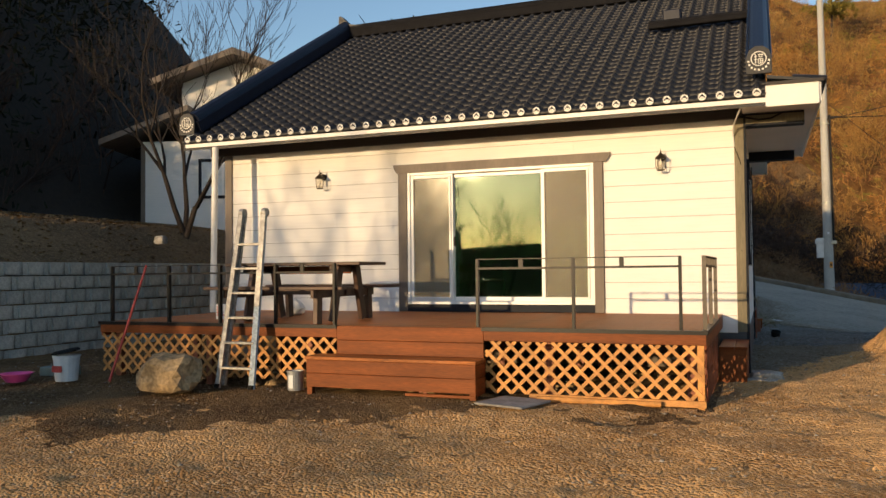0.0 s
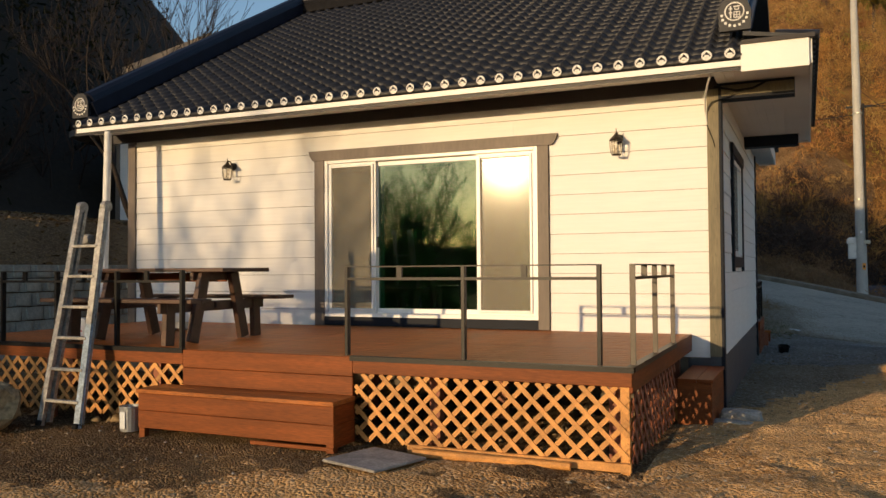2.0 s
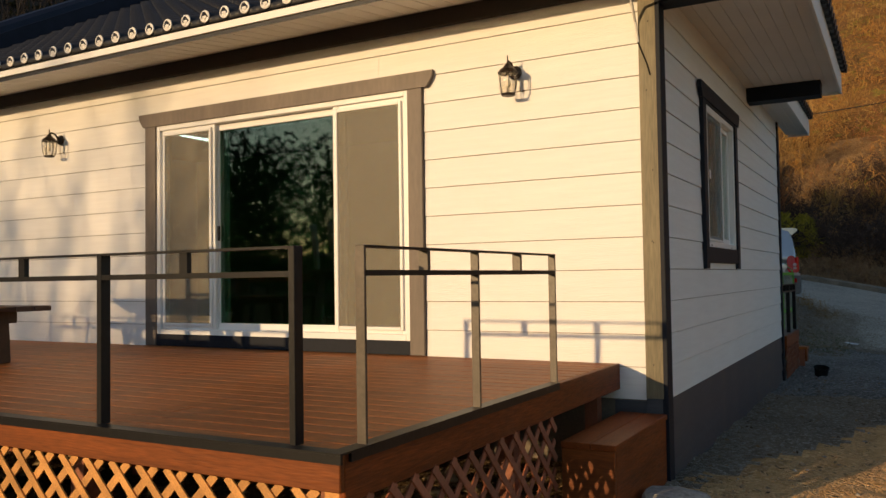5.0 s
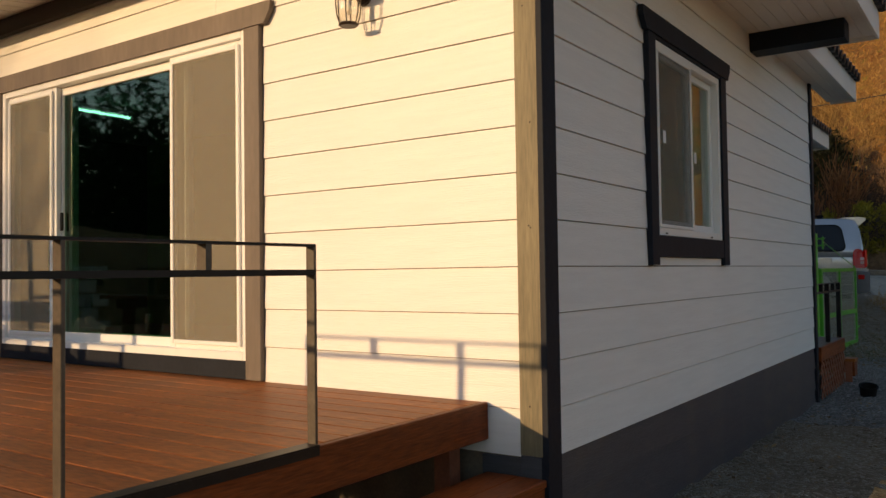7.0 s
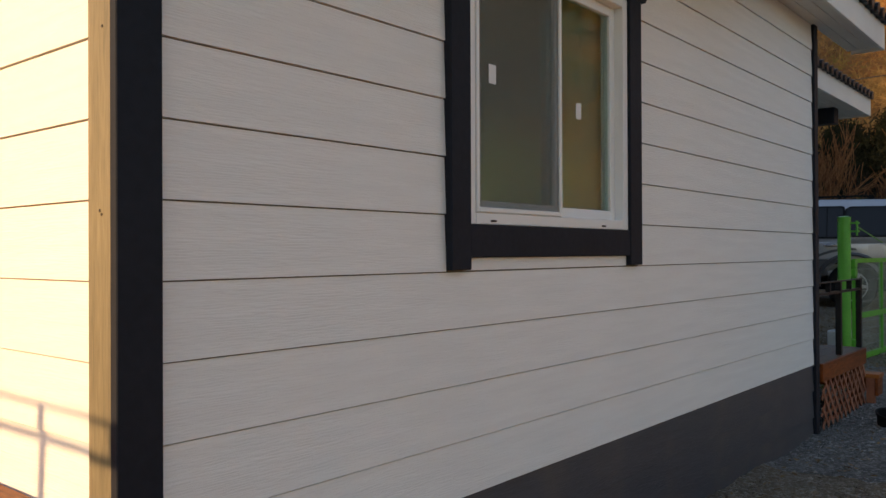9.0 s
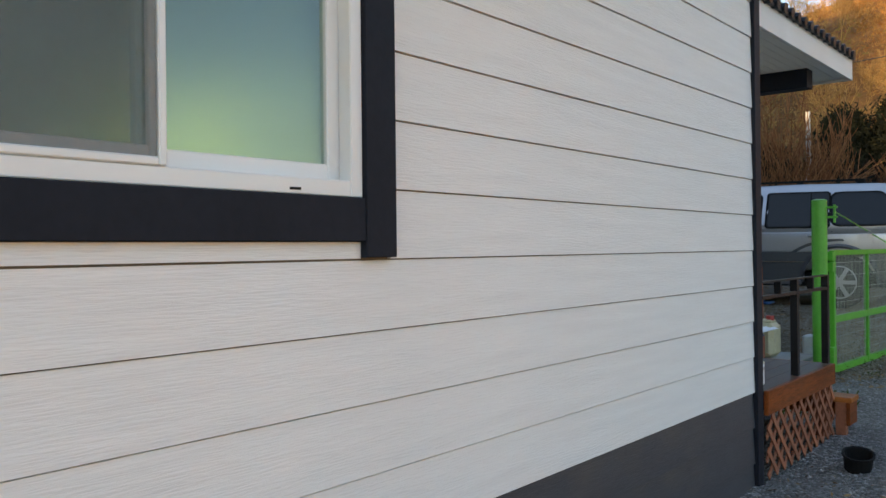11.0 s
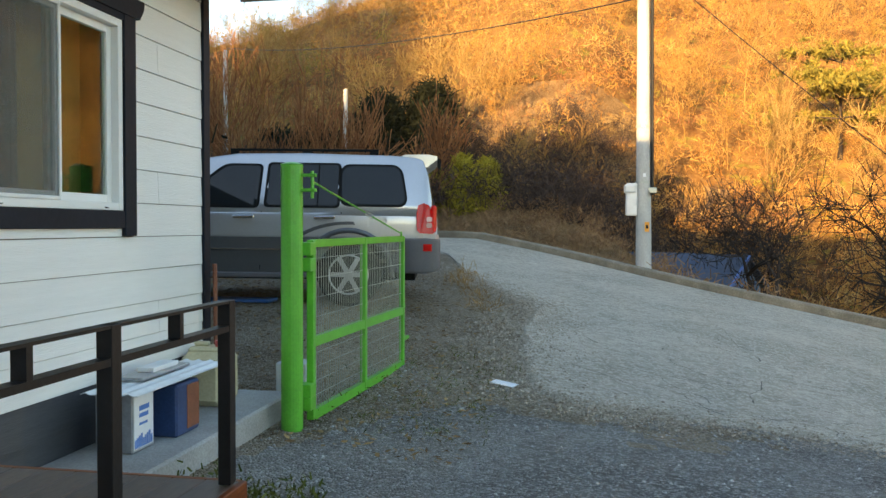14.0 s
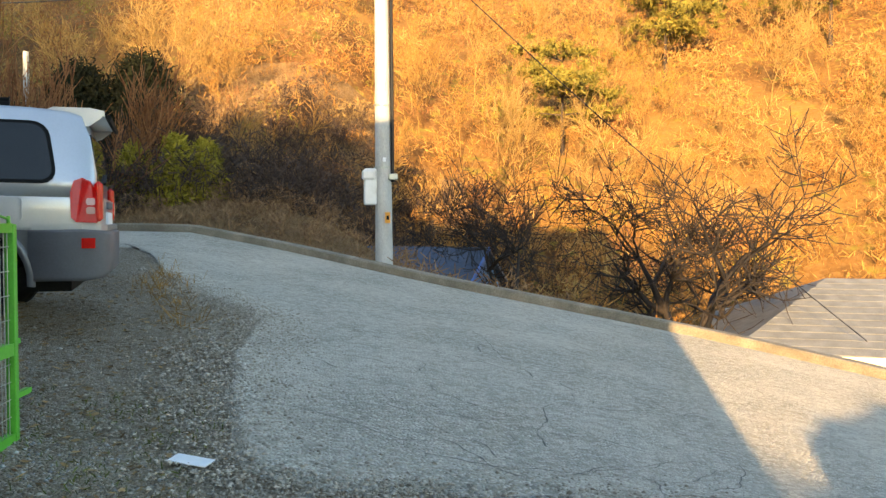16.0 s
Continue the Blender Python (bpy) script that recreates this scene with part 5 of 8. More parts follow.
railing("black steel railing round the small back porch", [(0.008, 7.18, 0.05, 0.05), (0.008, 7.95, 0.05, 0.05)], 1.175, P_Z, [((0.008, Y_B + 0.03), (0.008, 7.18)), ((0.008, 7.18), (0.008, 7.95))])
lowstep = thing("porch_step", "short red-brown timber step at the porch end", "step")
part("tread", boxed(-0.9, 0.17, P_Y + 0.04, P_Y + 0.27, 0.16, 0.2, bevel=0.004), M["deck"], lowstep)
part("side_board", boxed(0.13, 0.16, P_Y + 0.04, P_Y + 0.26, -0.02, 0.16, bevel=0.004), M["deck_y"], lowstep)
part("side_board", boxed(-0.9, -0.87, P_Y + 0.04, P_Y + 0.26, -0.14, 0.16, bevel=0.004), M["deck_y"], lowstep)
part("corner_leg", boxed(0.05, 0.125, P_Y + 0.05, P_Y + 0.12, -0.2, 0.16), M["lattice_shaded"], lowstep)
part("front_board", boxed(-0.86, 0.125, P_Y + 0.235, P_Y + 0.26, 0.02, 0.16, bevel=0.004), M["shaded_riser"], lowstep)
slab = single("concrete_slab", boxed(WING_X + 0.02, -0.98, P_Y + 0.34, 11.3, -0.3, 0.12, bevel=0.015), M["concrete"], "grey concrete apron along the wing wall", "pavement", kind="structure")

# ---- things on and round the front deck ----
def wall_lantern(x):
    """A bronze carriage lamp on a curved arm."""
    l = thing("wall_lantern", "bronze wall lantern with clear curved glass on white siding", "lamp", (x, -0.018, 2.68), group="wall lanterns")
    part("back_plate", lathe(bmesh.new(), [(0.001, 0), (0.055, 0), (0.05, 0.015), (0.02, 0.025), (0.001, 0.026)], sides=14), M["iron"], l).matrix_basis = pose(0.0, 0, 0.2, 90, 0, 0)
    bm = bmesh.new()
    arc = [(0.0, -0.02, 0.20), (0.0, -0.07, 0.255), (0.0, -0.115, 0.262), (0.0, -0.135, 0.235)]
    for a, b in zip(arc, arc[1:]):
        tube(bm, a, b, 0.009, sides=8)
    part("arm", bm, M["iron"], l)
    c = (0, -0.135, 0)
    part("cap", lathe(bmesh.new(), [(0.075, 0.165), (0.078, 0.172), (0.062, 0.195), (0.04, 0.212), (0.026, 0.226), (0.018, 0.24), (0.006, 0.25), (0.004, 0.30), (0.001, 0.305)], c, 12), M["iron"], l)
    part("base", lathe(bmesh.new(), [(0.001, 0.0), (0.045, 0.0), (0.055, 0.008), (0.052, 0.016), (0.001, 0.018)], c, 12), M["iron"], l)
    for k in range(6):
        bm = bmesh.new()
        t = 2 * math.pi * k / 6
        pts = [(r * math.cos(t), -0.135 + r * math.sin(t), z) for r, z in ((0.05, 0.012), (0.066, 0.06), (0.07, 0.11), (0.072, 0.168))]
        for a, b in zip(pts, pts[1:]):
            tube(bm, a, b, 0.0035, sides=5)
        part("cage_bar", bm, M["iron"], l)
    g = part("glass", lathe(bmesh.new(), [(0.045, 0.016), (0.062, 0.06), (0.066, 0.11), (0.067, 0.165)], c, 14), M["lampglass"], l, smooth=True)
    g.visible_shadow = False
    part("bulb", lathe(bmesh.new(), [(0.001, 0.06), (0.018, 0.075), (0.02, 0.095), (0.01, 0.125), (0.009, 0.165)], c, 10), M["bulb"], l, smooth=True)
    return l


lantern = wall_lantern(-1.06)
copy_thing(lantern, pose(-6.40, -0.018, 2.68))
copy_thing(lantern, pose(WING_X + 0.018, 7.75, 2.78, 0, 0, 90))

# picnic table with fixed benches
def plank(name, parent, x0, x1, y0, y1, z0, z1, material):
    return part(name, boxed(x0, x1, y0, y1, z0, z1, bevel=0.006), material, parent)


table = thing("picnic_table", "dark walnut-stained picnic table with fixed benches on the deck", "table", (-5.32, -2.40, DK_Z))
for k in range(5):
    plank("top_plank", table, -0.98, 0.98, -0.375 + k * 0.151, -0.375 + k * 0.151 + 0.146, 0.705, 0.745, M["table"])
for side in (-1, 1):
    for k in range(2):
        y = side * 0.68 - 0.145 + k * 0.148
        plank("bench_plank", table, -0.98, 0.98, y, y + 0.142, 0.41, 0.45, M["table"])
for x in (-0.62, 0.62):
    for side in (-1, 1):
        part("leg", bar(bmesh.new(), (x, side * 0.40, 0.012), (x, side * 0.22, 0.705), 0.13, 0.06, up=(1, 0, 0), bevel=0.004), M["table"], table)
        part("bench_leg", bar(bmesh.new(), (x - 0.05, side * 0.68, 0.0), (x - 0.05, side * 0.66, 0.41), 0.12, 0.06, up=(1, 0, 0), bevel=0.004), M["table"], table)
    plank("cross_beam", table, x - 0.075, x - 0.03, -0.80, 0.80, 0.31, 0.41, M["table"])
    plank("top_batten", table, x - 0.075, x - 0.03, -0.35, 0.35, 0.62, 0.705, M["table"])
plank("stretcher", table, -0.62, 0.62, -0.03, 0.03, 0.33, 0.40, M["table"])
plank("apron_board", table, -0.55, 0.55, 0.2, 0.23, 0.60, 0.70, M["shaded_riser"])
bag = single("plastic_bag", lathe(bmesh.new(), [(0.10, 0.0), (0.16, 0.03), (0.17, 0.10), (0.13, 0.17), (0.08, 0.2), (0.03, 0.21)], sides=14), M["paperwhite"], "crumpled white plastic bag under the table", "bag", (-6.15, -1.35, DK_Z + 0.002))
for v in bag.data.vertices:
    v.co *= 1 + 0.16 * math.sin(v.co.x * 41 + v.co.z * 63) * math.cos(v.co.y * 37)
carton = thing("carton", "small white printed carton standing on the deck", "box", (-6.55, -2.45, DK_Z + 0.002))
part("body", boxed(-0.1, 0.1, -0.06, 0.06, 0, 0.2, bevel=0.004), M["paperwhite"], carton)
for k in range(4):
    part("print_bar", boxed(-0.08, 0.05 - 0.02 * k, -0.0615, -0.0605, 0.05 + 0.035 * k, 0.065 + 0.035 * k), M["redpaint"], carton, "line of unreadable print")

# ladder
ladder = thing("ladder", "scuffed aluminium step ladder leaning at the deck edge", "ladder", (-5.52, -3.5, 0.0))
foot_y, top_y, top_z = -0.16, 0.22, 2.10


def on_ladder(x, f, out=0.0):
    return (x * (1 - 0.33 * f), foot_y + (top_y - foot_y) * f - out, top_z * f)


for side, lower in ((-1, M["alu"]), (1, M["ladderblue"])):
    x = side * 0.235
    part("rail", bar(bmesh.new(), on_ladder(x, 0.0), on_ladder(x, 0.45), 0.03, 0.062, up=(1, 0, 0), bevel=0.004), lower, ladder, "worn painted lower rail" if side > 0 else "")
    part("rail", bar(bmesh.new(), on_ladder(x, 0.45), on_ladder(x, 0.985), 0.03, 0.062, up=(1, 0, 0), bevel=0.004), M["alu"], ladder)
    a, b = on_ladder(x, 0.0, -0.07), on_ladder(x, 0.97, -0.05)
    part("rear_rail", bar(bmesh.new(), (a[0] * 0.86, a[1], a[2] + 0.02), (b[0] * 0.9, b[1], b[2]), 0.026, 0.05, up=(1, 0, 0), bevel=0.004), M["alu"], ladder)
    hinge = Vector(on_ladder(x, 0.985))
    part("hinge", tube(bmesh.new(), hinge + Vector((-0.025, 0.03, 0)), hinge + Vector((0.025, 0.03, 0)), 0.055, sides=14), M["alu"], ladder, "round locking hinge")
    part("foot_pad", boxed(x - 0.03, x + 0.03, foot_y - 0.04, foot_y + 0.04, 0.0, 0.045, bevel=0.006), M["black"], ladder)
for k in range(1, 7):
    f = k / 7.0 * 0.97 - 0.03
    part("rung", bar(bmesh.new(), on_ladder(-0.23, f), on_ladder(0.23, f), 0.03, 0.045, up=(0, 1, 0), bevel=0.005), M["alu"], ladder)


def lump(name, sx, sy, sz, seed, material, label, category, at, cuts=4, rough=0.16):
    """A rough stone: a cut block pushed out of true."""
    bm = bmesh.new()
    bmesh.ops.create_icosphere(bm, subdivisions=3, radius=1.0)
    for v in bm.verts:
        p = v.co.copy()
        m = max(abs(p.x), abs(p.y), abs(p.z))
        p = p.lerp(p / m, 0.62)
        n = noise.noise(p * 1.3 + Vector((seed, 0, 0))) * 0.5 + noise.noise(p * 3.1 + Vector((0, seed, 0))) * 0.22 + noise.noise(p * 7.0 + Vector((0, 0, seed))) * 0.08
        p *= 1 + rough * 1.6 * n
        v.co = Vector((p.x * sx, p.y * sy, max(p.z, -0.8) * sz))
    ob = single(name, bm, material, label, category, at)
    return ob


lump("boulder", 0.32, 0.26, 0.23, 4.6, M["rock"], "large ochre angular boulder lying on the yard", "rock", (-6.20, -3.95, 0.17), rough=0.36)
lump("stone_block", 0.20, 0.15, 0.10, 7.0, M["greystone"], "grey squared stone lying by the house corner", "rock", (0.24, -0.72, -0.04))
lump("stone_block", 0.22, 0.09, 0.045, 9.0, M["greystone"], "flat grey stone lying before the larger stone", "rock", (0.16, -0.98, -0.05))
lump("field_stone", 0.07, 0.05, 0.04, 5.0, M["rock"], "small brown stone in the sunlit yard", "rock", (2.05, -2.2, -0.03))
lump("boulder", 0.12, 0.10, 0.10, 11.0, M["greystone"], "pale stone half buried in the dark bank", "rock", (-11.6, 2.2, 2.05))

mat_board = single("ground_board", boxed(-0.28, 0.28, -0.27, 0.27, 0.0, 0.022, bevel=0.006), M["greystone"], "flat grey paving board on the earth before the lattice", "board", (-2.12, -3.78, 0.012))
mat_board.rotation_euler = (0, 0, -0.3)
log = single("log", tube(bmesh.new(), (-0.62, 0, 0), (0.62, 0.03, 0.0), 0.035, 0.028, 9), M["lattice"], "pale thin log along the foot of the lattice", "log", (-1.35, -3.42, 0.01))

pail = thing("paint_pail", "battered tin pail standing before the steps", "bucket", (-4.80, -3.50, -0.01))
part("body", lathe(bmesh.new(), [(0.085, 0.0), (0.088, 0.01), (0.095, 0.21), (0.10, 0.215), (0.10, 0.225), (0.09, 0.224), (0.08, 0.02)], sides=18), M["tin"], pail)
part("stain", boxed(-0.03, 0.03, -0.096, -0.09, 0.03, 0.18), M["bucket"], pail, "dried paint run")
bucket = thing("plastic_pail", "white plastic paint pail with a dark lid lying loose", "bucket", (-8.02, -3.72, 0.0))
part("body", lathe(bmesh.new(), [(0.13, 0.0), (0.135, 0.01), (0.16, 0.30), (0.168, 0.302), (0.168, 0.325), (0.158, 0.325), (0.12, 0.02)], sides=20), M["bucket"], bucket)
part("lid", lathe(bmesh.new(), [(0.001, 0.345), (0.17, 0.335), (0.172, 0.35), (0.15, 0.365), (0.001, 0.37)], (0.05, 0.03, 0), 20), M["black"], bucket, "dark tilted lid").matrix_basis = pose(0, 0, 0.02, 7, -8, 0)
part("label", boxed(-0.08, 0.08, -0.158, -0.15, 0.12, 0.2), M["redpaint"], bucket, "faded printed band")
basin = single("basin", lathe(bmesh.new(), [(0.10, 0.0), (0.12, 0.006), (0.19, 0.10), (0.205, 0.104), (0.205, 0.112), (0.18, 0.108), (0.11, 0.014)], sides=22), M["pink"], "pink plastic wash basin on the ground", "basin", (-8.62, -3.95, -0.01))
tray = single("tray", boxed(-0.22, 0.22, -0.15, 0.15, 0.0, 0.12, bevel=0.012), mat("grey_green_plastic", (0.16, 0.20, 0.18), 0.5), "grey-green plastic tray beside the pail", "tray", (-8.62, -3.25, -0.01))
stick = single("red_pole", tube(bmesh.new(), (-7.42, -3.62, 0.0), (-7.12, -3.30, 1.45), 0.017, 0.015, 8), M["redpaint"], "faded red wooden handle leaning on the railing", "pole")

pipe = thing("drainpipe", "white round drainpipe from the eave to the deck", "pipe", (-7.98, -0.72, DK_Z))
part("shaft", tube(bmesh.new(), (0.0, -0.1, 0.004), (-0.02, 0.0, 2.66), 0.05, sides=16), M["pvc"], pipe)
part("collar", tube(bmesh.new(), (0.0, -0.085, 0.38), (0.0, -0.081, 0.46), 0.056, sides=16), M["pvc"], pipe)

cable = thing("cable", "pale wire hanging from the roof edge down the corner", "cable")
curve_pts = [(0.02, -0.72, 3.40), (-0.05, -0.5, 3.30), (-0.11, -0.2, 3.22), (-0.12, -0.07, 3.10), (-0.11, -0.05, 2.96), (-0.05, -0.05, 2.80), (-0.03, -0.05, 2.72)]
bm = bmesh.new()
for a, b in zip(curve_pts[:4], curve_pts[1:5]):
    tube(bm, a, b, 0.011, sides=7)
part("outer_sheath", bm, M["pvc"], cable)
bm = bmesh.new()
for a, b in zip(curve_pts[4:], curve_pts[5:]):
    tube(bm, a, b, 0.005, sides=6)
part("inner_wire", bm, M["black"], cable, "thin dark wire")
bm = bmesh.new()
for a, b in (((-0.03, -0.06, 3.36), (0.2, -0.07, 3.30)), ((0.2, -0.07, 3.30), (0.36, -0.07, 3.31)), ((0.36, -0.07, 3.31), (0.48, -0.05, 3.37))):
    tube(bm, a, b, 0.012, sides=7)
part("inner_wire", bm, M["black"], cable, "thin dark wire")

# ---- bank, block wall and the house above ----
block_wall = thing("block_wall", "grey split-face concrete block retaining wall under a dark bank", "wall", kind="structure")
WX = -11.3
bm = bmesh.new()
prism(bm, [(0.0, 0.01), (0.44, 0.01), (0.44, 0.235), (0.0, 0.235)], "x", -0.25, -0.05)
prism(bm, [(0.01, 0.01), (0.43, 0.01), (0.44, 0.235), (0.0, 0.235)], "x", -0.05, -0.02)
prism(bm, [(0.10, 0.03), (0.34, 0.03), (0.36, 0.22), (0.08, 0.22)], "x", -0.02, 0.03)
block_mesh = mesh_of("block", bm, M["block"])
for r in range(7):
    for k in range(30):
        y = -5.0 + k * 0.45 + (0.225 if r % 2 else 0.0)
        piece("block", block_mesh, block_wall, pose(WX - 0.02 * r + 0.006 * ((k * 7 + r * 3) % 3), y, -0.12 + r * 0.242))
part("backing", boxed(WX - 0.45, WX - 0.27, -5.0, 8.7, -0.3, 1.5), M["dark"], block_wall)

house = thing("neighbour_house", "white lap-sided house with a timber-edged gable above the bank", "house", (-20.2, 11.3, 0.0))
part("wall", boxed(0.0, 9.0, 0.0, 7.0, 2.4, 5.9), M["siding"], house)
bm = bmesh.new()
for k in range(15):
    box(bm, 0.02, 9.0, -0.02, 0.0, 3.05 + k * 0.2, 3.05 + k * 0.2 + 0.19)
part("siding", bm, M["siding"], house)
part("corner_board", boxed(-0.04, 0.10, -0.06, 0.1, 2.4, 5.9), M["brown"], house)
part("roof", prism(bmesh.new(), [(-1.15, 5.78), (1.9, 6.95), (1.9, 7.15), (-1.15, 5.98)], "y", -1.0, 7.5), M["brown"], house, "tan timber verge and dark roof")
part("upper_wall", prism(bmesh.new(), [(1.4, 5.9), (8.0, 5.9), (8.0, 7.2), (3.45, 8.85), (1.4, 8.1)], "y", -0.02, 0.1), M["siding"], house)
part("upper_roof", prism(bmesh.new(), [(0.6, 7.82), (3.45, 8.9), (8.6, 6.95), (8.6, 7.15), (3.45, 9.12), (0.6, 8.04)], "y", -1.0, 7.5), M["brown"], house, "tan timber verge of the upper roof")
house.rotation_euler = (0, 0, radians(21.5))
w = part("window", ring_frame(bmesh.new(), "x", -0.08, 0.08, 2.0, 3.7, 4.0, 5.4, 0.1), M["trim"], house)
part("pane", boxed(2.1, 3.6, -0.05, -0.04, 4.1, 5.3), M["bucket"], w, "pale curtained pane")
part("mullion", boxed(2.82, 2.9, -0.07, -0.02, 4.1, 5.3), M["vinyl"], w)

# ---- back porch clutter ----
can = thing("oil_can", "square tin can with blue and white print on the concrete", "can", (-1.36, 9.5, 0.122))
part("body", boxed(-0.12, 0.12, -0.12, 0.12, 0, 0.345, bevel=0.008), M["tin"], can)
part("label", boxed(0.1195, 0.1225, -0.105, 0.105, 0.02, 0.33), M["paperwhite"], can, "white label with blue print")
for k, (a, b) in enumerate(((0.24, 0.27), (0.20, 0.225), (0.155, 0.17))):
    part("print_bar", boxed(0.1225, 0.1235, -0.05, 0.06 - 0.01 * k, a, b), M["blue"], can)
for k in range(9):
    h = 0.05 + 0.03 * ((k * 5) % 4) / 3
    part("print_flame", boxed(0.1225, 0.1235, -0.1 + k * 0.022, -0.1 + k * 0.022 + 0.018, 0.025, 0.025 + h), M["blue"], can)
part("rim", boxed(-0.124, 0.124, -0.124, 0.124, 0.335, 0.352, bevel=0.004), M["tin"], can)
can2 = thing("drum", "dark navy square tin with a bare side on the concrete", "can", (-1.30, 9.92, 0.122))
part("body", boxed(-0.15, 0.13, -0.15, 0.15, 0, 0.33, bevel=0.012), M["navy"], can2)
part("bare_panel", boxed(0.1295, 0.133, -0.02, 0.14, 0.03, 0.31), M["rust"], can2, "bare brown side panel")
sheet = thing("steel_sheet", "white ribbed steel offcut laid across the cans", "sheet", (0, 0, 0))
bm = bmesh.new()
rib = []
for k in range(13):
    u = k / 12
    rib.append((-1.52 + 0.36 * u, 0.482 + (0.012 if k % 3 == 1 else 0.0)))
outline = rib + [(x, z - 0.004) for x, z in rib[::-1]]
prism(bm, outline, "y", 9.30, 10.52)
part("panel", bm, M["sheet"], sheet)
note = thing("flat_package", "small white package with print lying on the steel sheet", "package", (-1.42, 9.95, 0.497))
part("tray", boxed(-0.09, 0.09, -0.3, 0.3, 0.0, 0.02, bevel=0.003), M["tin"], note)
part("card", boxed(-0.06, 0.06, -0.12, 0.2, 0.021, 0.05, bevel=0.003), M["paperwhite"], note)
jerry = thing("jerrycan", "yellowed plastic jerrycan with a red cap on the concrete", "can", (-1.43, 10.76, 0.122))
part("body", boxed(-0.17, 0.17, -0.16, 0.16, 0, 0.40, bevel=0.05), M["jerry"], jerry)
part("shoulder", boxed(-0.13, 0.13, -0.10, 0.10, 0.39, 0.43, bevel=0.015), M["jerry"], jerry)
part("cap", tube(bmesh.new(), (0.09, 0, 0.42), (0.09, 0, 0.475), 0.045, sides=14), M["redpaint"], jerry, "red screw cap")
part("handle", boxed(-0.12, 0.0, -0.02, 0.02, 0.43, 0.465, bevel=0.01), M["jerry"], jerry)
hoe = single("tool_handle", tube(bmesh.new(), (-1.54, 11.1, 0.12), (-1.56, 11.12, 1.15), 0.018, sides=8), M["rust"], "brown wooden tool handle leaning on the wall end", "tool")
planter = thing("plant_pot", "rust-brown plastic pot with a withered plant on the porch", "pot", (-0.32, 6.86, P_Z + 0.002))
part("body", lathe(bmesh.new(), [(0.09, 0.0), (0.12, 0.16), (0.13, 0.162), (0.13, 0.19), (0.114, 0.19), (0.085, 0.02)], sides=18), M["rust"], planter)
part("soil", lathe(bmesh.new(), [(0.001, 0.15), (0.112, 0.15), (0.112, 0.16), (0.001, 0.168)], sides=18), M["dark"], planter)
bm = bmesh.new()
for k in range(9):
    a, h = k * 2.4, 0.10 + 0.03 * (k % 4)
    mid = (0.04 * math.cos(a), 0.04 * math.sin(a), 0.16 + h * 0.6)
    tube(bm, (0.015 * math.cos(a), 0.015 * math.sin(a), 0.15), mid, 0.004, 0.003, 5)
    tube(bm, mid, (0.11 * math.cos(a), 0.11 * math.sin(a), 0.16 + h * 0.75), 0.003, 0.002, 5)
part("dead_stems", bm, M["rust"], planter, "withered brown stems")
box1 = thing("detergent_box", "small white carton with a green printed panel and red cap", "box", (-0.12, 6.62, P_Z + 0.002))
part("body", boxed(-0.08, 0.08, -0.06, 0.06, 0, 0.15, bevel=0.005), M["paperwhite"], box1)
part("print_panel", boxed(0.0795, 0.082, -0.05, 0.02, 0.02, 0.07), M["mossgreen"], box1)
part("print_bar", boxed(0.0795, 0.082, -0.045, 0.045, 0.10, 0.12), M["greystone"], box1)
part("cap", tube(bmesh.new(), (-0.03, 0.02, 0.148), (-0.03, 0.02, 0.185), 0.03, sides=12), M["redpaint"], box1)
part("lid", boxed(-0.082, 0.082, -0.062, 0.062, 0.14, 0.156, bevel=0.004), M["jerry"], box1, "yellowed folded lid")
bowl = single("black_pot", lathe(bmesh.new(), [(0.07, 0.0), (0.085, 0.01), (0.095, 0.11), (0.105, 0.115), (0.105, 0.128), (0.09, 0.125), (0.07, 0.02)], sides=18), M["black"], "black plastic pot lying on the gravel", "pot", (0.42, 7.15, float(height(0.42, 7.15)) - 0.005))
bowl.rotation_euler = (0.25, 0.1, 0.0)
paper = single("paper_scrap", boxed(-0.13, 0.13, -0.07, 0.07, 0.0, 0.006), M["paperwhite"], "torn white paper scrap on the gravel", "paper", (0.53, 13.3, float(height(0.53, 13.3)) + 0.045))
paper.rotation_euler = (0.04, 0.1, -0.35)
crate = single("plastic_box", boxed(-0.14, 0.14, -0.12, 0.12, 0, 0.34, bevel=0.015), M["bucket"], "pale plastic box on the gravel behind the gate", "box", (-1.08, 11.65, float(height(-1.08, 11.65)) - 0.005))

# ---- gate ----
gpost = thing("gate_post", "bright green round steel gate post", "post", (-0.82, 10.86, 0.0))
gz0 = float(height(-0.82, 10.86))
part("shaft", tube(bmesh.new(), (0, 0, gz0 - 0.05), (0, 0, 1.90), 0.082, sides=24), M["green"], gpost, smooth=False)
part("cap", lathe(bmesh.new(), [(0.083, 1.90), (0.085, 1.912), (0.05, 1.925), (0.001, 1.93)], sides=24), M["green"], gpost)
for z in (1.72, 1.83):
    part("lug", boxed(0.06, 0.19, -0.02, 0.02, z - 0.012, z + 0.012, bevel=0.003), M["green"], gpost)
part("lug_pin", tube(bmesh.new(), (0.16, 0, 1.66), (0.16, 0, 1.86), 0.014, sides=8), M["green"], gpost)
G0, G1 = Vector((-0.74, 11.06, 0)), Vector((-0.585, 13.5, 0))
gate = thing("gate", "bright green steel gate with welded wire mesh, standing open", "gate")


def gp(f, z):
    p = G0.lerp(G1, f)
    return Vector((p.x, p.y, z))


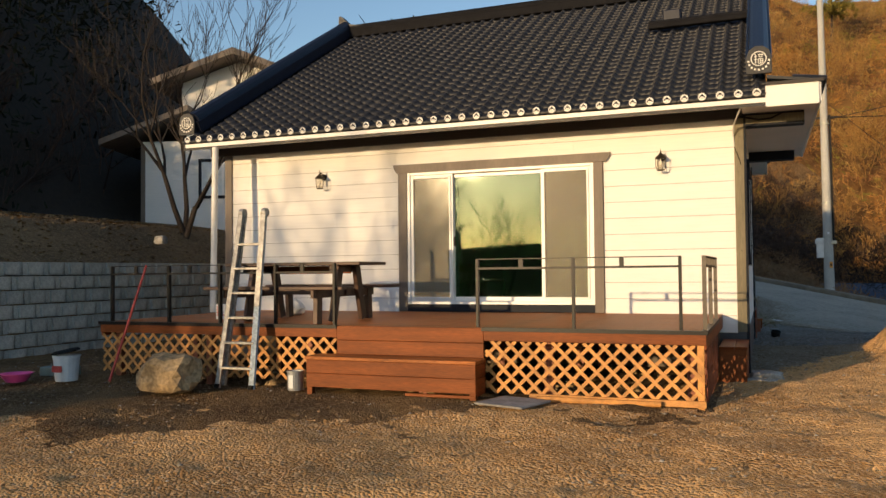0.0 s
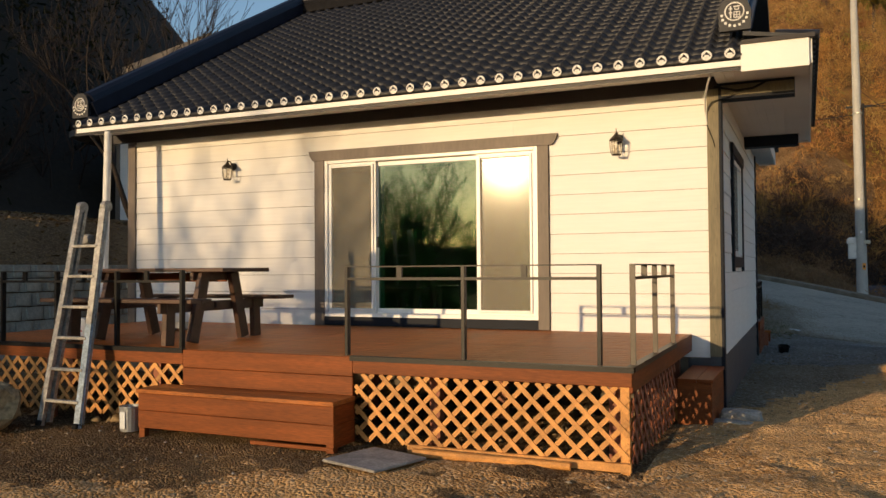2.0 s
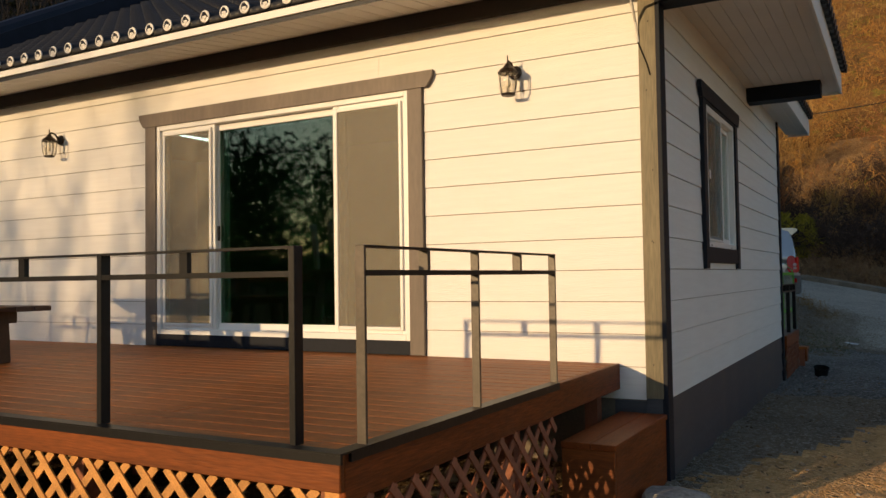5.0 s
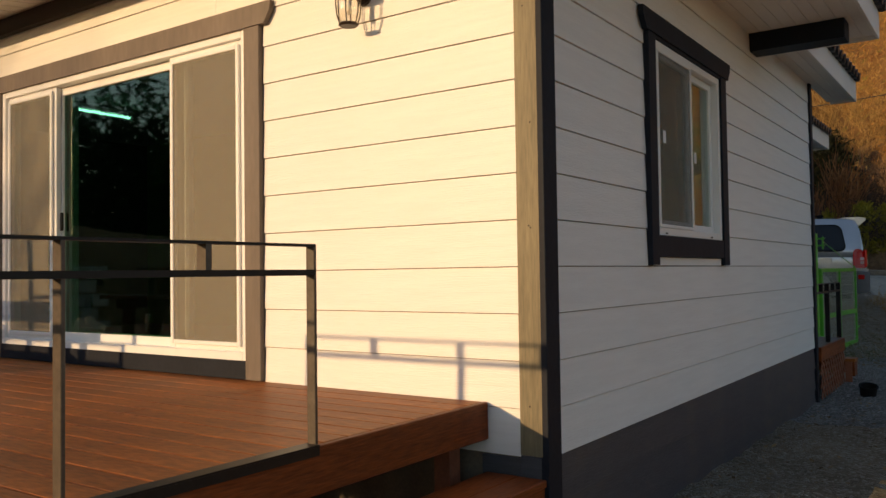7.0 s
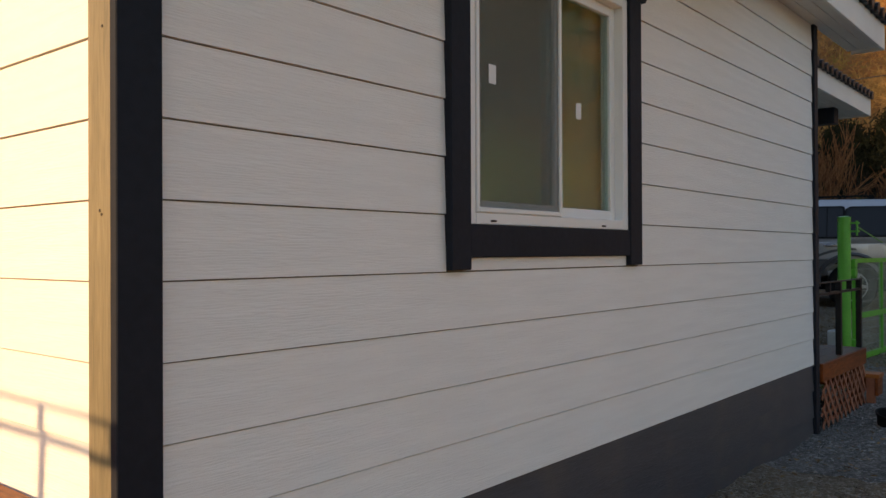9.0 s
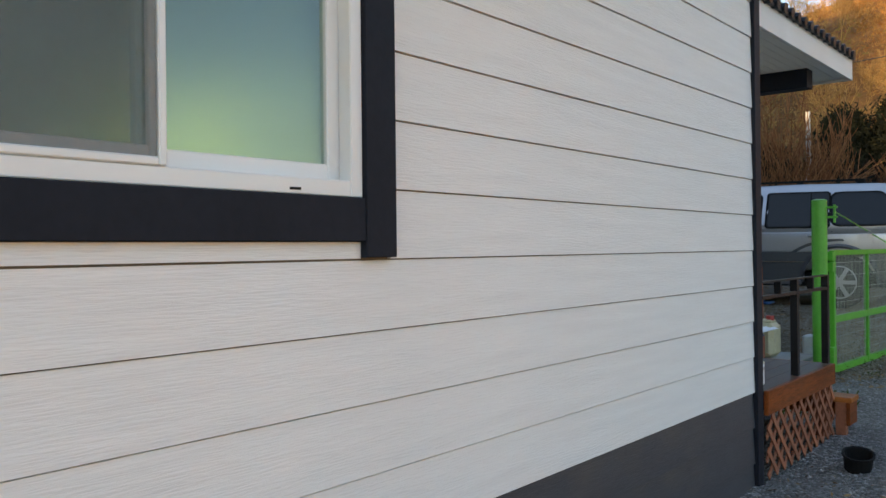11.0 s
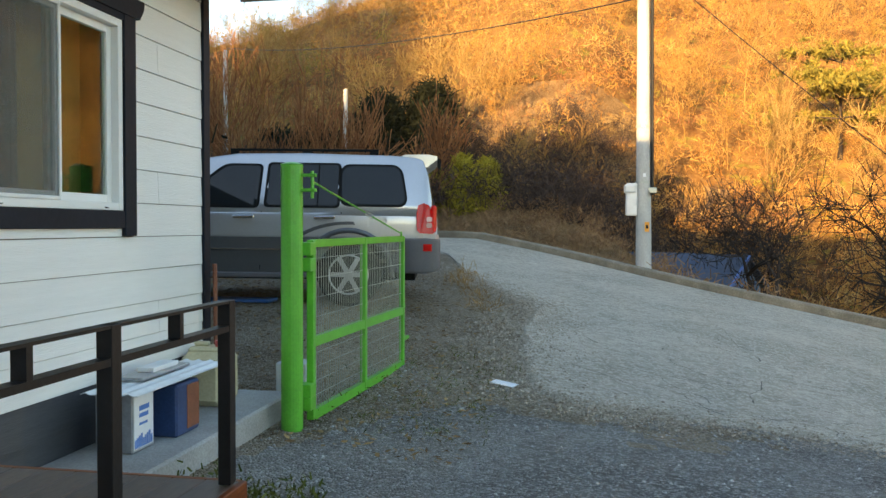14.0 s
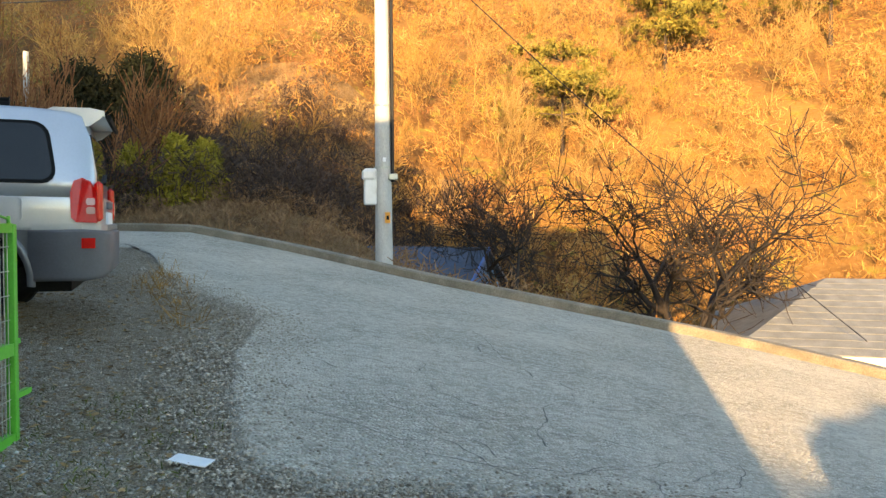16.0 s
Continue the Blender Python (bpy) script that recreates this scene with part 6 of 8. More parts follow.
gb, gt = -0.04, 1.345
gate_len = (G1 - G0).length
for f in (0.0, 0.5, 1.0):
    part("upright", bar(bmesh.new(), gp(f, gb), gp(f, gt), 0.06, 0.055, up=(1, 0, 0), bevel=0.004), M["green"], gate)
for z, w in ((gb + 0.03, 0.07), (0.56, 0.07), (gt - 0.025, 0.05)):
    part("rail", bar(bmesh.new(), gp(0.012, z), gp(0.988, z), 0.05, w, bevel=0.004), M["green"], gate)
for lo, hi in ((gb + 0.06, 0.53), (0.59, gt - 0.05)):
    for k in range(1, 48):
        if k != 24:
            part("mesh_wire", tube(bmesh.new(), gp(k / 48, lo), gp(k / 48, hi), 0.0034, sides=5), M["wire"], gate)
    for j in range(1, 5):
        z = lo + (hi - lo) * j / 4.6
        part("mesh_wire", tube(bmesh.new(), gp(0.01, z), gp(0.99, z), 0.003, sides=5), M["wire"], gate)
for z in (1.16, 1.28, 0.10, 0.20):
    part("hinge", boxed(-0.81, -0.70, 10.93, 11.06, z - 0.05, z + 0.05, bevel=0.006), M["green"], gate)
part("bolt_rod", tube(bmesh.new(), gp(1.015, 0.08), gp(1.015, 0.42), 0.012, sides=8), M["green"], gate)
part("bolt_arm", bar(bmesh.new(), gp(1.0, 0.25), gp(1.10, 0.25), 0.03, 0.03, bevel=0.003), M["green"], gate)
part("bolt_arm", bar(bmesh.new(), gp(1.0, 0.60), gp(1.035, 0.60), 0.03, 0.03, bevel=0.003), M["green"], gate)
stay = thing("gate_stay", "green steel stay wire with a turnbuckle from post to gate", "cable")
a, b = Vector((-0.66, 10.88, 1.78)), gp(0.99, gt + 0.03)
p1, p2 = a.lerp(b, 0.50), a.lerp(b, 0.60)
part("wire_run", tube(bmesh.new(), a, p1, 0.008, sides=7), M["green"], stay)
part("wire_run", tube(bmesh.new(), p2, b, 0.008, sides=7), M["green"], stay)
bm = bmesh.new()
for s in (-0.016, 0.016):
    tube(bm, p1 + Vector((0, 0, s)), p2 + Vector((0, 0, s)), 0.006, sides=6)
part("turnbuckle", bm, M["wire"], stay, "galvanised turnbuckle")
part("end_lug", tube(bmesh.new(), gp(0.99, gt - 0.01), gp(0.99, gt + 0.05), 0.012, sides=8), M["green"], stay)

# ---- parked car: rear at x = 0, nose towards -x, near side at -y ----
car = thing("car", "silver over grey estate off-roader parked on the gravel", "car")
HALF = 0.91


def side_y(z):
    """Half width of the body by height."""
    if z < 1.02:
        return HALF - 0.05 * ((1.02 - z) / 0.7) ** 2
    return HALF - 0.255 * ((z - 1.02) / 0.75) ** 1.25


def loft(stations, zs, half_scale=1.0):
    """A body skin from outline stations (x, z low, z high, tuck) with rounded sides."""
    bm = bmesh.new()
    rings = []
    for x, z0, z1, tuck in stations:
        ring = []
        for s in (-1, 1):
            side = []
            for f in zs:
                z = z0 + (z1 - z0) * f
                side.append(bm.verts.new((x, s * (side_y(z) - tuck) * half_scale, z)))
            ring.append(side)
        rings.append(ring[0] + ring[1][::-1])
    n = len(rings[0])
    for p, q in zip(rings, rings[1:]):
        for k in range(n):
            bm.faces.new((p[k], q[k], q[(k + 1) % n], p[(k + 1) % n]))
    bm.faces.new(rings[0][::-1]), bm.faces.new(rings[-1])
    bmesh.ops.recalc_face_normals(bm, faces=bm.faces)
    return bm


ZS = [0, 0.08, 0.3, 0.55, 0.8, 0.94, 1.0]
R_HUB, F_HUB, WHEEL_R = -1.06, -3.80, 0.375
upper = [(-0.06, 0.80, 1.06, 0.10), (-0.10, 0.80, 1.08, 0.03), (-0.35, 0.80, 1.08, 0.005), (-1.5, 0.80, 1.085, 0.0), (-2.6, 0.80, 1.08, 0.0), (-3.35, 0.80, 1.06, 0.0), (-3.9, 0.80, 1.02, 0.02), (-4.35, 0.80, 0.98, 0.07), (-4.55, 0.80, 0.93, 0.14)]
lower = [(-0.05, 0.44, 0.80, 0.11), (-0.10, 0.42, 0.80, 0.02), (-0.4, 0.40, 0.80, 0.0), (-0.62, 0.40, 0.80, 0.0)]
part("lower_body", loft([(-1.53, 0.36, 0.80, 0.0), (-2.5, 0.36, 0.80, 0.0), (-3.33, 0.36, 0.80, 0.0)], ZS), M["greypaint"], car, "dark grey lower flank", smooth=False)
part("upper_body", loft(upper, ZS), M["silver"], car, "silver flank and bonnet", smooth=True)
part("arch_body", loft([(-0.58, 0.62, 0.80, 0.0), (-0.75, 0.74, 0.80, 0.0), (-1.06, 0.785, 0.80, 0.0), (-1.37, 0.74, 0.80, 0.0), (-1.54, 0.62, 0.80, 0.0)], [0, 0.5, 1.0]), M["greypaint"], car)
part("front_arch_body", loft([(-3.32, 0.62, 0.80, 0.0), (-3.5, 0.74, 0.80, 0.0), (-3.80, 0.785, 0.80, 0.0), (-4.1, 0.74, 0.80, 0.0), (-4.28, 0.62, 0.80, 0.03)], [0, 0.5, 1.0]), M["greypaint"], car)
part("rear_bumper", loft([(0.0, 0.46, 0.78, 0.16), (-0.05, 0.42, 0.80, 0.05), (-0.18, 0.40, 0.81, -0.02), (-0.58, 0.40, 0.80, -0.018)], ZS), M["bumper"], car, "grey plastic rear bumper", smooth=True)
part("front_bumper", loft([(-4.27, 0.40, 0.80, -0.01), (-4.55, 0.40, 0.80, 0.08), (-4.68, 0.44, 0.76, 0.2)], ZS), M["bumper"], car)
part("underbody", boxed(-4.4, -0.3, -0.62, 0.62, 0.30, 0.5), M["black"], car)
# glasshouse
cab = [(-0.11, 1.06, 1.26, 0.06), (-0.16, 1.06, 1.56, 0.03), (-0.22, 1.06, 1.72, 0.01), (-0.32, 1.06, 1.755, 0.0), (-0.6, 1.06, 1.775, 0.0), (-1.6, 1.06, 1.79, 0.0), (-2.4, 1.06, 1.775, 0.0), (-2.75, 1.06, 1.72, 0.0), (-3.1, 1.06, 1.48, 0.0), (-3.55, 1.05, 1.10, 0.02)]
part("cabin", loft(cab, [0, 0.2, 0.45, 0.7, 0.88, 0.97, 1.0]), M["silver"], car, "silver roof and pillars", smooth=True)


def on_side(x, z, out=0.006, s=-1):
    return (x, s * (side_y(z) + out), z)


def side_panel(outline, out, depth=0.004):
    """A panel that follows the car's side, from (x, z) pairs, cut in strips so that it bends with the flank."""
    bm = bmesh.new()
    a = [bm.verts.new(on_side(x, z, out)) for x, z in outline]
    b = [bm.verts.new(on_side(x, z, out - depth - 0.02)) for x, z in outline]
    n = len(outline)
    bm.faces.new(a), bm.faces.new(b[::-1])
    for k in range(n):
        bm.faces.new((a[k], b[k], b[(k + 1) % n], a[(k + 1) % n]))
    bmesh.ops.triangulate(bm, faces=bm.faces)
    bmesh.ops.recalc_face_normals(bm, faces=bm.faces)
    return bm


def rounded(x0, x1, z0, z1, r, lean0=0.0, lean1=0.0):
    pts = []
    for cx, cz, t0 in ((x1 - r, z0 + r, -90), (x1 - r, z1 - r, 0), (x0 + r, z1 - r, 90), (x0 + r, z0 + r, 180)):
        for k in range(5):
            t = radians(t0 + 90 * k / 4)
            x, z = cx + r * math.cos(t), cz + r * math.sin(t)
            f = (z - z0) / (z1 - z0)
            pts.append((x + (lean1 if cx > (x0 + x1) / 2 else lean0) * f, z))
    return pts


for name, (x0, x1, z0, z1, r, l0, l1) in (("rear_quarter", (-1.15, -0.40, 1.19, 1.64, 0.10, -0.01, -0.09)), ("rear_door", (-2.02, -1.20, 1.17, 1.65, 0.03, 0.02, 0.0)), ("front_door", (-3.12, -2.13, 1.16, 1.63, 0.04, 0.62, 0.02))):
    seal = part(name + "_window", side_panel(rounded(x0 - 0.032, x1 + 0.028, z0 - 0.028, z1 + 0.026, r + 0.02, l0, l1), 0.007), M["black"], car, "black window surround")
    part("pane", side_panel(rounded(x0, x1, z0, z1, r, l0, l1), 0.013), M["carwin"], seal, "dark reflective glass")
part("division_bar", bar(bmesh.new(), on_side(-1.43, 1.16, 0.016), on_side(-1.43, 1.655, 0.016), 0.03, 0.01, up=(1, 0, 0)), M["black"], car)
part("rear_glass", prism(bmesh.new(), [(-0.095, 1.20), (-0.15, 1.58), (-0.19, 1.58), (-0.13, 1.20)], "y", -0.62, 0.62), M["carwin"], car, "rear window catching orange light")
lamp = part("tail_lamp", side_panel([(-0.085, 0.86), (-0.24, 0.865), (-0.275, 0.90), (-0.285, 1.10), (-0.26, 1.19), (-0.20, 1.215), (-0.14, 1.19), (-0.095, 1.10)], 0.014, 0.05), M["redlens"], car, "tall red wrap-round tail lamp")
for z in (0.93, 1.0):
    part("reverse_lens", side_panel(rounded(-0.165, -0.10, z, z + 0.055, 0.015), 0.02, 0.02), M["clearlens"], lamp, "pale clear lens")
part("rear_reflector", side_panel([(-0.10, 0.66), (-0.20, 0.66), (-0.20, 0.74), (-0.10, 0.74)], 0.03, 0.02), M["redlens"], car)
for y0, y1 in ((-0.87, -0.74), (0.74, 0.87)):
    rear = part("tail_lamp", boxed(-0.115, -0.05, y0, y1, 0.87, 1.19, bevel=0.025), M["redlens"], car, "red tail lamp on the rear face")
    part("reverse_lens", boxed(-0.052, -0.044, y0 + 0.03, y1 - 0.03, 0.93, 1.05, bevel=0.003), M["clearlens"], rear)
part("tailgate_handle", boxed(-0.075, -0.035, -0.25, 0.25, 0.98, 1.04, bevel=0.01), M["bumper"], car)
part("plate_recess", boxed(-0.065, -0.04, -0.28, 0.28, 0.82, 0.95, bevel=0.006), M["paperwhite"], car, "pale number plate")
part("rear_wiper", bar(bmesh.new(), (-0.085, -0.05, 1.20), (-0.105, 0.42, 1.30), 0.025, 0.02), M["black"], car)
part("bumper_ledge", loft([(-0.02, 0.80, 0.845, 0.14), (-0.06, 0.80, 0.85, 0.05), (-0.2, 0.80, 0.855, -0.008), (-0.56, 0.80, 0.85, -0.006)], [0, 0.5, 1.0]), M["silver"], car, "silver ledge above the bumper")
sp = part("spoiler", prism(bmesh.new(), [(-0.05, 1.735), (-0.20, 1.72), (-0.36, 1.755), (-0.48, 1.775), (-0.44, 1.795), (-0.16, 1.80), (-0.05, 1.775)], "y", -0.60, 0.60), M["silver"], car, "silver roof spoiler")
part("spoiler_tip", prism(bmesh.new(), [(-0.048, 1.728), (-0.01, 1.70), (0.0, 1.735), (-0.055, 1.778)], "y", -0.59, 0.59), M["black"], sp, "black trailing edge")
for y0, y1 in ((-0.635, -0.60), (0.60, 0.635)):
    part("spoiler_end", prism(bmesh.new(), [(-0.05, 1.775), (-0.07, 1.72), (-0.16, 1.65), (-0.21, 1.64), (-0.29, 1.70), (-0.46, 1.775), (-0.16, 1.797)], "y", y0, y1), M["silver"], sp)
for s in (-1, 1):
    rail = part("roof_rail", bar(bmesh.new(), (-0.75, s * 0.60, 1.835), (-2.5, s * 0.60, 1.825), 0.035, 0.03, bevel=0.008), M["black"], car, "black roof rail")
    for x in (-0.8, -1.6, -2.45):
        part("rail_foot", boxed(x - 0.05, x + 0.05, s * 0.60 - 0.02, s * 0.60 + 0.02, 1.77, 1.82, bevel=0.006), M["black"], rail)
for x in (-1.34, -2.27):
    h = part("door_handle", bar(bmesh.new(), on_side(x - 0.11, 1.03, 0.028), on_side(x + 0.11, 1.035, 0.028), 0.03, 0.02, bevel=0.008), M["chrome"], car, "chrome door handle")
    part("handle_recess", bar(bmesh.new(), on_side(x - 0.06, 1.03, 0.006), on_side(x + 0.06, 1.03, 0.006), 0.06, 0.006), M["greypaint"], h)
for x in (-1.17, -2.09, -3.14):
    part("door_gap", bar(bmesh.new(), on_side(x, 0.42, 0.001), on_side(x + 0.02, 1.10, 0.001), 0.007, 0.008, up=(1, 0, 0)), M["black"], car)
part("trim_strip", bar(bmesh.new(), on_side(-1.50, 0.66, 0.010), on_side(-3.36, 0.66, 0.010), 0.014, 0.014), M["chrome"], car, "bright side moulding")
part("sill_step", boxed(-3.3, -1.55, -0.95, -0.80, 0.33, 0.39, bevel=0.012), M["bumper"], car)
part("fuel_door", side_panel(rounded(-0.84, -0.62, 0.87, 1.05, 0.03), 0.005), M["silver"], car)
flare = [(R_HUB + 0.50 * math.cos(radians(t)), 0.40 + 0.49 * math.sin(radians(t))) for t in range(-5, 186, 12)]


def flare_skin(dx):
    """An arch moulding: one skin swept round the wheel."""
    bm = bmesh.new()
    rings = []
    for x, z in flare:
        ux, uz = (x - R_HUB) / 0.5, (z - 0.40) / 0.49
        ring = [(x - 0.03 * ux, z - 0.03 * uz, -0.05), (x - 0.03 * ux, z - 0.03 * uz, 0.022), (x + 0.01 * ux, z + 0.01 * uz, 0.026), (x + 0.03 * ux, z + 0.03 * uz, 0.004)]
        rings.append([bm.verts.new(on_side(a + dx, b, o)) for a, b, o in ring])
    for p, q in zip(rings, rings[1:]):
        for k in range(3):
            bm.faces.new((p[k], p[k + 1], q[k + 1], q[k]))
    return bm


part("wheel_flare", flare_skin(0.0), M["greypaint"], car, "grey wheel-arch flare", smooth=True)
part("wheel_flare", flare_skin(F_HUB - R_HUB), M["greypaint"], car, smooth=True)
sweep = [(R_HUB - 0.62 * math.cos(radians(t)) * 1.25, 0.52 + 0.47 * math.sin(radians(t))) for t in range(22, 100, 6)]
part("wing_crease", side_panel(sweep + [(x + 0.02, z - 0.035) for x, z in sweep[::-1]], 0.010), M["greypaint"], car, "grey swage over the rear wheel")


def wheel(x, s):
    w = part("wheel", lathe(bmesh.new(), [(0.22, -0.11), (0.33, -0.115), (WHEEL_R - 0.01, -0.095), (WHEEL_R, -0.06), (WHEEL_R, 0.06), (WHEEL_R - 0.01, 0.095), (0.33, 0.115), (0.22, 0.11)], sides=32), M["black"], car, "black tyre on an alloy rim")
    w.matrix_basis = pose(x, s * 0.79, WHEEL_R, 90 * (1 if s < 0 else -1), 0, 0)
    bm = bmesh.new()
    lathe(bm, [(0.20, 0.07), (0.235, 0.118), (0.225, 0.122), (0.19, 0.085)], sides=32)
    for k in range(6):
        t = 2 * math.pi * k / 6
        bar(bm, (0.03 * math.cos(t), 0.03 * math.sin(t), 0.112), (0.215 * math.cos(t), 0.215 * math.sin(t), 0.105), 0.055, 0.02, up=(0, 0, 1))
    lathe(bm, [(0.001, 0.10), (0.06, 0.10), (0.055, 0.13), (0.001, 0.135)], sides=16)
    part("rim", bm, M["rim"], w, "six-spoke silver alloy rim")
    part("hub_shade", lathe(bmesh.new(), [(0.001, 0.05), (0.20, 0.05), (0.20, 0.055), (0.001, 0.056)], sides=20), M["black"], w)


for x in (R_HUB, F_HUB):
    for s in (-1, 1):
        wheel(x, s)
mir = part("side_mirror", boxed(-3.38, -3.25, -1.12, -0.95, 1.10, 1.27, bevel=0.03), M["silver"], car)
car.matrix_basis = pose(-0.86, 17.26, 0.312, 0, 0.6, 10.5) @ Matrix.Scale(1.2, 4)
tarp = single("blue_tarp", boxed(-0.5, 0.5, -0.2, 0.2, 0, 0.05, bevel=0.02), M["blue"], "crumpled blue sheet under the parked car", "sheet", (-3.6, 16.2, float(height(-3.6, 16.2)) + 0.002))

# ---- poles, wires, far buildings ----
pole = thing("utility_pole", "grey concrete utility pole with a meter box", "pole", (2.86, 27.7, 0.0))
pz = float(height(2.86, 27.7))
part("shaft", tube(bmesh.new(), (0, 0, pz - 0.4), (-0.16, 0, 16.0), 0.215, 0.10, 20), M["pole"], pole)
for z in (4.12, 2.62, 7.6):
    part("band", tube(bmesh.new(), (-0.04, 0, z), (-0.04, 0, z + 0.05), 0.215, sides=20), M["wire"], pole)
mb = part("meter_box", boxed(-0.50, -0.20, -0.24, -0.02, 1.75, 2.62, bevel=0.03), M["pvc"], pole, "pale grey meter box")
part("lid_hood", boxed(-0.55, -0.24, -0.30, -0.05, 2.35, 2.58, bevel=0.04), M["pvc"], mb)
part("conduit", tube(bmesh.new(), (0.19, -0.12, 2.3), (0.13, -0.12, 8.0), 0.045, sides=10), M["steel"], pole, "dark cable conduit")
part("clamp", boxed(0.08, 0.30, -0.25, -0.10, 2.35, 2.5, bevel=0.02), M["wire"], pole)
part("warning_plate", boxed(0.0, 0.12, -0.235, -0.205, 1.32, 1.58), M["orange"], pole, "orange warning plate")
part("plate_mark", boxed(0.03, 0.09, -0.237, -0.2355, 1.40, 1.50), M["black"], pole)
part("number_plate", boxed(-0.06, 0.02, -0.222, -0.21, 2.78, 2.88), M["paperwhite"], pole)
part("cross_bracket", bar(bmesh.new(), (-0.5, 0, 7.9), (0.5, 0, 7.9), 0.08, 0.08), M["steel"], pole)
far_pole = single("utility_pole", tube(bmesh.new(), (0, 0, 0), (0, 0, 6.5), 0.11, 0.09, 10), M["pole"], "slim grey utility pole among bare shrubs", "pole", (-8.5, 37.6, float(height(-8.5, 37.6)) - 0.3))
far_pole2 = single("utility_pole", tube(bmesh.new(), (0, 0, 0), (0, 0, 9.5), 0.16, 0.12, 10), M["pole"], "grey utility pole on the wooded slope", "pole", (-20, 51, float(height(-20, 51)) - 0.5))


def sag(a, b, drop, r, name, label):
    bm = bmesh.new()
    a, b = Vector(a), Vector(b)
    pts = [a.lerp(b, k / 14) - Vector((0, 0, drop * 4 * (k / 14) * (1 - k / 14))) for k in range(15)]
    side = (b - a).cross(Vector((0, 0, 1))).normalized() * r
    rings = [[bm.verts.new(p + o) for o in (side, Vector((0, 0, r)), -side, Vector((0, 0, -r)))] for p in pts]
    for p, q in zip(rings, rings[1:]):
        for k in range(4):
            bm.faces.new((p[k], p[(k + 1) % 4], q[(k + 1) % 4], q[k]))
    bm.faces.new(rings[0][::-1]), bm.faces.new(rings[-1])
    return single(name, bm, M["steel"], label, "cable")


sag((2.8, 27.7, 7.9), (60, 34, 9.5), 0.8, 0.018, "overhead_wire", "thin dark wire strung from the pole across the valley")
sag((2.8, 27.7, 7.6), (-20, 51, 12.0), 0.6, 0.018, "overhead_wire", "thin dark wire strung between two poles")
sag((2.75, 27.7, 8.7), (13.2, 24.3, -1.25), 0.25, 0.016, "overhead_wire", "thin dark wire dropping from the pole to the low house")
sag((2.8, 27.7, 7.8), (40, -20, 9.0), 0.6, 0.016, "overhead_wire", "thin dark wire strung from the pole over the yard")

shed = thing("blue_shed", "blue sheet-roofed shed below the lane", "shed", (5.4, 35.4, 0.0))
sz = float(height(5.4, 35.4))
part("wall", boxed(-2.4, 1.5, -1.6, 1.6, sz - 0.3, -0.72), M["bluetarp"], shed)
part("roof", prism(bmesh.new(), [(-1.95, -0.78), (0, 0.42), (1.95, -0.78), (1.95, -0.70), (0, 0.50), (-1.95, -0.70)], "x", -3.6, 1.7), mat("faded_navy_roof_sheet", (0.03, 0.05, 0.09), 0.55, var=0.25, scale=3.0, dirt=0.3), shed)
part("gable", prism(bmesh.new(), [(-1.6, -0.75), (1.6, -0.75), (0, 0.38)], "x", 1.4, 1.5), M["bluetarp"], shed)
part("verge", bar(bmesh.new(), (1.72, -1.95, -0.74), (1.72, 0, 0.46), 0.05, 0.12), M["blue"], shed)
shed.rotation_euler = (0, 0, -0.55)
low_house = thing("low_house", "house with a grey shingle hip roof below the lane", "house", (17.2, 26.4, 0.0))
part("wall", boxed(-5, 5, -3, 3, -4.0, -1.5), M["pvc"], low_house)
bm = bmesh.new()
e = [bm.verts.new(v) for v in ((-5.8, -3.9, -1.55), (5.8, -3.9, -1.55), (5.8, 3.9, -1.55), (-5.8, 3.9, -1.55))]
t = [bm.verts.new(v) for v in ((-3.0, 0.3, -0.12), (5.8, 0.3, -0.12))]
for f in ((e[0], e[1], t[1], t[0]), (e[2], e[3], t[0], t[1]), (e[3], e[0], t[0]), (e[1], e[2], t[1]), (e[3], e[2], e[1], e[0])):
    bm.faces.new(f)
part("roof", bm, M["greyroof"], low_house, "grey shingle roof")
for k in range(12):
    part("shingle_course", bar(bmesh.new(), (-5.7 + 0.22 * k, -3.85 + 0.345 * k, -1.53 + 0.118 * k), (5.8, -3.85 + 0.345 * k, -1.53 + 0.118 * k), 0.03, 0.012), M["greyroof"], low_house)
low_house.rotation_euler = (0, 0, -0.40)


# ---- plants ----
def grow(rng, base, way, length, radius, level, out_list, kids=(4, 6), droop=0.0, wobble=0.25, shrink=0.62, spread=0.7, gather=0.35):
    """Adds the pieces of a branch, then its side branches, to out_list as (a, b, r0, r1)."""
    n = 4 if level > 1 else (3 if level == 1 else 2)
    p, d, r = np.array(base, float), np.array(way, float), radius
    joints = []
    for k in range(n):
        d = d + rng.normal(0, wobble, 3) * 0.5 + np.array([0, 0, 0.10 - droop])
        d /= np.linalg.norm(d)
        q = p + d * length / n
        r2 = radius * (1 - 0.72 * (k + 1) / n)
        out_list.append((p, q, r, r2))
        joints.append((q, d.copy(), r2))
        p, r = q, r2
    if level <= 0:
        return
    for _ in range(rng.integers(kids[0], kids[1] + 1)):
        q, d0, r0 = joints[rng.integers(1 if level > 1 else 0, n)]
        side = rng.normal(0, 1, 3)
        side -= d0 * (side @ d0)
        side /= np.linalg.norm(side)
        d1 = d0 * (1 - spread * 0.5) + side * spread + np.array([0, 0, gather * 0.4])
        d1 /= np.linalg.norm(d1)
        grow(rng, q, d1, length * shrink * rng.uniform(0.7, 1.15), max(r0 * 0.8, 0.004), level - 1, out_list, kids, droop, wobble, shrink, spread, gather)


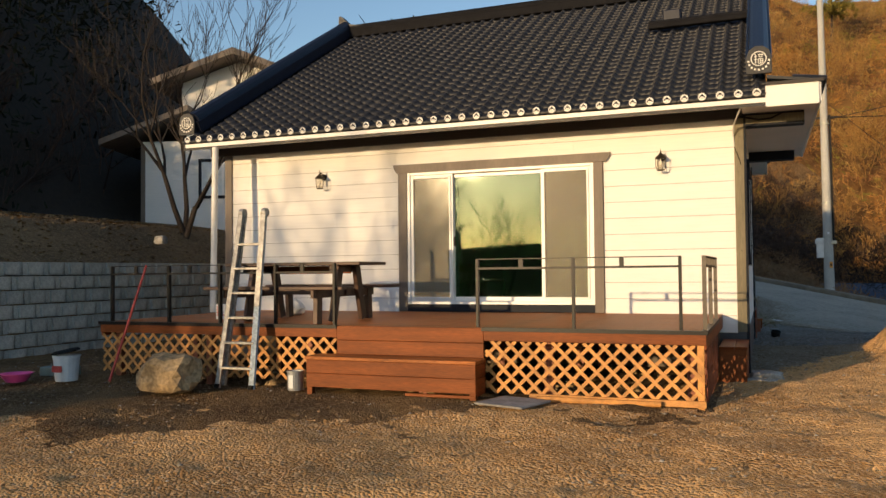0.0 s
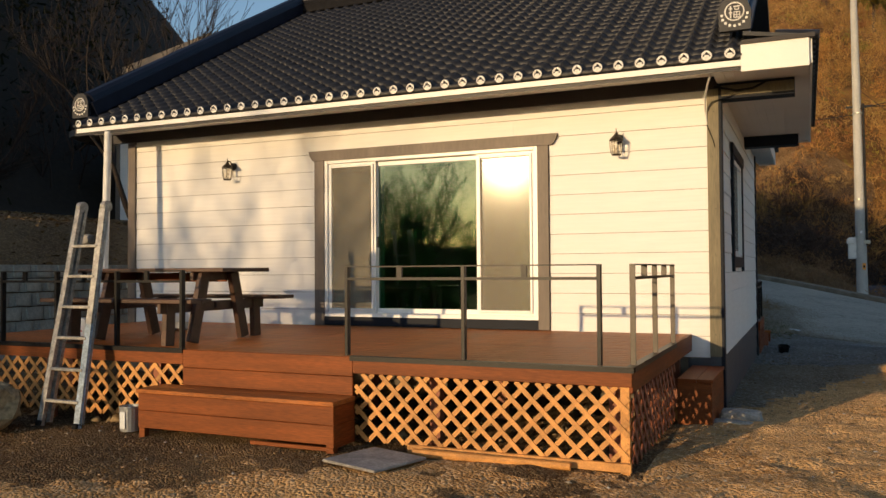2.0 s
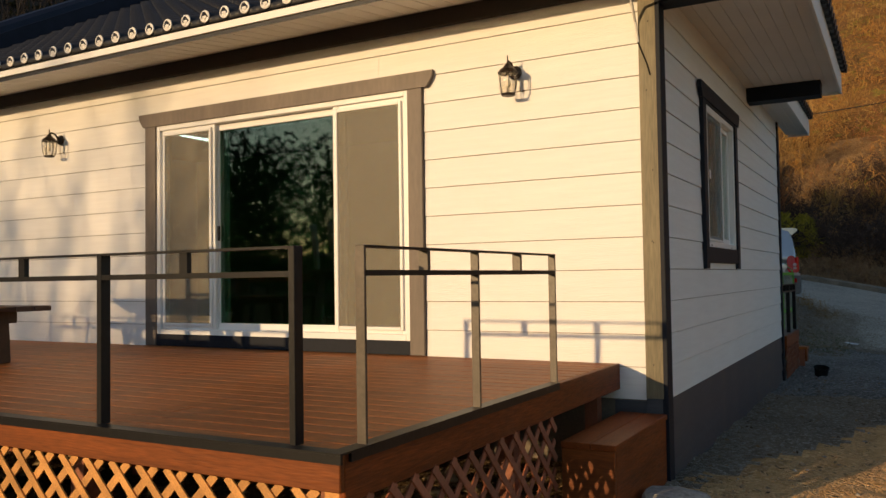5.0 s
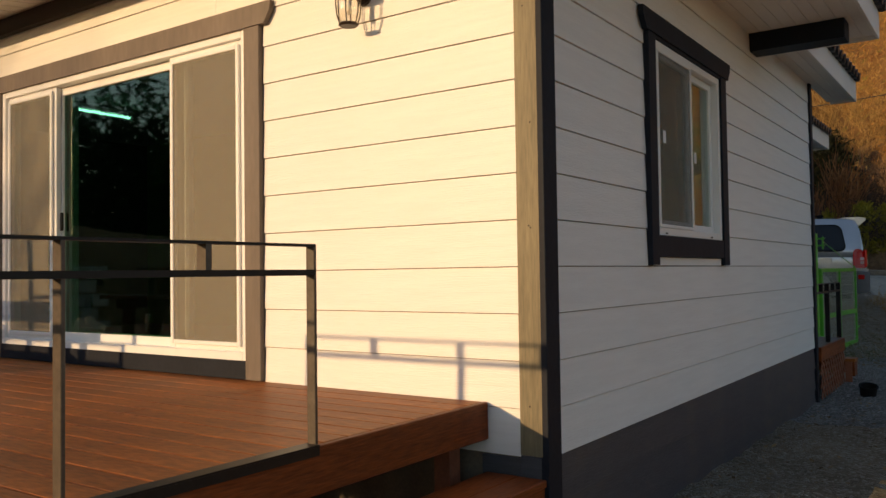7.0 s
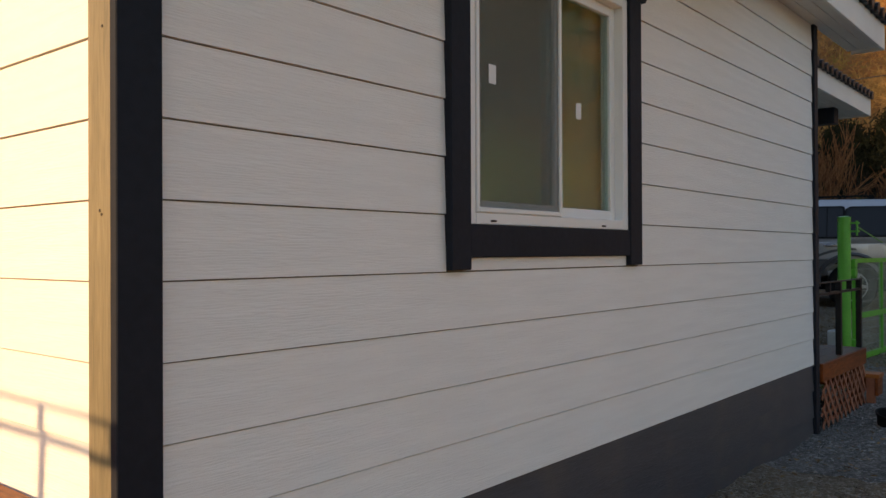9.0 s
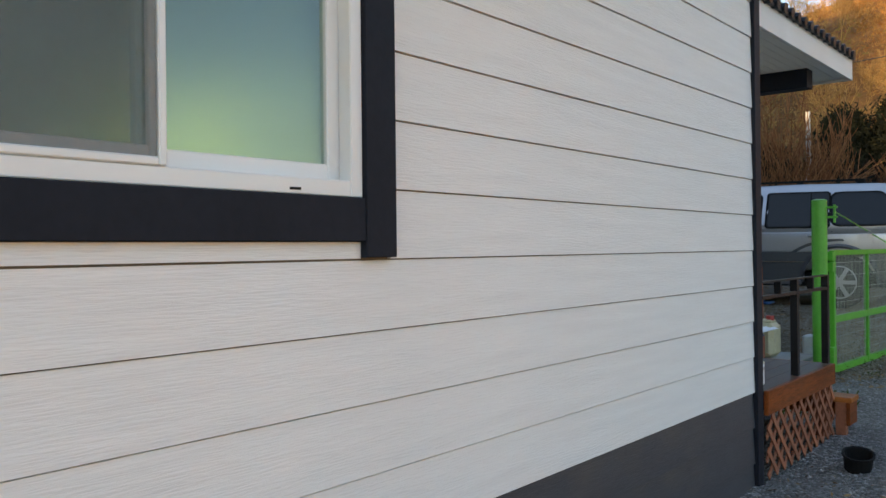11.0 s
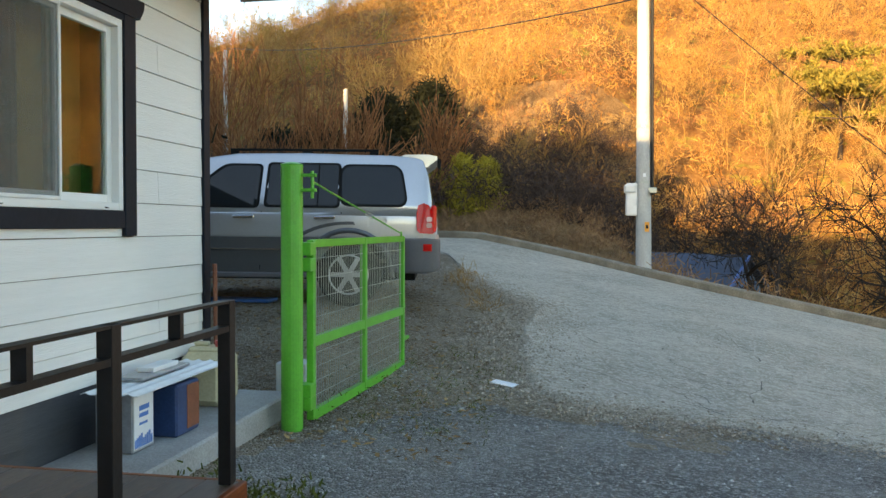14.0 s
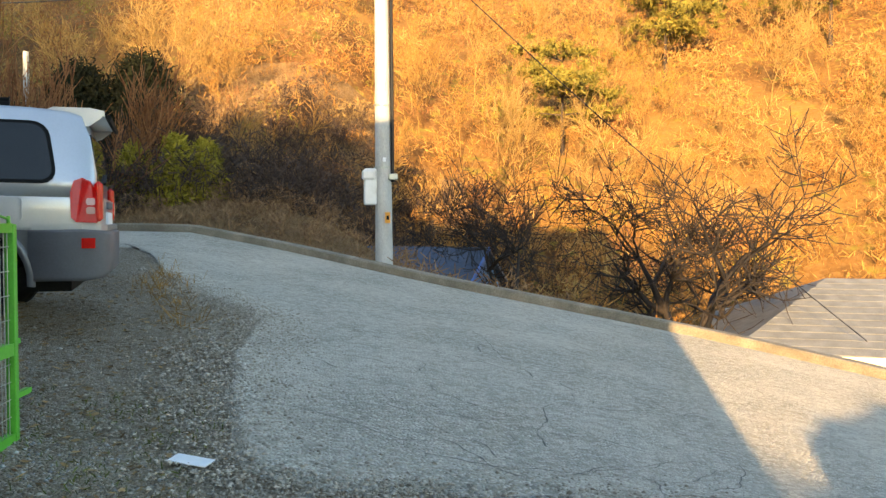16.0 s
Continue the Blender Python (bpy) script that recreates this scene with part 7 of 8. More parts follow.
def limbs_mesh(segs, thick=1.0, least=0.0):
    """Corners and faces of three-sided bars along the pieces."""
    a = np.array([s[0] for s in segs])
    b = np.array([s[1] for s in segs])
    r0 = np.maximum(np.array([s[2] for s in segs]) * thick, least)[:, None]
    r1 = np.maximum(np.array([s[3] for s in segs]) * thick, least)[:, None]
    d = b - a
    d /= np.linalg.norm(d, axis=1, keepdims=True) + 1e-9
    ref = np.where(np.abs(d[:, 2:3]) > 0.9, np.array([[1.0, 0, 0]]), np.array([[0, 0, 1.0]]))
    u = np.cross(d, ref)
    u /= np.linalg.norm(u, axis=1, keepdims=True)
    v = np.cross(d, u)
    rows = []
    for k in range(3):
        c, s = math.cos(2.0944 * k), math.sin(2.0944 * k)
        rows.append(a + (u * c + v * s) * r0)
    for k in range(3):
        c, s = math.cos(2.0944 * k), math.sin(2.0944 * k)
        rows.append(b + (u * c + v * s) * r1)
    pts = np.stack(rows, 1).reshape(-1, 3)
    n = len(segs)
    f = np.array([[0, 1, 4, 3], [1, 2, 5, 4], [2, 0, 3, 5]])
    faces = (np.arange(n)[:, None, None] * 6 + f[None]).reshape(-1, 4)
    return pts, faces


def bare_tree(seed, tall, radius, levels=3, stems=1, kids=(4, 6), lean=0.1, spread=0.7, wobble=0.25, shrink=0.62, gather=0.35, droop=0.0, trunk=0.5):
    rng = np.random.default_rng(seed)
    segs = []
    for k in range(stems):
        way = np.array([rng.normal(0, lean + 0.25 * (stems > 1)), rng.normal(0, lean + 0.25 * (stems > 1)), 1.0])
        way /= np.linalg.norm(way)
        grow(rng, (rng.normal(0, 0.04) * stems, rng.normal(0, 0.04) * stems, -0.15), way, tall * trunk, radius, levels, segs, kids, droop, wobble, shrink, spread, gather)
    return segs


def put_tree(name, label, category, at, segs, material, thick=1.0, least=0.004):
    """A standing tree: its trunk and main limbs, and its twigs as the crown."""
    t = thing(name, label, category, at)
    big = [s for s in segs if s[2] > 0.03] or segs[:6]
    ids = {id(s) for s in big}
    small = [s for s in segs if id(s) not in ids]
    for nm, group in (("trunk", big), ("crown", small)):
        if group:
            p, f = limbs_mesh(group, thick, least)
            ob = new(nm, raw(nm, p, f, material))
            ob.parent = t
    return t


def tufts(rng, centres, size, count, upright=0.3, aspect=0.35):
    """Small leaf blades scattered about centres: corners and faces."""
    c = np.repeat(centres, count, axis=0)
    n = len(c)
    off = rng.normal(0, 1, (n, 3)) * size[0]
    way = rng.normal(0, 1, (n, 3)) + np.array([0, 0, upright])
    way /= np.linalg.norm(way, axis=1, keepdims=True)
    side = np.cross(way, rng.normal(0, 1, (n, 3)))
    side /= np.linalg.norm(side, axis=1, keepdims=True)
    ln = size[1] * rng.uniform(0.6, 1.3, (n, 1))
    o = c + off
    pts = np.stack([o - side * ln * aspect * 0.5, o + side * ln * aspect * 0.5, o + way * ln + side * ln * aspect * 0.3, o + way * ln - side * ln * aspect * 0.3], 1).reshape(-1, 3)
    return pts, np.arange(n * 4).reshape(-1, 4)


def merge(list_of):
    ps, fs, k = [], [], 0
    for p, f in list_of:
        ps.append(p)
        fs.append(f + k)
        k += len(p)
    return np.concatenate(ps), np.concatenate(fs)


def scattered(name, label, category, variants, places, material):
    """One object of many copies of a few shapes, set at (x, y, z, size, turn)."""
    lot = []
    for k, (x, y, z, s, a) in enumerate(places):
        p, f = variants[k % len(variants)]
        c, sn = math.cos(a), math.sin(a)
        q = np.stack([p[:, 0] * c - p[:, 1] * sn, p[:, 0] * sn + p[:, 1] * c, p[:, 2]], 1) * s + np.array([x, y, z])
        lot.append((q, f))
    p, f = merge(lot)
    ob = new(name, raw(name, p, f, material))
    return tagged(ob, label, category, kind="stuff")


# the bare tree by the neighbour's house
tree_at = (-13.9, 5.9, float(height(-13.9, 5.9)))
put_tree("bare_tree", "leafless slender multi-stemmed tree on the bank", "tree", tree_at, bare_tree(5, 7.6, 0.11, 3, 3, (5, 7), 0.10, 0.5, 0.24, 0.6, 0.7), M["snag"], 0.9, 0.006)
# dark fruit trees beyond the kerb
put_tree("fruit_tree", "gnarled dark leafless fruit tree beyond the lane", "tree", (7.2, 31.6, -1.6), bare_tree(11, 5.2, 0.17, 3, 2, (6, 8), 0.35, 0.95, 0.38, 0.66, 0.1), M["snag"], 0.85, 0.011)
put_tree("fruit_tree", "gnarled dark leafless fruit tree with low spreading limbs", "tree", (10.4, 27.6, -2.2), bare_tree(23, 6.6, 0.24, 3, 2, (7, 9), 0.45, 1.0, 0.42, 0.64, 0.05), M["snag"], 0.9, 0.011)
put_tree("fruit_tree", "gnarled leafless fruit tree by the grey roof", "tree", (12.6, 29.6, -2.4), bare_tree(31, 4.6, 0.14, 3, 1, (6, 8), 0.35, 0.9, 0.36, 0.66, 0.15), M["snag"], 0.85, 0.011)
# reddish leafless bushes behind the car
for k, (x, y, h, s) in enumerate(((-9.5, 31.0, 6.0, 41), (-7.0, 33.5, 5.0, 42), (-12.5, 33.0, 5.5, 43), (-5.5, 36.0, 4.0, 44))):
    put_tree("bush", "tall reddish leafless bush behind the parked car", "bush", (x, y, float(height(x, y))), bare_tree(s, h, 0.05, 2, 9, (6, 8), 0.25, 0.45, 0.2, 0.6, 0.8, 0.0, 0.7), M["twig_red"], 1.0, 0.012)


def needle_tree(seed, name, label, at, tall, spread, material, layers=9, per=60, needle=0.30, flat=False):
    """A conifer: a tapered trunk, whorls of limbs and needle tufts along them."""
    rng = np.random.default_rng(seed)
    t = thing(name, label, "tree", at)
    segs, tips = [(np.array([0, 0, -0.3]), np.array([0, 0, tall * 0.97]), 0.03 * tall, 0.01)], []
    if flat:
        for k in range(11):
            f = 0.44 + 0.17 * (k // 3) + rng.uniform(0, 0.03)
            a, r = rng.uniform(0, 6.28), spread * rng.uniform(0.35, 1.15) * (1.25 - 0.9 * (f - 0.42))
            p = np.array([0, 0, tall * (f - 0.06)])
            q = np.array([math.cos(a) * r, math.sin(a) * r, tall * f + rng.uniform(-0.2, 0.3)])
            segs.append((p, q, 0.010 * tall, 0.012))
            for m in range(22):
                g = rng.uniform(0.55, 1.1)
                tips.append(p + (q - p) * g + rng.normal(0, 1, 3) * np.array([0.34, 0.34, 0.03]) * spread)
    for k in range(0 if flat else layers):
        f = (k + 0.6) / layers
        reach = spread * (1.15 - f) * rng.uniform(0.75, 1.2)
        for j in range(6):
            a = rng.uniform(0, 6.28)
            r = reach * rng.uniform(0.6, 1.1)
            p = np.array([0, 0, tall * f])
            q = p + np.array([math.cos(a) * r, math.sin(a) * r, r * rng.uniform(-0.15, 0.25)])
            segs.append((p, q, 0.012 * tall * (1.1 - f) + 0.01, 0.008))
            for m in np.linspace(0.35, 1.0, 5):
                tips.append(p + (q - p) * m + rng.normal(0, 0.10 * reach, 3) * np.array([1, 1, 0.5]))
    p, f = limbs_mesh(segs, 1.0, 0.01)
    ob = new("trunk", raw("trunk", p, f, M["bark"]))
    ob.parent = t
    p, f = tufts(rng, np.array(tips), ((0.04 if flat else 0.16) * spread, needle), per // 4, 0.1 if flat else 0.4, 0.22)
    ob = new("crown", raw("crown", p, f, material))
    ob.parent = t
    return t


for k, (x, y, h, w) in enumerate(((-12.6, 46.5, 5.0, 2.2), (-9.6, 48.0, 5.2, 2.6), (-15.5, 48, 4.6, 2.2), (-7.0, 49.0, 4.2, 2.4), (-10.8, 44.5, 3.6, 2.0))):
    needle_tree(60 + k, "conifer", "dark dense conifer in the hill's shade", (x, y, float(height(x, y))), h, w, M["leaf_shaded"], 13, 420, 0.30)
for k, (x, y, h, w) in enumerate(((28, 66, 8.5, 3.2), (32.5, 69, 9.0, 3.5), (24.5, 61, 6.5, 2.8), (15.5, 55, 6.0, 2.6), (40, 72, 9, 3.5), (36, 60, 7.5, 3.0), (48, 80, 9, 3.4), (8, 92, 8, 3))):
    needle_tree(80 + k, "pine_tree", "spreading sunlit pine on the golden hillside", (x, y, float(height(x, y))), h, w, M["leaf_pine"], 8, 130, 0.30, True)
for k, (x, y, h, w) in enumerate(((-6.3, 35.6, 1.9, 1.1), (-4.6, 36.0, 1.6, 0.9), (-3.3, 35.4, 1.9, 0.8), (-2.4, 35.6, 1.7, 0.7), (-7.6, 36.4, 1.7, 1.1), (-14.5, 30.5, 4.2, 1.6))):
    needle_tree(100 + k, "evergreen_shrub", "yellow-green evergreen shrub beside the lane", (x, y, float(height(x, y))), h, w, M["leaf_yellow"] if k in (1, 2, 3) else M["leaf_green"], 9, 150, 0.20)

rng = np.random.default_rng(7)
small_trees = [limbs_mesh(bare_tree(200 + k, 1.0, 0.013, 2, 1 + k % 2, (6, 8), 0.15, 0.62, 0.22, 0.55, 0.5, 0.0, 0.72), 1.0, 0.0016) for k in range(6)]
fine_trees = [limbs_mesh(bare_tree(240 + k, 1.0, 0.012, 3, 1, (5, 7), 0.12, 0.62, 0.22, 0.58, 0.5, 0.0, 0.6), 0.55, 0.0013) for k in range(4)]


def on_hill(n, x0, x1, y0, y1, least, seed):
    r = np.random.default_rng(seed)
    x, y = r.uniform(x0, x1, n * 3), y0 + (y1 - y0) * r.uniform(0, 1, n * 3) ** 1.25
    keep = beyond_kerb(x, y) > least
    x, y = x[keep][:n], y[keep][:n]
    return x, y, height(x, y)


def spots(x, y, z, lo, hi, r):
    return [(a, b, c - 0.1, s, t) for a, b, c, s, t in zip(x, y, z, r.uniform(lo, hi, len(x)), r.uniform(0, 6.28, len(x)))]


x, y, z = on_hill(240, -75, 85, 48, 135, 17, 3)
scattered("bare_wood", "golden leafless wood covering the sunlit hillside", "trees", fine_trees, spots(x, y, z, 4.0, 7.5, rng), M["twig_pale"])
x, y, z = on_hill(200, -30, 70, 42, 90, 12, 4)
scattered("bare_wood", "fine twiggy leafless trees on the lower golden slope", "trees", fine_trees, spots(x, y, z, 3.0, 5.5, rng), M["bark_gold"])
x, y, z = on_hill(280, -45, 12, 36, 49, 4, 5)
scattered("thicket", "leafless thicket at the foot of the hill, twigs darkened for shade", "bushes", fine_trees, spots(x, y, z, 1.6, 3.6, rng), M["shadetwig"])
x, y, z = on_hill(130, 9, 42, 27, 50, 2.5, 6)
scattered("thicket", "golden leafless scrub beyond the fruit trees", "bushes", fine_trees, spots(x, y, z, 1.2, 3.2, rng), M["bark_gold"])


def crowns(name, label, n, box4, least, seed, size, blades, blade, material, keep_at=None):
    """Rounded twiggy crowns over the slope, each a cloud of short twigs lit on its sunny side."""
    r = np.random.default_rng(seed)
    x, y, z = on_hill(n, *box4, least, seed)
    if keep_at is not None:
        keep = keep_at(x, y)
        x, y, z = x[keep], y[keep], z[keep]
    s = r.uniform(size[0], size[1], len(x))
    way = r.normal(0, 1, (len(x), blades, 3))
    way /= np.linalg.norm(way, axis=2, keepdims=True)
    reach = r.uniform(0.35, 1.0, (len(x), blades, 1)) ** 0.5
    spot = way * reach * s[:, None, None] * np.array([1.0, 1.0, 0.8]) * (1 + 0.25 * r.normal(0, 1, (len(x), 1, 3)))
    at = np.stack([x, y, z + 0.75 * s], 1)[:, None] + spot
    p, f = tufts(r, at.reshape(-1, 3), (0.05, blade), 1, 0.55, 0.10)
    return tagged(new(name, raw(name, p, f, material)), label, "bushes", kind="stuff")


HILL = (-70, 85, 42, 125)


def clear_of_shed(x, y):
    return ~((x > 1.6) & (x < 9.0) & (y < 39.0))


crowns("scrub", "orange-brown leafless crowns over the sunlit hillside", 900, HILL, 13, 31, (0.8, 2.0), 150, 0.36, M["twig_orange"])
crowns("scrub", "pale golden leafless crowns over the sunlit hillside", 700, HILL, 13, 32, (0.8, 2.1), 150, 0.36, M["twig_pale"])
crowns("scrub", "russet leafless crowns in hollows of the hillside", 420, HILL, 13, 33, (0.8, 1.9), 130, 0.34, M["twig_red"], lambda x, y: lumps(x, y, 7, 2.0) > -0.1)
crowns("scrub", "olive green low crowns in patches on the hillside", 620, HILL, 14, 34, (0.6, 1.5), 130, 0.30, M["twig_olive"], lambda x, y: lumps(x, y, 10, 3.0) > 0.05)
crowns("scrub", "golden crowns of scrub below the lane", 170, (3, 45, 29, 52), 4, 35, (0.7, 1.6), 130, 0.36, M["twig_orange"], clear_of_shed)
crowns("undergrowth", "dense undergrowth at the foot of the hill, twigs darkened for shade", 800, (-45, 10, 34, 50), 2.5, 36, (0.6, 1.6), 150, 0.30, M["shadetwig"], clear_of_shed)
crowns("undergrowth", "dry russet brush behind the kerb", 90, (-9, 4, 31, 40), 0.8, 37, (0.3, 0.6), 110, 0.2, M["twig_brown"])
# brush and dry grass: blades over slope and lane side
x, y, z = on_hill(8000, -60, 75, 38, 120, 8, 8)
keep = (x > 9) | (y > 60)
p, f = tufts(rng, np.stack([x, y, z], 1)[keep], (0.6, 0.4), 12, 0.6, 0.09)
tagged(new("brush", raw("brush", p, f, M["straw"])), "dry golden brush and grass over the hillside", "brush", kind="stuff")
x, y, z = on_hill(1500, -8, 22, 26, 42, 0.35, 9)
p, f = tufts(rng, np.stack([x, y, z], 1), (0.22, 0.28), 9, 1.2, 0.10)
tagged(new("dry_grass", raw("dry_grass", p, f, M["twig_brown"])), "dry straw-coloured grass behind the kerb", "grass", kind="stuff")

# the wooded slope beside the neighbour's house, its shade put into the leaves
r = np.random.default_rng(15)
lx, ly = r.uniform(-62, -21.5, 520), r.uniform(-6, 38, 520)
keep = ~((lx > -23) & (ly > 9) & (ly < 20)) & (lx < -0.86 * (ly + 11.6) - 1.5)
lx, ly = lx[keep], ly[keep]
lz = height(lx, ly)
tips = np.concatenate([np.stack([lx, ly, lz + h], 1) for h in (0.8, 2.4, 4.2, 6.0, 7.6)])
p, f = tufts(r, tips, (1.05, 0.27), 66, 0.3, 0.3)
tagged(new("dark_wood", raw("dark_wood", p, f, M["leaf_shaded"])), "dense wood on the shaded slope, its shade put into the leaf colour", "trees", kind="stuff")
scattered("dark_thicket", "tangled leafless brush before the dark wood", "bushes", small_trees, [(a, b, c, s, t) for a, b, c, s, t in zip(r.uniform(-27, -21, 90), r.uniform(-4, 12, 90), height(r.uniform(-24, -21.5, 90), r.uniform(-4, 12, 90)) - 0.1, r.uniform(2.0, 4.5, 90), r.uniform(0, 6.28, 90))], M["shadetwig"])

# wood out of view, added to darken the reflection in the door glass
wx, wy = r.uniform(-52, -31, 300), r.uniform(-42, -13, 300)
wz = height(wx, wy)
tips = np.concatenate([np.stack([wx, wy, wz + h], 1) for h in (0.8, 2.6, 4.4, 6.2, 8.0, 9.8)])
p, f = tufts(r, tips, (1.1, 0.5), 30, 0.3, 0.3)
tagged(new("dark_wood", raw("dark_wood", p, f, M["leaf_shaded"])), "evergreen wood out of view, added for the door glass to mirror", "trees", kind="stuff")

# trees before the house, seen in the door's glass and in the dappled shade
for k, (x, y, h) in enumerate(((-14.6, -17.5, 7.5), (-17.5, -22.0, 8.5), (-20.5, -30.0, 9.0), (-25.0, -70.0, 8.4), (-29.0, -66.0, 8.0), (-21.0, -74.0, 8.8), (-33.0, -72.0, 8.6), (-17.0, -70.0, 8.2), (-37.0, -68.0, 8.4), (-12.0, -74.0, 8.5), (-41.0, -74.0, 8.8), (-24.0, -38.0, 9.5), (-14.2, -20.5, 7.5), (-16.5, -25.5, 8.5), (-15.2, -23.0, 8.0), (-24.3, -69.0, 13.0), (-26.2, -64.0, 11.0))):
    put_tree("bare_tree", "leafless tree standing at the edge of the yard", "tree", (x, y, float(height(x, y))), bare_tree(300 + k, h, 0.16, 3, 2, (5, 7), 0.12, 0.6, 0.22, 0.62, 0.5), M["bark"], 1.0, 0.008)
# out-of-view conifers added on the sunward left of the yard
for k, (x, y, h, w) in enumerate(((-24.5, -15.5, 3.7, 2.2), (-26.5, -11.0, 3.9, 2.4))):
    needle_tree(340 + k, "conifer", "unseen conifer added on the sunward left of the yard", (x, y, float(height(x, y))), h, w, M["leaf_shaded"], 11, 200, 0.42)

# unseen conifers, added behind the house to cast shade on the hill foot
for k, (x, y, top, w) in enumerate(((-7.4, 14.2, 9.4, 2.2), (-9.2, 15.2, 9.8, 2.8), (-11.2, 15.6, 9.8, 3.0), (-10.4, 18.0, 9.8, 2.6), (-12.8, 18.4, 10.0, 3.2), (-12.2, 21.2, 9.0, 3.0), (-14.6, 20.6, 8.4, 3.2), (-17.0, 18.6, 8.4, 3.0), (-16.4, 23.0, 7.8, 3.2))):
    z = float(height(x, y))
    needle_tree(360 + k, "conifer", "unseen conifer added behind the house to shade the hill foot", (x, y, z), top - 0.9 - z, w * 1.15, M["leaf_shaded"], 13, 200, 0.42)

# unseen shrubs added to throw low shade over the yard's left side
for k, (x, y, h, w) in enumerate(((-15.2, -14.6, 2.0, 1.5), (-13.2, -15.4, 2.1, 1.5), (-11.2, -16.0, 1.9, 1.4), (-12.4, -18.0, 2.3, 1.6))):
    needle_tree(380 + k, "evergreen_shrub", "unseen low evergreen shrub added to shade the yard's left side", (x, y, float(height(x, y))), h, w, M["leaf_green"], 8, 130, 0.25)

# ---- litter, stones and weeds on the ground ----
octa = np.array([[1, 0, 0], [0, 1, 0], [-1, 0, 0], [0, -1, 0], [0, 0, 1], [0, 0, -0.5]], float)
octa_f = np.array([[0, 1, 4], [1, 2, 4], [2, 3, 4], [3, 0, 4], [1, 0, 5], [2, 1, 5], [3, 2, 5], [0, 3, 5]])


def stones(name, label, n, area, size, material, seed, where=None, lift=0.0):
    r = np.random.default_rng(seed)
    x, y = r.uniform(area[0], area[1], n), r.uniform(area[2], area[3], n)
    if where is not None:
        keep = where(x, y)
        x, y = x[keep], y[keep]
    n = len(x)
    s = size[0] * (size[1] / size[0]) ** (r.uniform(0, 1, n) ** 3)
    sh = r.uniform(0.6, 1.3, (n, 1, 3)) * np.array([1, 1, 0.62])
    a = r.uniform(0, 6.28, n)
    p = octa[None] * sh * r.uniform(0.75, 1.25, (n, 6, 3)) * s[:, None, None]
    c, sn = np.cos(a)[:, None], np.sin(a)[:, None]
    p = np.stack([p[..., 0] * c - p[..., 1] * sn, p[..., 0] * sn + p[..., 1] * c, p[..., 2]], 2) + np.stack([x, y, height(x, y) + lift], 1)[:, None]
    f = (np.arange(n)[:, None, None] * 6 + octa_f[None]).reshape(-1, 3)
    return tagged(new(name, raw(name, p.reshape(-1, 3), f, material)), label, "stones", kind="stuff")


def litter(name, label, n, area, size, material, seed, where=None, tilt=0.5, lift=0.008):
    r = np.random.default_rng(seed)
    x, y = r.uniform(area[0], area[1], n), r.uniform(area[2], area[3], n)
    if where is not None:
        keep = where(x, y)
        x, y = x[keep], y[keep]
    n = len(x)
    a, ln = r.uniform(0, 6.28, n), r.uniform(size[0], size[1], n)
    d = np.stack([np.cos(a), np.sin(a), r.uniform(-tilt, tilt, n) * 0.6], 1) * ln[:, None]
    s = np.stack([-np.sin(a), np.cos(a), r.uniform(-tilt, tilt, n)], 1) * (ln * r.uniform(0.12, 0.5, n))[:, None]
    o = np.stack([x, y, height(x, y) + lift + 0.3 * ln * tilt * 0.5], 1)
    p = np.stack([o - d * 0.5, o + s * 0.5, o + d * 0.5, o - s * 0.5], 1).reshape(-1, 3)
    return tagged(new(name, raw(name, p, np.arange(n * 4).reshape(-1, 4), material)), label, "litter", kind="stuff")


def in_yard(x, y):
    return ~((x > DK_L) & (x < 0.1) & (y > -3.3)) & ~((x > -8.4) & (x < 0.1) & (y > -3.3)) & (x > -11.2)


def in_gravel(x, y):
    return (x > 0.3 + 0.3 * (y > 8) * 0) & (beyond_kerb(x, y) < -0.5)


stones("pebbles", "small stones and clods strewn over the earth yard", 9000, (-11, 7, -11.5, 6), (0.006, 0.03), M["pebble"], 1, in_yard)
stones("clods", "lumps of dry earth on the yard", 9000, (-11, 5, -11, 2), (0.008, 0.032), mat("dry_clod", (0.34, 0.22, 0.12), 0.95, var=0.3), 2, in_yard)
stones("gravel", "grey crushed gravel on the drive", 16000, (-1.0, 6.5, 5.0, 13.6), (0.007, 0.022), M["gravelstone"], 3, lambda x, y: (x > 0.15) | (y > 8.4) & (x > -0.95))
stones("gravel", "mixed brown gravel by the parked car", 6000, (-5, 0.9, 11, 20), (0.008, 0.026), M["pebble"], 4, lambda x, y: x < 0.55)
edge_pts = np.array(near_line)


def by_edge(reach):
    """Places within reach of the lane's ragged near edge, thinning out from it."""
    pick_rng = np.random.default_rng(3)

    def test(x, y):
        d = np.min(np.hypot(x[:, None] - edge_pts[None, :, 0], y[:, None] - edge_pts[None, :, 1]), axis=1)
        return pick_rng.uniform(0, 1, len(x)) > d / reach
    return test


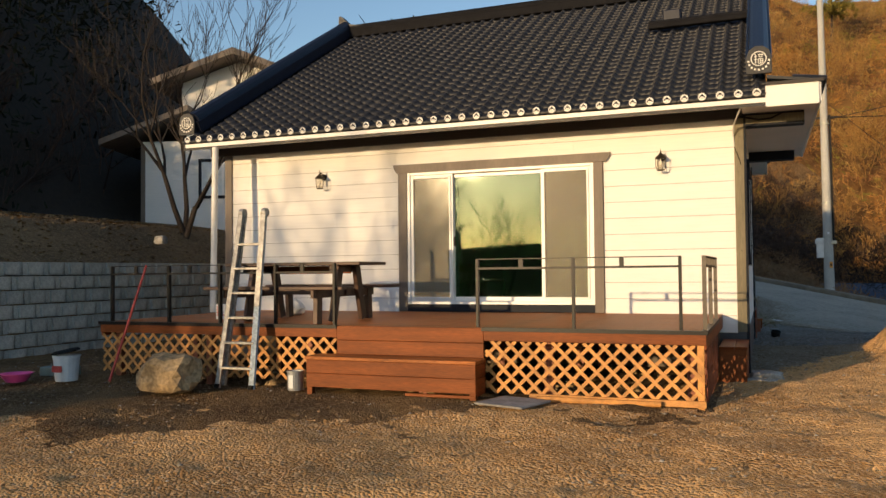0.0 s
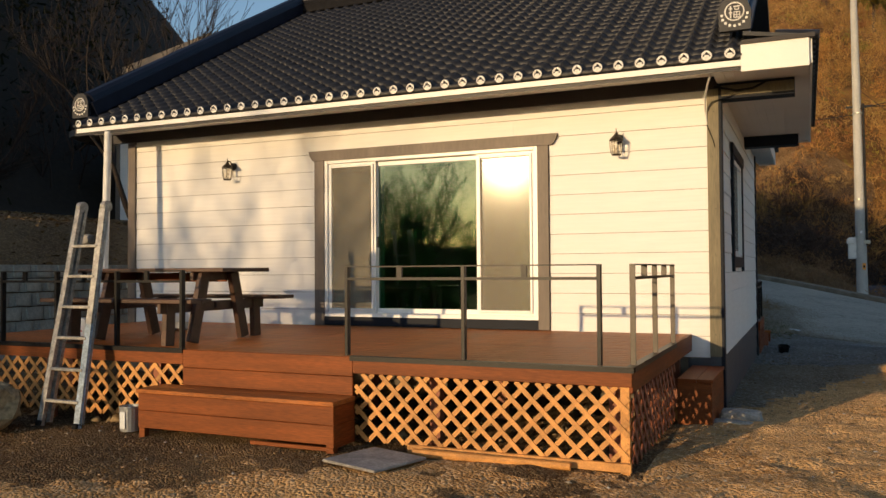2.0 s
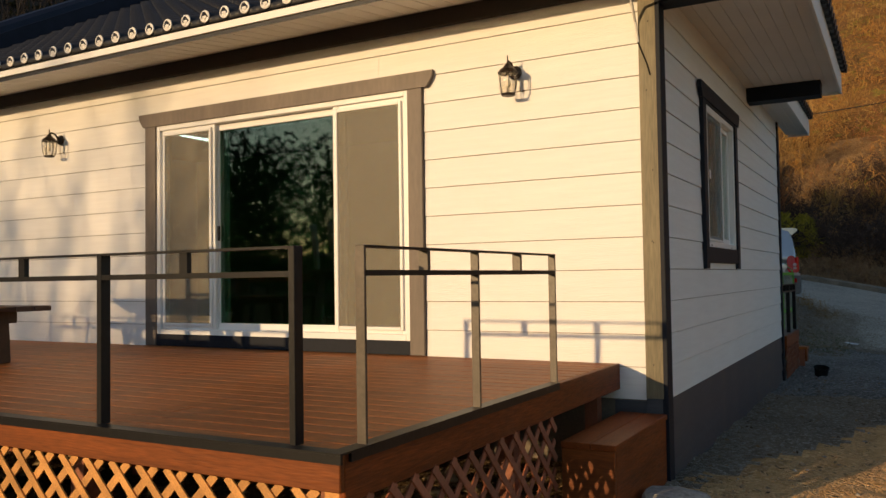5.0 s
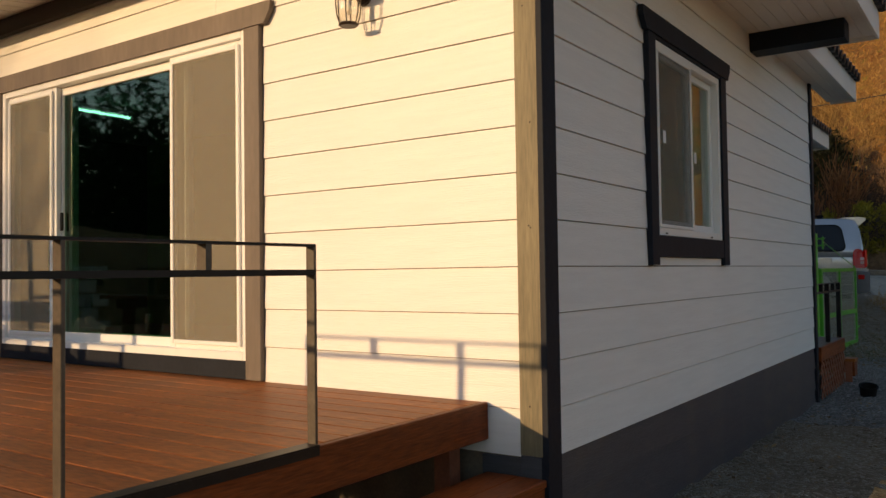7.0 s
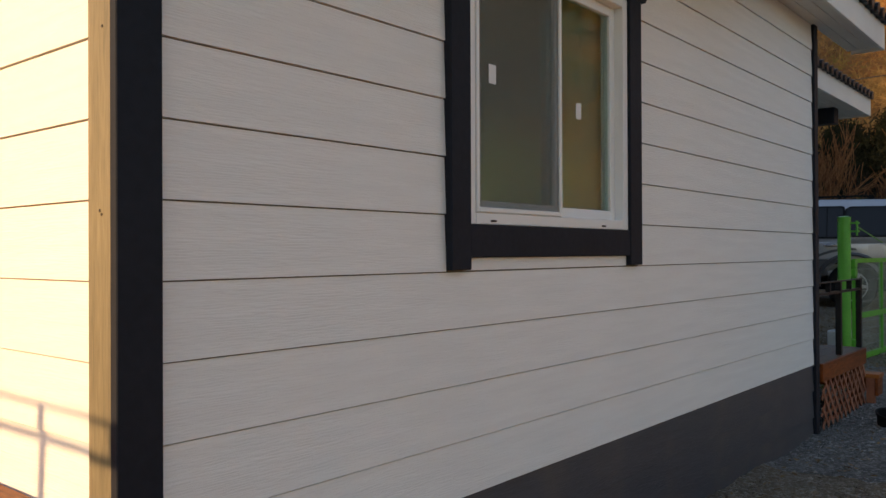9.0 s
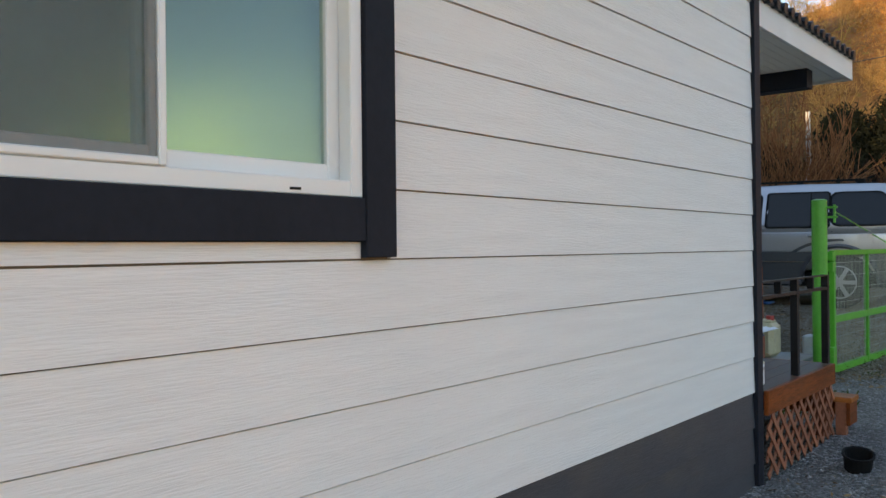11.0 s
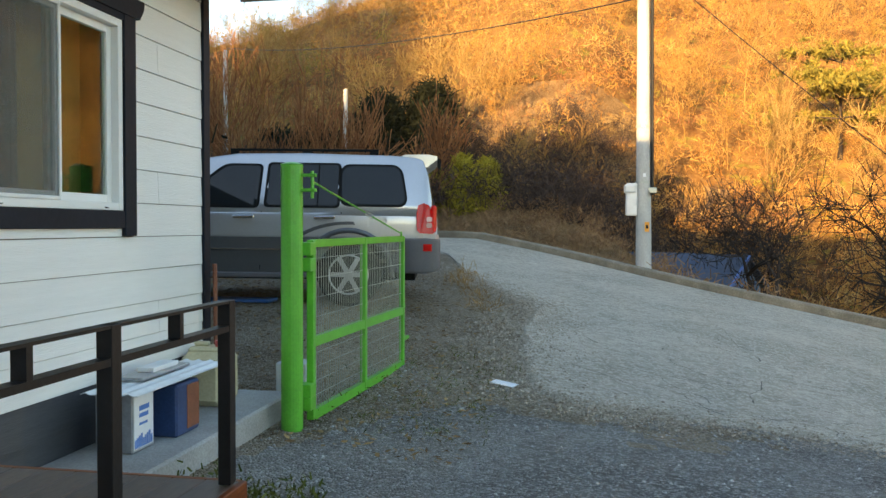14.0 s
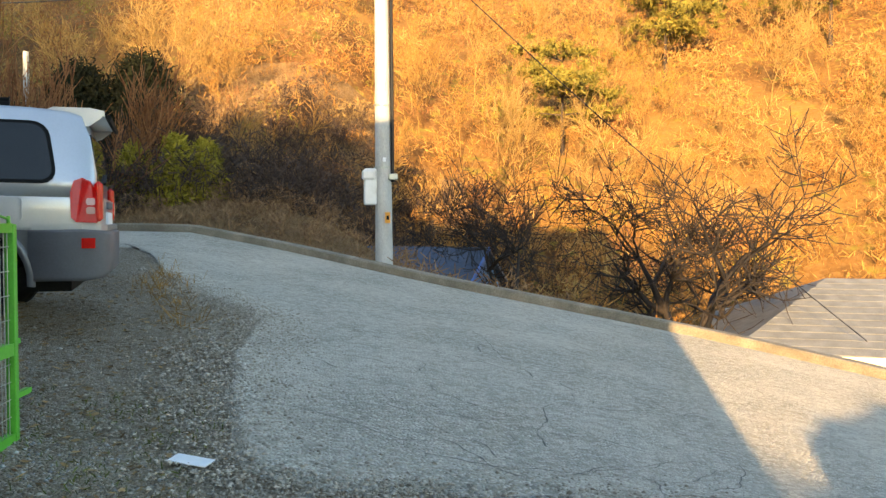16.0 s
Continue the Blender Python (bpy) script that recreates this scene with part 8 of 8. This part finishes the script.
stones("gravel", "loose brown gravel spilling over the lane's ragged edge", 80000, (-0.9, 7.0, 11.8, 21), (0.007, 0.026), M["pebble"], 14, by_edge(0.9), 0.034)
stones("gravel", "brown grit trodden onto the lane's edge", 60000, (-1.6, 2.2, 12.4, 22), (0.007, 0.024), M["pebble"], 15, by_edge(0.8), 0.034)
litter("leaf_litter", "brown leaves and twigs on the yard", 16000, (-11, 3, -9.5, 7), (0.02, 0.07), M["litter"], 5, in_yard)
litter("leaf_litter", "thick brown leaves along the top of the bank", 9000, (-20, -11.5, -6, 9), (0.04, 0.16), M["litter"], 6, None, 0.7)
litter("leaf_litter", "dry leaves and stalks round the car and gate", 9000, (-6, 0.8, 10.5, 21), (0.03, 0.10), M["litter"], 7, lambda x, y: x < 0.5)
gx0 = np.random.default_rng(9)
wx, wy = gx0.uniform(-1.0, 0.6, 220), gx0.uniform(11.0, 14.6, 220)
p, f = tufts(gx0, np.stack([wx, wy, height(wx, wy)], 1), (0.05, 0.035), 10, 0.9, 0.2)
tagged(new("weeds", raw("weeds", p, f, M["grass"])), "sparse low green weeds on the gravel by the gate", "grass", kind="stuff")
wx, wy = gx0.uniform(-0.95, -0.2, 160), gx0.uniform(8.4, 9.6, 160)
p, f = tufts(gx0, np.stack([wx, wy, height(wx, wy)], 1), (0.05, 0.045), 12, 0.9, 0.3)
tagged(new("weeds", raw("weeds", p, f, M["grass"])), "low green moss and weeds beside the concrete apron", "grass", kind="stuff")
wx, wy = gx0.uniform(0.35, 1.0, 34), gx0.uniform(17.5, 21.5, 34)
wx = wx - 0.9 - 0.25 * (wy - 17.5)
p, f = tufts(gx0, np.stack([wx, wy, height(wx, wy)], 1), (0.10, 0.16), 12, 1.2, 0.06)
tagged(new("dry_grass", raw("dry_grass", p, f, M["straw"])), "dry grass tuft behind the parked car", "grass", kind="stuff")
# rubble seen through the lattice
stones("rubble", "stones and rubble lying under the deck", 260, (-7.6, -0.5, -3.2, -0.6), (0.04, 0.13), M["rock"], 11)
